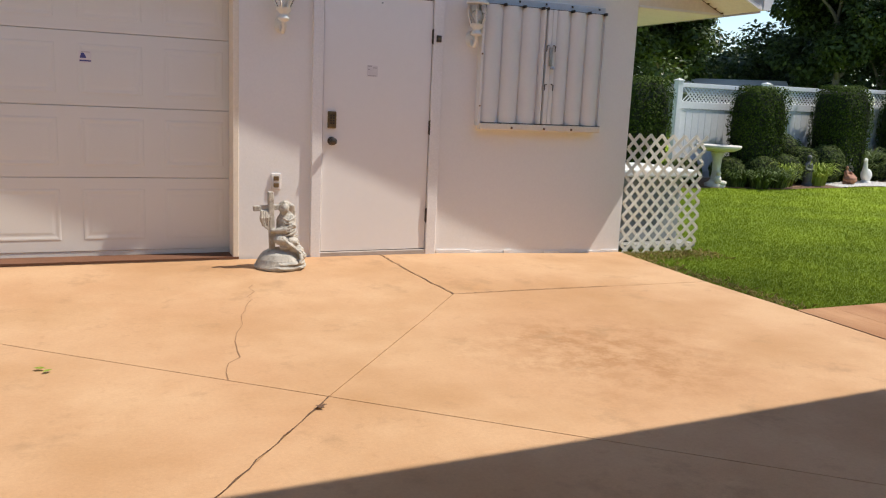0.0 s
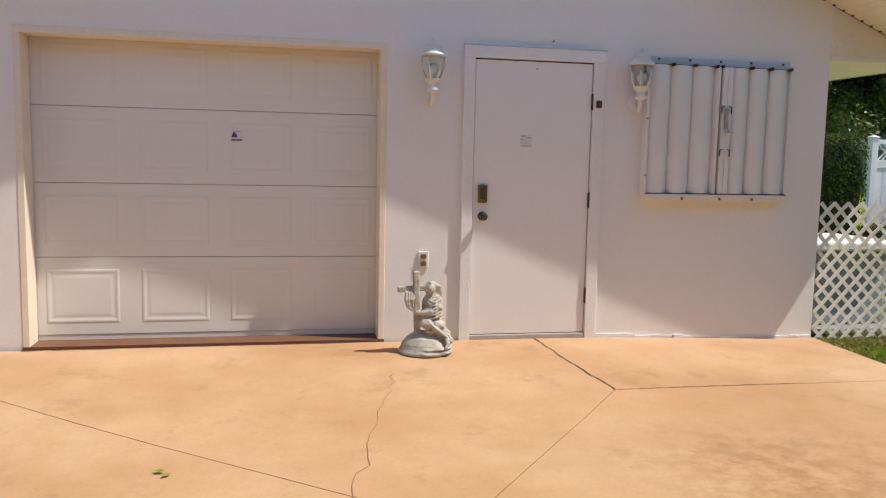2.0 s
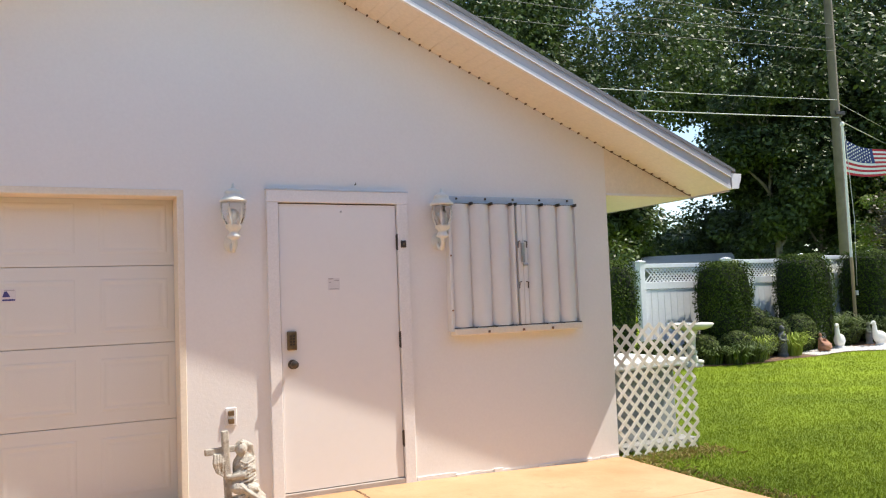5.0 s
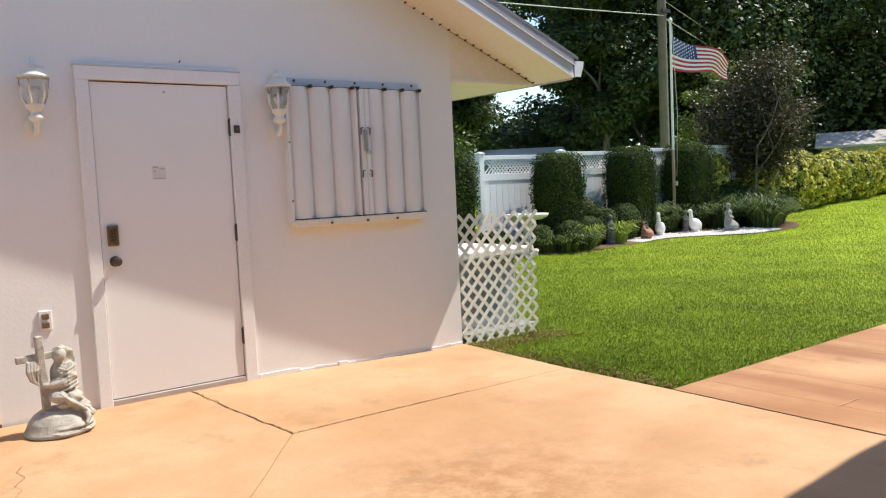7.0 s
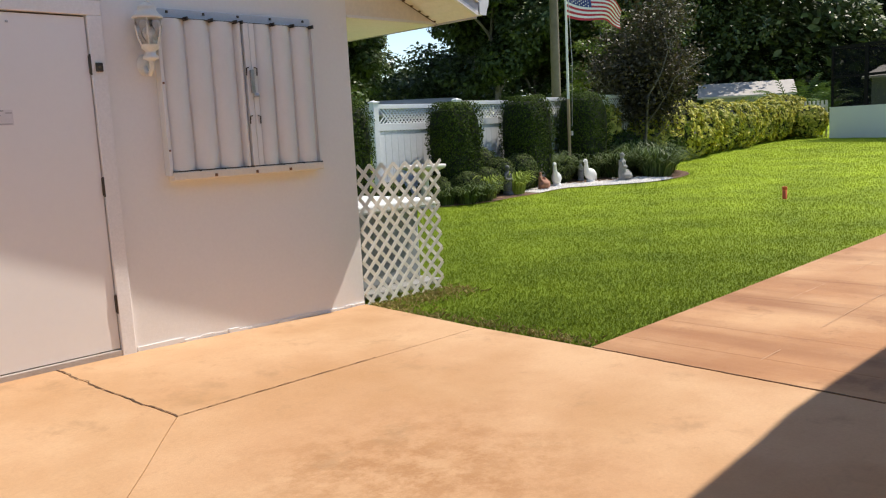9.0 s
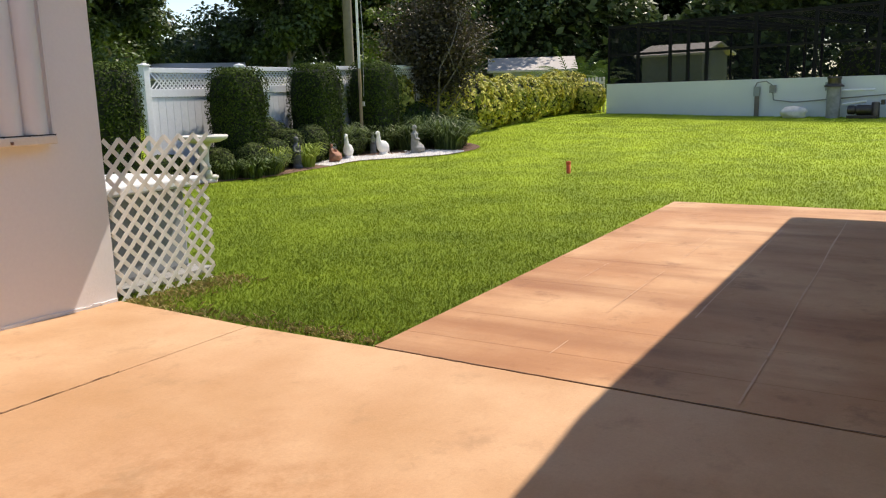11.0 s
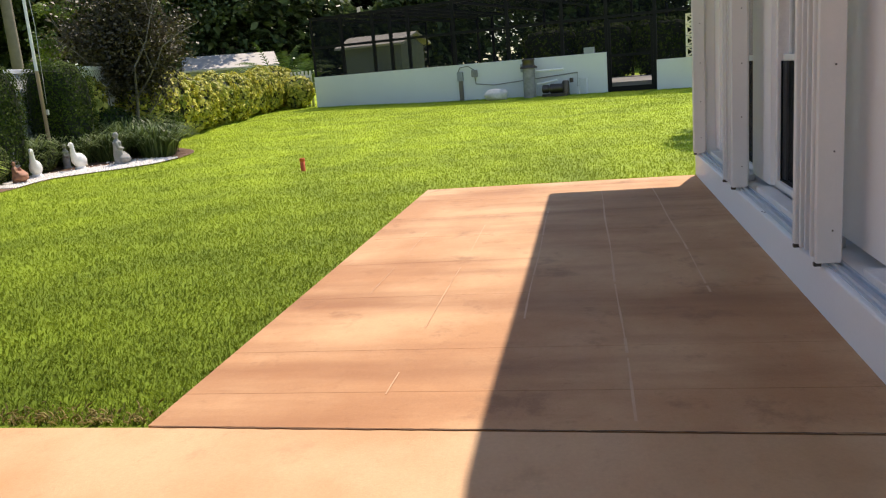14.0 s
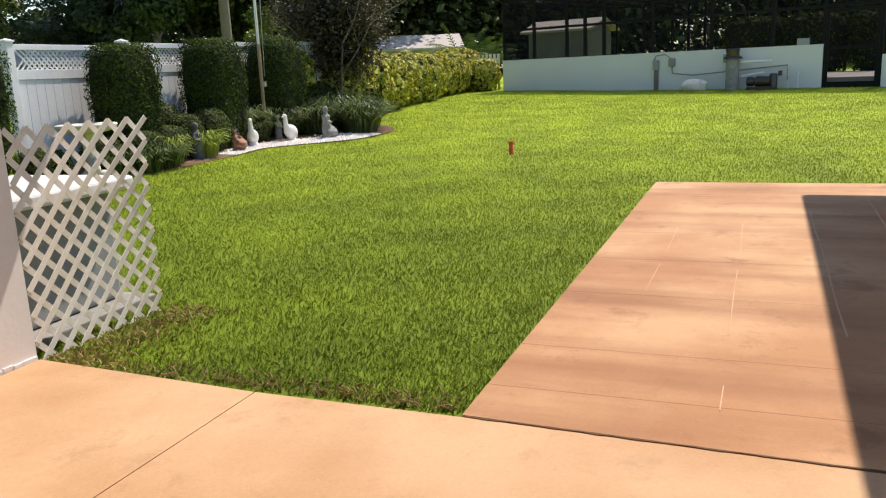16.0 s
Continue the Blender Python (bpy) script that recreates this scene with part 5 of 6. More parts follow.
def goose(x, y, turn, label):
    bm = bmesh.new()
    blob((0, 0, 0.16), (0.17, 0.105, 0.135), 1, 0.05, 3, bm, Matrix.Rotation(radians(22), 3, "Y"))
    tube([(0.20, 0, 0.03), (0.12, 0, 0.12)], [0.012, 0.05], 8, bm)
    tube([(-0.10, 0, 0.20), (-0.135, 0, 0.30), (-0.14, 0, 0.40), (-0.15, 0, 0.45)], [0.075, 0.05, 0.040, 0.043], 12, bm)
    blob((-0.16, 0, 0.465), (0.052, 0.042, 0.042), 2, 0, 2, bm)
    tube([(-0.19, 0, 0.462), (-0.25, 0, 0.448)], [0.022, 0.010], 8, bm)
    lathe([(0.10, -0.02), (0.10, 0.03), (0.06, 0.06)], 16, (0, 0, 0), bm)
    figure("goose_statue", bm, PALE_STONE, x, y, turn, label)


def small_figure(x, y, turn, material, label, high=0.5, seat=False, name="garden_figure", seed=1):
    """A plain standing or seated garden figure."""
    bm, k = bmesh.new(), high / 0.5
    lathe([(0.09 * k, -0.02), (0.09 * k, 0.02 * k), (0.07 * k, 0.05 * k), (0.075 * k, 0.16 * k), (0.06 * k, 0.27 * k), (0.068 * k, 0.34 * k), (0.03 * k, 0.385 * k), (0.026 * k, 0.40 * k)], 14, (0, 0, 0), bm)
    blob((0, 0, 0.445 * k), (0.042 * k, 0.045 * k, 0.055 * k), seed, 0.15, 2, bm)
    for s in (-1, 1):
        tube([(s * 0.06 * k, 0, 0.35 * k), (s * 0.085 * k, -0.03 * k, 0.26 * k), (s * 0.02 * k, -0.08 * k, 0.24 * k)], 0.022 * k, 8, bm)
    if seat:
        blob((0.05, -0.08, 0.10), (0.16, 0.12, 0.09), seed, 0.2, 3, bm)
        tube([(0.05, -0.05, 0.2), (0.18, -0.1, 0.14), (0.28, -0.1, 0.02)], [0.06, 0.05, 0.03], 8, bm)
    figure(name, bm, material, x, y, turn, label)


def build_birdbath():
    bath = thing("bird_bath", on_place(10.92, 12.0), "pale concrete bird bath on a pedestal", "bird bath")
    part("pedestal", lathe([(0.19, -0.03), (0.19, 0.04), (0.13, 0.07), (0.09, 0.12), (0.075, 0.3), (0.085, 0.5), (0.13, 0.62)], 20), BATH_STONE, bath)
    part("bowl", lathe([(0.10, 0.62), (0.28, 0.64), (0.39, 0.69), (0.41, 0.735), (0.40, 0.75), (0.36, 0.735), (0.25, 0.69), (0.0, 0.672)], 28), BATH_STONE, bath, "shallow scalloped bowl")
    cherub = bmesh.new()
    blob((-0.06, -0.13, 0.12), (0.07, 0.06, 0.09), 3, 0.2, 2, cherub)
    blob((-0.06, -0.14, 0.24), (0.05, 0.05, 0.05), 4, 0.1, 2, cherub)
    blob((0.04, -0.15, 0.06), (0.09, 0.06, 0.05), 5, 0.2, 2, cherub)
    part("pedestal_ornament", cherub, BATH_STONE, bath)


def on_place(x, y):
    return (x, y, lawn_z(x, y) + 0.03)


build_fence()
build_bed()
build_birdbath()
goose(14.66, 11.87, 25, "white goose statue looking ahead on the gravel")
goose(15.46, 11.56, -5, "white goose statue with bent neck on the gravel")
small_figure(15.8, 10.98, 20, GREY_STONE, "grey seated garden figure with a spread robe", 0.60, True, seed=5)
small_figure(13.05, 11.85, 0, DARK_STONE, "dark standing garden figure in the bed", 0.58, seed=2)
small_figure(14.32, 12.02, 0, GREY_STONE, "pale grey garden figure in the bed", 0.52, seed=3)
small_figure(13.98, 11.76, 30, TERRACOTTA, "terracotta animal figures on the gravel", 0.36, True, seed=4)
small_figure(15.72, 12.0, 0, GREY_STONE, "small grey winged garden figure", 0.46, seed=6)


def build_marker():
    x, y = 13.87, 6.76
    pipe = thing("marker_pipe", (x, y, lawn_z(x, y)), "short orange plastic pipe standing in the lawn", "pipe")
    part("pipe_body", lathe([(0.036, -0.05), (0.036, 0.20), (0.030, 0.20), (0.030, 0.10), (0, 0.10)], 16), ORANGE, pipe)
    part("collar", lathe([(0.040, 0.15), (0.041, 0.155), (0.041, 0.19), (0.040, 0.195)], 16), ORANGE, pipe)


build_marker()


def build_flag():
    x, y = 15.75, 12.3
    pole = thing("flagpole", on_place(x, y), "tall white flagpole with a halyard, standing in the bed", "flagpole")
    part("shaft", lathe([(0.030, -0.1), (0.029, 1.6), (0.024, 4.6)], 14), WHITE_METAL, pole)
    part("sleeve", lathe([(0.034, 0.0), (0.034, 1.75), (0.031, 1.8)], 14), surface("brown pole sleeve", (0.42, 0.30, 0.16), (0.32, 0.22, 0.12), 0.6, 4, 40, 0.1), pole, "brown lower sleeve")
    part("cap", lathe([(0.04, 4.6), (0.05, 4.63), (0.03, 4.68), (0, 4.7)], 12), WHITE_METAL, pole)
    part("halyard", tube([(0.09, -0.02, 1.2), (0.14, -0.03, 2.6), (0.06, 0, 4.5)], 0.008, 5), WHITE_CABLE, pole, "white rope")
    part("cleat", box(0.045, 0.09, -0.05, 0.05, 1.0, 1.1, 0.01), WHITE_METAL, pole)
    flag = thing("flag", on_place(x + 0.05, y), "striped red and white flag with a blue starred corner, flying", "flag")
    wide, top = 1.52, 4.31
    def cloth(u, v):
        """u along, v down, both 0 to 1."""
        w = 0.10 * math.sin(7.0 * u + 1.5 * v) * (0.3 + u)
        return Vector((wide * u * (1 - 0.02 * v), -0.5 * u + w, top - (0.74 - 0.34 * u) * v - 0.50 * u - 0.05 * math.sin(7.5 * u) * (0.3 + u)))
    def sheet(u0, u1, v0, v1, nu, nv, lift=0.0):
        bm = bmesh.new()
        g = [[bm.verts.new(cloth(u0 + (u1 - u0) * i / nu, v0 + (v1 - v0) * j / nv) + Vector((0, -lift, 0))) for j in range(nv + 1)] for i in range(nu + 1)]
        for i in range(nu):
            for j in range(nv):
                bm.faces.new((g[i][j], g[i][j + 1], g[i + 1][j + 1], g[i + 1][j])).smooth = True
        return bm
    for k in range(13):
        part("stripe", sheet(0.40 if k < 7 else 0.0, 1, k / 13, (k + 1) / 13, 20, 1), FLAG_RED if k % 2 == 0 else FLAG_WHITE, flag)
    canton = part("canton", sheet(0, 0.40, 0, 7 / 13, 8, 4), FLAG_BLUE, flag, "blue corner with white stars")
    for r in range(9):
        for c in range(6 if r % 2 == 0 else 5):
            u, v = 0.40 * (c + (0.7 if r % 2 == 0 else 1.2)) / 6.4, 7 / 13 * (r + 0.8) / 9.6
            p = cloth(u, v)
            bm = bmesh.new()
            pts = []
            for q in range(10):
                rad = 0.028 if q % 2 == 0 else 0.012
                pts.append(bm.verts.new(p + Vector((rad * math.sin(q * math.pi / 5), -0.006, rad * math.cos(q * math.pi / 5)))))
            bm.faces.new(pts)
            part("star", bm, FLAG_WHITE, canton)


build_flag()


# ---- utility pole and lines ----
def build_utility():
    x, y = 28.3, 22.0
    pole = thing("utility_pole", (x, y, 0.2), "weathered wooden utility pole with cables", "utility pole")
    part("shaft", lathe([(0.20, -0.5), (0.19, 3), (0.15, 13.5)], 14), POLE_WOOD, pole)
    part("crossarm", box(-0.07, 0.07, -1.1, 1.1, 12.9, 13.05, 0.01), POLE_WOOD, pole)
    part("bracket", box(-0.25, 0.25, -0.24, -0.16, 7.75, 7.9, 0.01), DARK_METAL, pole)
    runs = ((11.55, 11.4, 0.012, CABLE), (11.0, 10.65, 0.012, CABLE), (10.5, 10.0, 0.012, CABLE), (8.55, 8.0, 0.013, WHITE_CABLE), (7.85, 7.35, 0.02, WHITE_CABLE))
    for i, (z1, z0, r, mat) in enumerate(runs):
        pts = []
        for k in range(25):
            u = k / 24
            pts.append((x - 44 * u, y - 0.15, z1 + (z0 + 0.4 - z1) * min(1.6, u * 3.6) * 0.6 - 0.9 * math.sin(math.pi * u) * 0.6))
        line = part("power_line", tube(pts, r, 5), mat)
        tagged(line, "overhead cable strung from the utility pole", "cable", "overhead cables")
        pts = [(x + 40 * k / 12, y + 14 * k / 12, z1 - 0.7 * math.sin(math.pi * k / 12)) for k in range(13)]
        tagged(part("power_line", tube(pts, r, 5), mat), "overhead cable running on from the pole", "cable", "overhead cables")


build_utility()


# ---- pool enclosure at the end of the lawn ----
CAGE_A, CAGE_B = Vector((27.685, 1.758)), Vector((30.856, 12.08))
CAGE_TURN = math.degrees(math.atan2(CAGE_B.y - CAGE_A.y, CAGE_B.x - CAGE_A.x))
CAGE_LONG = (CAGE_B - CAGE_A).length


def build_cage():
    """Local x runs along the wall from its door to its far end, y away from the camera is negative."""
    z0 = 0.40
    cage = thing("pool_enclosure", (CAGE_A.x, CAGE_A.y, z0), "black framed screen enclosure with dark mesh", "screen enclosure", turn=CAGE_TURN)
    L, D, H, K = CAGE_LONG, 9.0, 3.25, 1.13
    wall = part("knee_wall", box(0, L, -0.2, 0.0, -0.4, K, 0.01), CAGE_WALL, cage, "white painted knee wall")
    part("coping", box(-0.01, L + 0.01, -0.215, 0.012, K, K + 0.035, 0.006), CAGE_WALL, wall)
    part("knee_wall", box(-3.6, -1.5, -0.2, 0.0, -0.4, 0.82, 0.01), CAGE_WALL, cage, "white painted knee wall")
    part("knee_wall", box(L - 0.2, L, -D, -0.2, -0.4, K, 0.01), CAGE_WALL, cage)
    xs = [L, L - 1.3, L - 2.6, L - 3.3, L - 4.0, L - 5.7, L - 7.6, L - 9.4, 0.0, -1.45, -3.55]
    for x in xs:
        part("upright", box(x - 0.05, x + 0.05 if x < L else x, -0.14, -0.06, K if x > 0.1 else -0.35, H), BLACK_FRAME, cage)
        part("roof_beam", box(x - 0.025, x + 0.025 if x < L else x, -D, -0.14, H - 0.10, H), BLACK_FRAME, cage)
        part("upright", box(x - 0.05, x + 0.05 if x < L else x, -D - 0.08, -D, -0.3, H), BLACK_FRAME, cage)
    for z in (H - 0.1, 2.15):
        part("rail", box(-3.55, L, -0.135, -0.065, z, z + 0.08), BLACK_FRAME, cage)
    def screen(pts):
        bm = bmesh.new()
        bm.faces.new([bm.verts.new(p) for p in pts])
        part("screen_panel", bm, CAGE_SCREEN, cage, "dark insect mesh")
    for a, b in zip(xs, xs[1:]):
        screen([(a, -0.12, H - 0.02), (b, -0.12, H - 0.02), (b, -D, H - 0.02), (a, -D, H - 0.02)])
        screen([(a, -0.1, K if b >= 0 else -0.3), (b, -0.1, K if b >= 0 else -0.3), (b, -0.1, H), (a, -0.1, H)])
    screen([(L - 0.02, -0.1, K), (L - 0.02, -D, K), (L - 0.02, -D, H), (L - 0.02, -0.1, H)])
    part("deck", box(-3.6, L - 0.2, -D, -0.22, -0.4, 0.24), PALE_ROOF, cage, "pale pool deck")
    # door with a kick plate
    door = part("screen_door", box(-1.40, -1.33, -0.09, -0.05, -0.3, 2.1), BLACK_FRAME, cage, "black framed screen door")
    for args in ((-0.13, -0.06, -0.3, 2.1), (-1.33, -0.13, -0.3, 0.12), (-1.33, -0.13, 1.0, 1.08), (-1.33, -0.13, 2.0, 2.1)):
        part("door_rail", box(args[0], args[1], -0.09, -0.05, args[2], args[3]), BLACK_FRAME, door)
    for i in range(9):
        part("picket", box(-1.25 + 0.13 * i, -1.23 + 0.13 * i, -D - 0.3, -D - 0.28, 0.0, 1.2), WHITE_METAL, cage)
    # pierced block screen beyond the door
    block = thing("block_screen", (25.9, -0.95, z0), "pierced decorative concrete block screen", "block wall", turn=CAGE_TURN)
    for i in range(3):
        for j in range(4):
            a, b = -0.62 + 0.42 * i, 0.82 + 0.30 * j
            bm = bmesh.new()
            for args in ((a, a + 0.41, b, b + 0.035), (a, a + 0.41, b + 0.255, b + 0.29), (a, a + 0.035, b + 0.035, b + 0.255), (a + 0.375, a + 0.41, b + 0.035, b + 0.255)):
                box(args[0], args[1], -0.25, -0.15, args[2], args[3], bm=bm)
            for s in (-1, 1):
                c = Vector((a + 0.205, -0.2, b + 0.145))
                d = Vector((0.17, 0, 0.11 * s))
                tube([c - d, c + d], 0.02, 4, bm)
            part("block", bm, CREAM, block)


build_cage()


def along_wall(u, out, z=0.4):
    """A place by the knee wall: u along it from the door, out towards the lawn."""
    d = (CAGE_B - CAGE_A).normalized()
    n = Vector((-d.y, d.x))
    p = CAGE_A + d * u + n * out
    return (p.x, p.y, lawn_z(p.x, p.y) + 0.02)


def build_pool_gear():
    t = CAGE_TURN
    flt = thing("pool_filter", along_wall(2.35, 0.45), "grey pool filter tank with dark lid", "pool filter", turn=t)
    part("tank", lathe([(0.19, -0.05), (0.19, 0.86), (0.17, 0.90)], 20), GREY_STONE, flt)
    part("clamp_band", lathe([(0.27, 0.88), (0.27, 0.93), (0.19, 0.97)], 20), DARK_METAL, flt)
    part("lid", lathe([(0.19, 0.97), (0.18, 1.08), (0.20, 1.12), (0.20, 1.17), (0.17, 1.18), (0, 1.18)], 20), DARK_METAL, flt, "dark green lid")
    pump = thing("pool_pump", along_wall(1.55, 0.45), "black pool pump on the ground beside the filter", "pump", turn=t)
    body = lathe([(0.05, -0.35), (0.14, -0.32), (0.15, 0.1), (0.10, 0.14), (0.13, 0.2), (0.13, 0.35), (0, 0.36)], 18)
    bmesh.ops.rotate(body, verts=body.verts, matrix=Matrix.Rotation(radians(90), 3, "Y"))
    bmesh.ops.translate(body, verts=body.verts, vec=(0, 0, 0.22))
    part("motor", body, DARK_METAL, pump)
    part("strainer", lathe([(0.11, 0.05), (0.11, 0.4), (0.09, 0.44), (0, 0.45)], 16, (-0.38, 0, 0)), DARK_METAL, pump)
    part("base_plate", box(-0.45, 0.35, -0.15, 0.15, -0.04, 0.07, 0.01), DARK_METAL, pump)
    pipe = thing("pool_pipework", along_wall(1.8, 0.3), "white plastic pool pipes along the wall", "pipe", turn=t)
    for pts in ([(-1.0, 0, 0.0), (-1.0, 0, 0.45), (-1.25, 0, 0.45), (-1.25, 0, 0.0)], [(0.55, 0.05, 0.78), (-0.55, 0.05, 0.78)], [(0.3, 0.1, 0.38), (-0.35, 0.1, 0.46)]):
        part("pipe_run", tube(pts, 0.035, 8), WHITE_VINYL, pipe)
    part("valve", box(-0.82, -0.72, -0.05, 0.05, 0.36, 0.5, 0.01), DARK_METAL, pipe)
    wire = thing("wall_conduit", along_wall(4.9, 0.03), "grey electric conduit and boxes on the wall", "conduit", turn=t)
    part("switch_box", box(-0.10, 0.10, 0.0, 0.08, 0.62, 0.92, 0.01), GREY_SIDING, wire)
    part("timer_box", box(-0.62, -0.42, 0.0, 0.08, 0.72, 0.95, 0.01), GREY_STONE, wire)
    part("post", box(-0.07, 0.07, 0.0, 0.05, -0.1, 0.62, 0.005), POLE_WOOD, wire)
    part("conduit_run", tube([(0.1, 0.04, 0.85), (0.0, 0.04, 1.05), (-0.3, 0.04, 1.08), (-0.5, 0.04, 0.95), (-0.55, 0.04, 0.5), (-1.2, 0.04, 0.42), (-4.0, 0.04, 0.62), (-4.0, 0.04, 0.2)], 0.018, 6), GREY_STONE, wire)
    part("outlet", box(-2.35, -2.13, 0.0, 0.05, 0.75, 1.0, 0.01), GREY_SIDING, wire)
    rock = bmesh.new()
    blob((0, 0, 0.12), (0.42, 0.25, 0.2), 8, 0.35, 3, rock, freq=1.3)
    ob = part("garden_rock", rock, BATH_STONE)
    ob.matrix_basis = pose(*along_wall(3.5, 0.6), 0, 0, t)
    tagged(ob, "pale broken stone slab lying by the wall", "rock")
    sensor = thing("wall_box", (*along_wall(0.55, -0.1)[:2], 1.56), "grey metal box on top of the wall", "box", turn=t)
    part("body", box(-0.16, 0.16, -0.07, 0.07, 0.0, 0.19, 0.01), GREY_SIDING, sensor)


build_pool_gear()


# ---- neighbouring buildings ----
def small_building(name, x, y, turn, long, deep, wall_h, roof_h, wall_mat, roof_mat, label, openings=()):
    b = thing(name, (x, y, lawn_z(x, y)), label, "building", turn=turn)
    body = part("wall", box(-long / 2, long / 2, -deep / 2, deep / 2, -0.2, wall_h), wall_mat, b)
    bm = bmesh.new()
    o = 0.3
    ends = []
    for u in (-long / 2 - o, long / 2 + o):
        ends.append([bm.verts.new(p) for p in ((u, -deep / 2 - o, wall_h - 0.02), (u, 0, wall_h + roof_h), (u, deep / 2 + o, wall_h - 0.02), (u, deep / 2 + o, wall_h + 0.08), (u, 0, wall_h + roof_h + 0.1), (u, -deep / 2 - o, wall_h + 0.08))])
    for k in range(6):
        bm.faces.new((ends[0][k], ends[0][(k + 1) % 6], ends[1][(k + 1) % 6], ends[1][k]))
    bm.faces.new(ends[0])
    bm.faces.new(ends[1][::-1])
    bmesh.ops.recalc_face_normals(bm, faces=bm.faces)
    part("roof", bm, roof_mat, b)
    for s in (-1, 1):
        g = bmesh.new()
        u = s * (long / 2 - 0.05)
        g.faces.new([g.verts.new(p) for p in ((u, -deep / 2, wall_h), (u, deep / 2, wall_h), (u, 0, wall_h + roof_h))])
        part("gable", g, wall_mat, b)
    for u, w, z0, z1 in openings:
        frame_part = part("window", box(u - w / 2 - 0.06, u + w / 2 + 0.06, -deep / 2 - 0.03, -deep / 2, z0 - 0.06, z1 + 0.06), TRIM_PAINT, b)
        part("pane", box(u - w / 2, u + w / 2, -deep / 2 - 0.04, -deep / 2 - 0.03, z0, z1), BLACK_FRAME, frame_part)
    return b


small_building("garden_shed", 42.1, 12.1, -105.5, 3.2, 2.4, 2.1, 0.5, GREY_SIDING, PALE_ROOF, "pale grey garden shed with a light roof")
small_building("neighbour_outbuilding", 42.0, 20.2, -64, 4.0, 4.0, 1.62, 0.70, GREY_SIDING, ROOF_SHEET, "grey outbuilding with a pale sheet roof beyond the hedge")
small_building("neighbour_house", 54, 28, -62, 12, 8, 2.6, 1.2, GREY_SIDING, PALE_ROOF, "low neighbouring house with a pale roof", ((-3, 1.2, 0.9, 2.0), (2, 1.2, 0.9, 2.0)))
small_building("neighbour_house", 31, 37, -40, 9, 7, 1.9, 0.85, GREY_SIDING, PALE_ROOF, "low neighbouring building with a pale roof", ((-3, 1.2, 0.9, 1.7), (2, 1.2, 0.9, 1.7)))


def build_picket_fence():
    f = thing("picket_fence", on_place(32.0, 12.55), "low white picket fence beyond the hedge", "fence", turn=60)
    for i in range(24):
        part("picket", box(0.22 * i, 0.22 * i + 0.12, -0.01, 0.01, -0.1, 1.3, 0.003), WHITE_VINYL, f)
    for z in (0.25, 1.05):
        part("rail", box(0, 5.2, 0.012, 0.05, z, z + 0.09), WHITE_VINYL, f)


build_picket_fence()


def fallen_leaf(x, y, size, turn, material, label):
    bm = bmesh.new()
    pts = [(0, -0.5), (0.22, -0.2), (0.28, 0.1), (0.0, 0.55), (-0.28, 0.1), (-0.22, -0.2)]
    edge = [bm.verts.new((a * size, b * size, 0.012 + 0.15 * size * abs(a))) for a, b in pts]
    mid = bm.verts.new((0, 0, 0.008))
    for i in range(6):
        bm.faces.new((edge[i], edge[(i + 1) % 6], mid))
    ob = part("fallen_leaf", bm, material)
    ob.matrix_basis = pose(x, y, drive_z(x, y), 0, 0, turn)
    tagged(ob, label, "leaf", "leaves fallen on the drive")


fallen_leaf(0.10, 4.28, 0.055, 70, LIME_LEAF, "small green leaf lying on the concrete")
fallen_leaf(0.135, 4.235, 0.05, 130, LIME_LEAF, "small green leaf lying on the concrete")
fallen_leaf(1.235, 3.44, 0.05, 40, MULCH, "curled brown leaf lying in the joint")
fallen_leaf(1.255, 3.455, 0.035, 100, MULCH, "curled brown leaf lying in the joint")

# ---- trees and shrubs ----
def limb(bm, start, way, length, radius, depth, rng, tips):
    pts, p, d = [Vector(start)], Vector(start), Vector(way).normalized()
    n = 5
    for i in range(n):
        d = (d + Vector((rng.uniform(-0.22, 0.22), rng.uniform(-0.22, 0.22), rng.uniform(-0.05, 0.16)))).normalized()
        p = p + d * length / n
        pts.append(p.copy())
    tube(pts, [radius * (1 - 0.6 * i / n) for i in range(n + 1)], 7 if depth < 2 else 5, bm)
    tips.append(pts[-1])
    if depth < 3:
        for k in range(3 if depth < 2 else 2):
            at = pts[rng.randint(2, n)]
            turn = rng.uniform(0, 2 * math.pi)
            side = Vector((math.cos(turn), math.sin(turn), rng.uniform(0.1, 0.8)))
            limb(bm, at, d * 0.6 + side * 0.8, length * rng.uniform(0.55, 0.75), radius * 0.45, depth + 1, rng, tips)


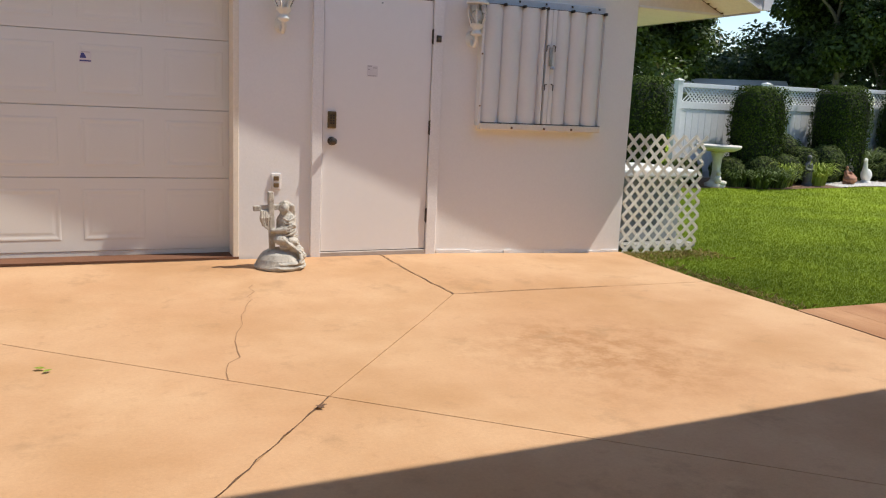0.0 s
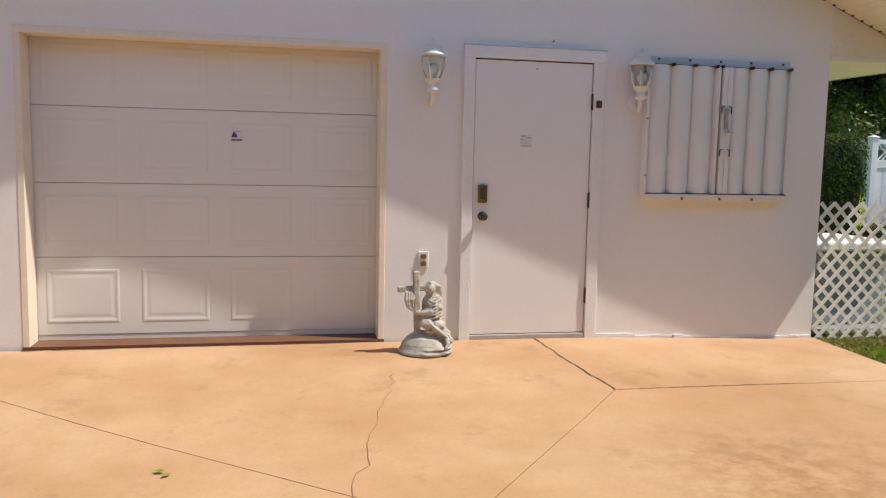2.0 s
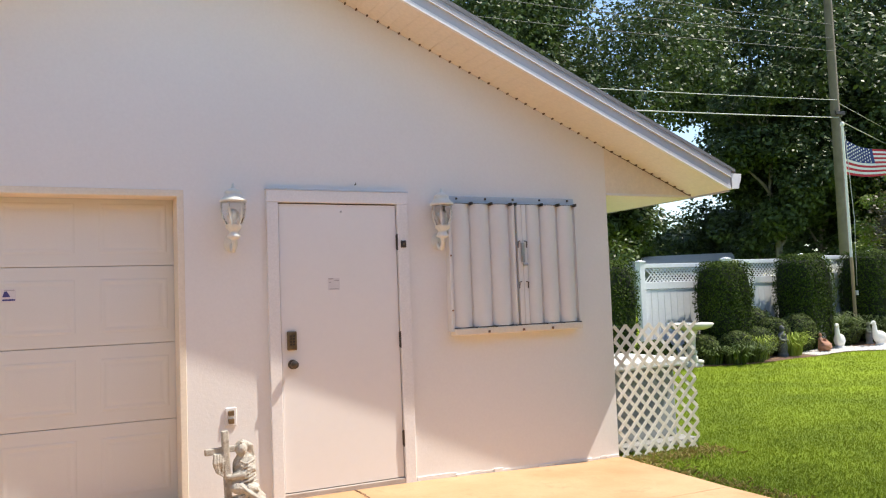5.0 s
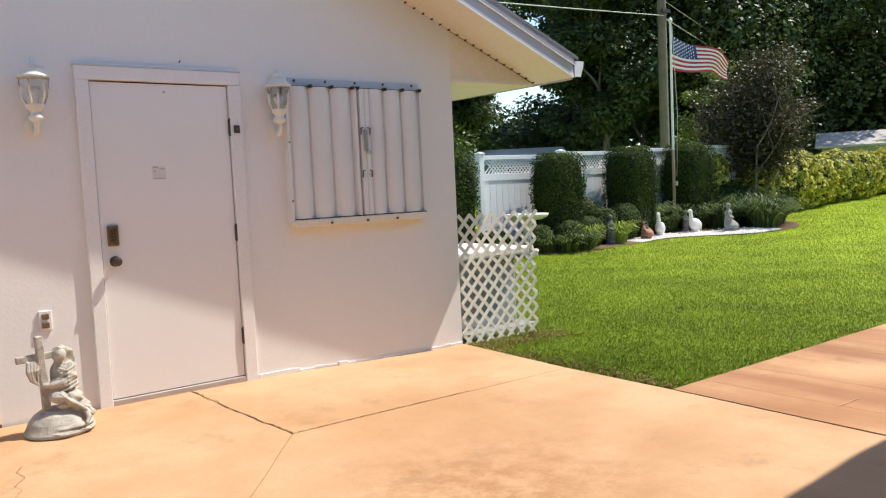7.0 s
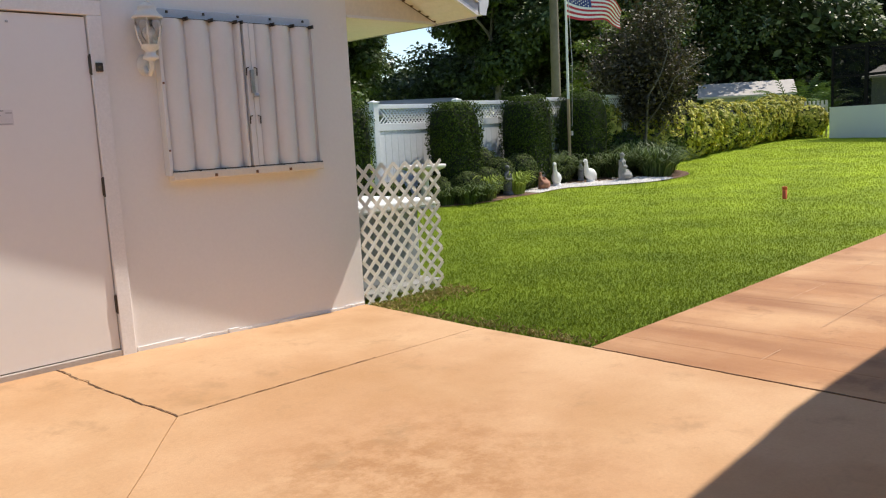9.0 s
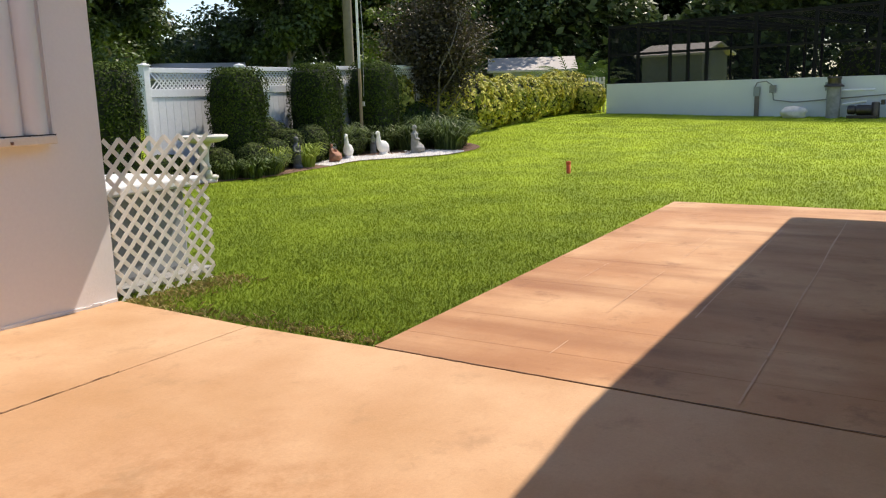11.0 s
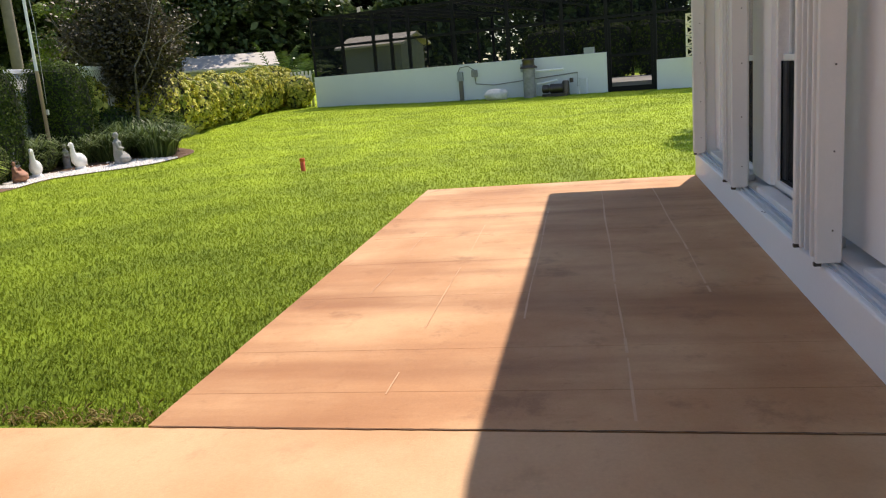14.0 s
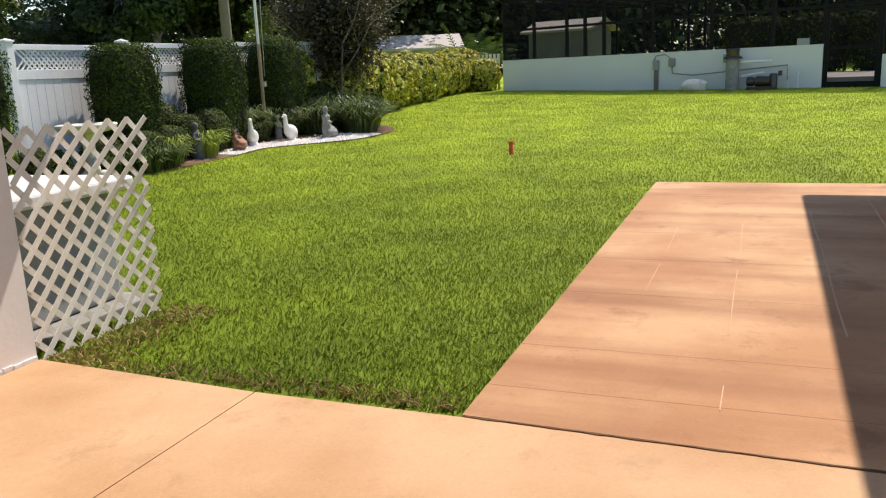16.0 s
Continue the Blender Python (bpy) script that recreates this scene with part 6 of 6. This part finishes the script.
def tree(name, at, height, spread, crown_low, leaves, size, material, label, seed, clumps=90, group=""):
    """A tree with a tapered trunk, limbs, and a crown of many leaves in clumps with gaps between them."""
    rng, nrng = random.Random(seed), np.random.default_rng(seed)
    root = thing(name, at, label, "tree", group)
    bm, tips = bmesh.new(), []
    trunk = [Vector((0, 0, -0.3))]
    for i in range(1, 5):
        trunk.append(Vector((rng.uniform(-0.25, 0.25) * i / 3, rng.uniform(-0.25, 0.25) * i / 3, height * 0.45 * i / 4)))
    r0 = height * 0.016
    tube(trunk, [r0 * 1.35, r0, r0 * 0.9, r0 * 0.8, r0 * 0.7], 10, bm)
    for k in range(5):
        turn = 2 * math.pi * k / 5 + rng.uniform(-0.4, 0.4)
        limb(bm, trunk[2 + k % 3], (math.cos(turn), math.sin(turn), rng.uniform(0.5, 1.3)), min(height, spread * 0.9) * rng.uniform(0.28, 0.4), r0 * 0.5, 1, rng, tips)
    limb(bm, trunk[4], (0.1, 0.0, 1), height * 0.35, r0 * 0.6, 1, rng, tips)
    part("trunk", bm, BARK, root, "grey branching trunk")
    mid = (height + crown_low) / 2
    centres, radii = [], []
    for p in tips:
        if math.hypot(p.x, p.y) < spread * 0.52:
            centres.append(p)
            radii.append(spread * rng.uniform(0.10, 0.17))
    while len(centres) < clumps:
        d = Vector((rng.gauss(0, 1), rng.gauss(0, 1), rng.gauss(0, 1))).normalized() * rng.uniform(0.55, 1.0)
        p = Vector((d.x * spread / 2, d.y * spread / 2, mid + d.z * (height - crown_low) / 2))
        if noise.noise(p * 0.28 + Vector((seed, 0, 0))) > (-0.05 if height > 15.5 else -0.22):
            centres.append(p)
            radii.append(spread * rng.uniform(0.07, 0.14))
    centres, radii = np.array([tuple(c) for c in centres]), np.array(radii)
    pick = nrng.choice(len(centres), leaves, p=radii ** 2 / (radii ** 2).sum())
    d = nrng.normal(0, 1, (leaves, 3))
    d /= np.linalg.norm(d, axis=1)[:, None]
    far = nrng.uniform(0.35, 1.0, leaves) ** 0.6
    places = centres[pick] + d * (radii[pick] * far)[:, None] * np.array((1.15, 1.15, 0.8))
    ways = d * 0.6 + np.array((0, 0, 0.7))
    leaf_mesh("crown", places, ways, nrng.uniform(0.6, 1.3, leaves) * size, material, root, "uneven leafy crown", rng=nrng)
    return root


def on_ground(x, y):
    return (x, y, lawn_z(x, y))


def clipped_shrub(name, x, y, wide, deep, high, leaves, size, material, label, seed, square=4.0, group="", lift=0.0, category="hedge"):
    """A clipped shrub: solid dark core and a close coat of leaves over a rounded block or ball."""
    nrng = np.random.default_rng(seed)
    root = thing(name, on_ground(x, y), label, category, group)
    def shape(d):
        p = 4.5 if square > 6 else 2.6
        flat = (np.abs(d[:, 0]) ** p + np.abs(d[:, 1]) ** p) ** (1 / p)
        return (flat ** square + np.abs(d[:, 2]) ** square) ** (1 / square)
    d = nrng.normal(0, 1, (leaves, 3))
    d[:, 2] = np.abs(d[:, 2]) * np.where(nrng.random(leaves) < 0.4, -1, 1)
    d /= shape(d)[:, None]
    bump = np.array([1 + (0.22 if category == "shrub" and wide > 1.5 else 0.07) * noise.noise(Vector(p) * 2.3 + Vector((seed, 0, 0))) for p in d])
    half = np.array((wide / 2, deep / 2, high / 2))
    foot = (0.86 + 0.14 * np.clip((d[:, 2] + 1) / 0.9, 0, 1))[:, None]
    scale = np.concatenate((np.repeat(foot, 2, 1), np.ones_like(foot)), 1)
    places = d * half * scale * (bump * nrng.uniform(0.92, 1.03, leaves))[:, None] + np.array((0, 0, high / 2 + lift))
    ways = np.stack((d[:, 0], d[:, 1], np.sign(d[:, 2]) * np.abs(d[:, 2]) ** square), 1)
    leaf_mesh("foliage", places, ways + np.array((0, 0, 0.3)), nrng.uniform(0.6, 1.4, leaves) * size, material, root, "close clipped leaves", rng=nrng)
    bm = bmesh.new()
    # solid dark body that fills the shrub behind its leaves
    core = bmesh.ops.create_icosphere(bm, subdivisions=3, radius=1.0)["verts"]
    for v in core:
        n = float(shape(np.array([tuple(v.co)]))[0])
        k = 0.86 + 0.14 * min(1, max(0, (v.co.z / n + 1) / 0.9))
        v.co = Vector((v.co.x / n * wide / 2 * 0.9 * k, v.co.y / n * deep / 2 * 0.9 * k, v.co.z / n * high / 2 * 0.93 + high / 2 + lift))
    part("inner_core", bm, HEDGE_CORE, root, "solid dark inner body")
    return root


def strap_clump(x, y, radius, high, count, material, label, seed, name="strap_leaf_plant"):
    nrng = np.random.default_rng(seed)
    root = thing(name, on_ground(x, y), label, "plant", "strap-leaved plants in the bed")
    turn, r = nrng.uniform(0, 2 * math.pi, count), radius * 0.45 * np.sqrt(nrng.random(count))
    base = np.stack((np.cos(turn) * r, np.sin(turn) * r, np.zeros(count)), 1)
    out = np.stack((np.cos(turn), np.sin(turn), np.zeros(count)), 1) + nrng.normal(0, 0.35, (count, 3)) * np.array((1, 1, 0))
    side = np.stack((-out[:, 1], out[:, 0], np.zeros(count)), 1)
    h = high * nrng.uniform(0.6, 1.15, count)[:, None]
    reach = radius * nrng.uniform(0.1, 0.9 if high > 0.5 else 0.8, count)[:, None]
    up = np.array((0, 0, 1.0))
    w = 0.009
    rows = []
    for k, (fz, fo, fw) in enumerate(((0, 0, 0.8), (0.62, 0.22, 1.0), (0.92, 0.6, 0.85), (0.8, 1.0, 0.1))):
        c = base + up * h * fz + out * reach * fo
        rows += [c - side * w * fw, c + side * w * fw]
    v = np.stack(rows, 1)
    data = bpy.data.meshes.new("foliage")
    faces = []
    quad = np.array(((0, 1, 3, 2), (2, 3, 5, 4), (4, 5, 7, 6)))
    faces = (quad[None] + (np.arange(count) * 8)[:, None, None]).reshape(-1, 4)
    data.from_pydata(v.reshape(-1, 3).tolist(), [], faces.tolist())
    data.materials.append(material)
    ob = new("foliage", data)
    ob.parent = root
    return root


OAKS = "tall trees behind the fence"
for i, (az, far, high, spread, low, count, mat) in enumerate((
        (26.5, 32, 18, 11, 2.2, 34000, DARK_LEAF), (35.5, 36, 20, 13.0, 5.0, 40000, DARK_LEAF), (54.0, 48, 18, 15, 1.5, 34000, DARK_LEAF), (47.5, 52, 22, 13, 9.0, 28000, DARK_LEAF),
        (60.5, 52, 17, 15, 2.0, 28000, OAK_LEAF), (67, 67, 15, 15, 2.0, 26000, OAK_LEAF), (73.5, 64, 13, 13, 1.5, 22000, DARK_LEAF),
        (80, 63, 16, 15, 1.5, 24000, OAK_LEAF), (88, 54, 14, 14, 1.5, 20000, DARK_LEAF), (96, 50, 13, 13, 1.5, 16000, DARK_LEAF),
        (32, 32, 9, 9, 0.3, 16000, DARK_LEAF), (57, 47, 12, 13, 0.3, 20000, DARK_LEAF), (62, 56, 12, 12, 0.3, 16000, DARK_LEAF), (46, 54, 5.6, 9, 0.3, 9000, OAK_LEAF), (72, 64, 9, 11, 0.3, 14000, OAK_LEAF), (35, 50, 8, 11, 0.3, 9000, DARK_LEAF),
        (49.0, 42, 12, 6.4, 0.3, 18000, DARK_LEAF), (51.5, 47, 11, 8, 0.3, 16000, DARK_LEAF), (54.5, 50, 9, 9, 0.3, 14000, DARK_LEAF), (38.2, 37, 11, 4.8, 1.6, 12000, DARK_LEAF), (42.5, 58, 4.6, 7, 0.2, 6000, OAK_LEAF), (38.8, 48, 4.4, 6, 0.2, 6000, SAPLING_LEAF))):
    x, y = 0.8 + far * math.sin(radians(az)), 1.2 + far * math.cos(radians(az))
    tree("oak_tree", on_ground(x, y), high, spread, low, int(count * 1.7), 0.2 * far / 32, mat, "tall dark green oak tree with grey limbs", 20 + i, 150 if high > 15.5 else 90, OAKS)


tree("small_tree", on_ground(21.4, 15.3), 4.1, 1.9, 1.2, 5200, 0.11, SAPLING_LEAF, "young tree with sunlit green leaves behind the fence", 63, clumps=50)
tree("small_tree", on_ground(16.5, 0.0), 6.4, 2.2, 4.3, 3600, 0.12, OAK_LEAF, "small green tree beyond the house corner", 61, clumps=40)


def build_far_woods():
    nrng = np.random.default_rng(77)
    n = 90000
    az = np.radians(nrng.uniform(5, 125, n))
    far = nrng.uniform(66, 84, n)
    near = nrng.random(n) < 0.4
    az = np.where(near, np.radians(nrng.uniform(62, 104, n)), az)
    far = np.where(near, nrng.uniform(52, 60, n), far)
    top = 7.5 + 2.0 * np.sin(az * 23) + 1.2 * np.sin(az * 57 + 1)
    top = np.where(np.abs(np.degrees(az) - 43.5) < 2.6, 3.6 + 0.8 * np.sin(az * 90), top)
    z = top * nrng.random(n) ** 0.8
    places = np.stack((far * np.sin(az), far * np.cos(az), z + 0.9), 1)
    ob = leaf_mesh("far_woods", places, np.tile((0, -0.4, 0.8), (n, 1)), nrng.uniform(0.6, 1.4, n) * 0.55, OAK_LEAF, rng=nrng)
    tagged(ob, "distant dark green woods along the horizon", "woods", kind="stuff")


build_far_woods()
HEDGES = "clipped hedges along the fence"
for i, (x, y, wide, high) in enumerate(((9.34, 12.4, 1.0, 1.90), (12.16, 12.38, 0.90, 1.84), (14.36, 12.38, 0.95, 1.90), (16.45, 12.42, 1.02, 1.92))):
    clipped_shrub("hedge", x, y, wide, wide, high, 13000, 0.045, HEDGE_LEAF, "dark green hedge clipped to an upright block", 40 + i, 7.0, HEDGES)
SMALL = "low clipped shrubs in the bed"
for i, (x, y, w, h) in enumerate(((11.35, 12.2, 0.6, 0.55), (12.0, 12.0, 0.62, 0.58), (12.6, 12.05, 0.66, 0.60), (13.2, 12.2, 0.62, 0.74), (13.75, 12.1, 0.66, 0.78), (13.2, 12.7, 0.8, 0.95), (15.3, 12.3, 0.7, 0.62), (10.35, 12.3, 0.7, 0.5))):
    clipped_shrub("round_shrub", x, y, w, w, h, 2600, 0.045, SHRUB_LEAF, "low round grey-green clipped shrub", 60 + i, 2.3, SMALL, category="shrub")
for i, (x, y, r, h, mat) in enumerate(((11.4, 12.0, 0.42, 0.34, LIRIOPE), (11.75, 11.75, 0.5, 0.36, LIRIOPE), (12.1, 11.72, 0.5, 0.38, LIRIOPE), (12.45, 11.88, 0.42, 0.46, LIME_LEAF), (13.27, 11.85, 0.40, 0.46, LIME_LEAF),
                                       (14.9, 12.4, 0.6, 0.72, LIRIOPE), (15.5, 12.5, 0.7, 0.60, LIRIOPE), (16.3, 12.2, 0.7, 0.58, LIRIOPE), (16.7, 11.7, 0.7, 0.55, LIRIOPE), (17.3, 11.6, 0.8, 0.66, LIRIOPE), (17.9, 11.9, 0.9, 0.70, LIRIOPE),
                                       (16.9, 10.80, 0.70, 0.64, LIRIOPE), (17.6, 11.1, 0.7, 0.58, LIRIOPE), (18.6, 12.5, 1.0, 0.75, LIRIOPE))):
    strap_clump(x, y, r, h, 480 if h > 0.5 else 260, mat, "arching strap-leaved green plant in the bed", 80 + i)


def build_yellow_hedge():
    rng = random.Random(9)
    for i in range(11):
        k = i / 10
        x, y = 20.2 + 12.4 * k, 13.0 + 1.3 * k + rng.uniform(-0.15, 0.15)
        clipped_shrub("variegated_shrub", x, y, 1.9, 1.5, 1.45 + rng.uniform(-0.1, 0.15), 4200, 0.13, YELLOW_LEAF, "bushy shrub with yellow and green leaves", 110 + i, 2.6, "row of yellow-green shrubs", category="shrub")


build_yellow_hedge()
clipped_shrub("variegated_shrub", 31.5, 13.0, 1.3, 1.1, 1.15, 1400, 0.15, YELLOW_LEAF, "bushy shrub with yellow and green leaves", 122, 2.6, "row of yellow-green shrubs", category="shrub")
for i, (x, y, w, h) in enumerate(((18.7, 13.0, 1.3, 1.0), (20.4, 12.7, 1.2, 0.9), (17.6, 13.1, 1.0, 1.0))):
    clipped_shrub("round_shrub", x, y, w, w, h, 2400, 0.08, HEDGE_LEAF, "dark green shrub under the copper tree", 140 + i, 2.3, SMALL, category="shrub")
clipped_shrub("variegated_shrub", 18.4, 13.2, 0.9, 0.9, 1.75, 1100, 0.16, YELLOW_LEAF, "tall shrub with yellow and green leaves", 150, 2.3, category="shrub")
# made-up hedge row, added so the view through the enclosure reads dark
for i in range(4, 9):
    clipped_shrub("hedge", 38.6 - 0.9 * i * 0.55, 12.5 - 2.2 * i, 1.3, 2.4, 2.2, 1600, 0.16, HEDGE_LEAF, "dark hedge added to darken the view through the enclosure", 160 + i, 5.0, "hedge behind the enclosure")


def build_copper_tree():
    rng, nrng = random.Random(31), np.random.default_rng(31)
    root = thing("copper_tree", on_ground(19.6, 12.9), "small multi-stemmed tree with dark copper leaves", "tree")
    bm, tips = bmesh.new(), []
    for k in range(8):
        turn = 2 * math.pi * k / 8
        limb(bm, (0.15 * math.cos(turn), 0.15 * math.sin(turn), -0.1), (math.cos(turn) * 0.16, math.sin(turn) * 0.16, 1), rng.uniform(1.5, 2.1), 0.05, 1, rng, tips)
    part("trunk", bm, BARK, root, "thin grey branching stems")
    t = np.array([tuple(p) for p in tips])
    n = 23000
    t[:, :2] *= 0.72
    places = t[nrng.integers(0, len(t), n)] + nrng.normal(0, 0.2, (n, 3))
    extra = nrng.normal(0, 1, (9500, 3)) * np.array((0.52, 0.52, 0.85)) + np.array((0, 0, 2.2))
    places = np.concatenate((places, extra))
    places = places[(places[:, 2] > 0.7) & (places[:, 2] < 4.5)]
    leaf_mesh("crown", places, np.tile((0, 0, 0.6), (len(places), 1)), nrng.uniform(0.6, 1.3, len(places)) * 0.098, COPPER_LEAF, root, "dark copper leaves", rng=nrng)


build_copper_tree()


def build_lawn():
    nrng = np.random.default_rng(5)

    def keep(x, y):
        paved = ((x < 4.96) & (y < 6.6)) | ((x < PATIO_X + 0.02) & (y < PATIO_Y + 0.02 + 0.004 * (x - 5))) | ((x < 5.0) & (y > 6.5))
        ease = lambda a, b: np.clip((x - a) / (b - a), 0, 1) ** 2 * (3 - 2 * np.clip((x - a) / (b - a), 0, 1))
        bed = (y > 11.43 + 0.35 * (1 - ease(10.9, 12.2)) - 1.25 * ease(14.3, 15.9) + 2.2 * ease(17.0, 20.2) + 0.03 * np.sin(4.1 * x)) & (x < 20.5) & (x > 10.0)
        return ~(paved | bed)

    n = 700000
    far = 2.0 + 31.0 * nrng.random(n) ** 1.45
    az = np.radians(nrng.uniform(18, 118, n))
    x, y = 2.2 + far * np.sin(az), 3.2 + far * np.cos(az)
    ok = keep(x, y) & (x > 4.9)
    x, y, far = x[ok], y[ok], far[ok]
    rise = np.clip((y - 7.0) / 4.0, 0, 1)
    z = 0.024 * np.clip(x - 11.5, 0, 40) - 0.032 + 0.05 * rise ** 2 * (3 - 2 * rise)
    roots, h = np.stack((x, y, z), 1), nrng.uniform(0.55, 1.25, len(x)) * (0.025 + 0.0003 * far)
    w = nrng.uniform(0.7, 1.3, len(x)) * (0.0024 + 0.00055 * far)
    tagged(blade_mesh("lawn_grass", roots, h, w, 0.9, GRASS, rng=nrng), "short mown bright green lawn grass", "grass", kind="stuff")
    # dry, thin grass beside the concrete
    n = 1900
    k = nrng.random(n)
    side = np.abs(nrng.normal(0, 0.09, n))
    first = nrng.random(n) < 0.45
    x = np.where(first, 5.0 + 1.0 * k, 4.93 + side)
    y = np.where(first, 6.42 - 0.05 * k + nrng.normal(0, 0.12, n), 4.35 + 2.1 * k)
    keepers = (x > 4.97) & (y > PATIO_Y + 0.03)
    roots = np.stack((x, y, np.full(n, -0.03)), 1)[keepers]
    m = len(roots)
    tagged(blade_mesh("dry_grass", roots, nrng.uniform(0.02, 0.05, m), nrng.uniform(0.004, 0.008, m), 1.3, DRY_GRASS, rng=nrng), "dry brown grass along the concrete", "grass", kind="stuff")


build_lawn()


def build_palm(x, y, high, count, seed):
    nrng, rng = np.random.default_rng(seed), random.Random(seed)
    palm = thing("palm_shrub", on_ground(x, y), "clumping green palm with arching fronds", "palm", "green palms beyond the hedge")
    for k in range(count):
        a, lean, long = 2 * math.pi * k / count + rng.uniform(-0.3, 0.3), rng.uniform(0.35, 1.1), high * rng.uniform(0.7, 1.05)
        out = Vector((math.cos(a), math.sin(a), 0))
        pts = [out * (0.1 + long * lean * 0.75 * u ** 1.4) + Vector((0, 0, long * (u - 0.55 * lean * u ** 2.6))) for u in [i / 10 for i in range(11)]]
        bm = tube(pts, [0.03 * (1 - 0.8 * i / 10) for i in range(11)], 5)
        side = Vector((-out.y, out.x, 0))
        for i in range(3, 11):
            for h in (0.0, 0.5):
                p = pts[i - 1].lerp(pts[i], h)
                d = (pts[i] - pts[i - 1]).normalized()
                for s in (-1, 1):
                    length = 0.45 * (1.1 - abs(i - 6) / 8)
                    tip = p + (side * s * 0.85 + d * 0.5 - Vector((0, 0, 0.25))) * length
                    m = p.lerp(tip, 0.5) + Vector((0, 0, 0.04))
                    w = d * 0.025
                    bm.faces.new([bm.verts.new(q) for q in (p - w, m - w, tip, m + w, p + w)])
        part("frond", bm, PALM_LEAF, palm)


build_palm(37.5, 15.9, 3.4, 20, 3)
build_palm(38.2, 15.1, 2.6, 14, 4)
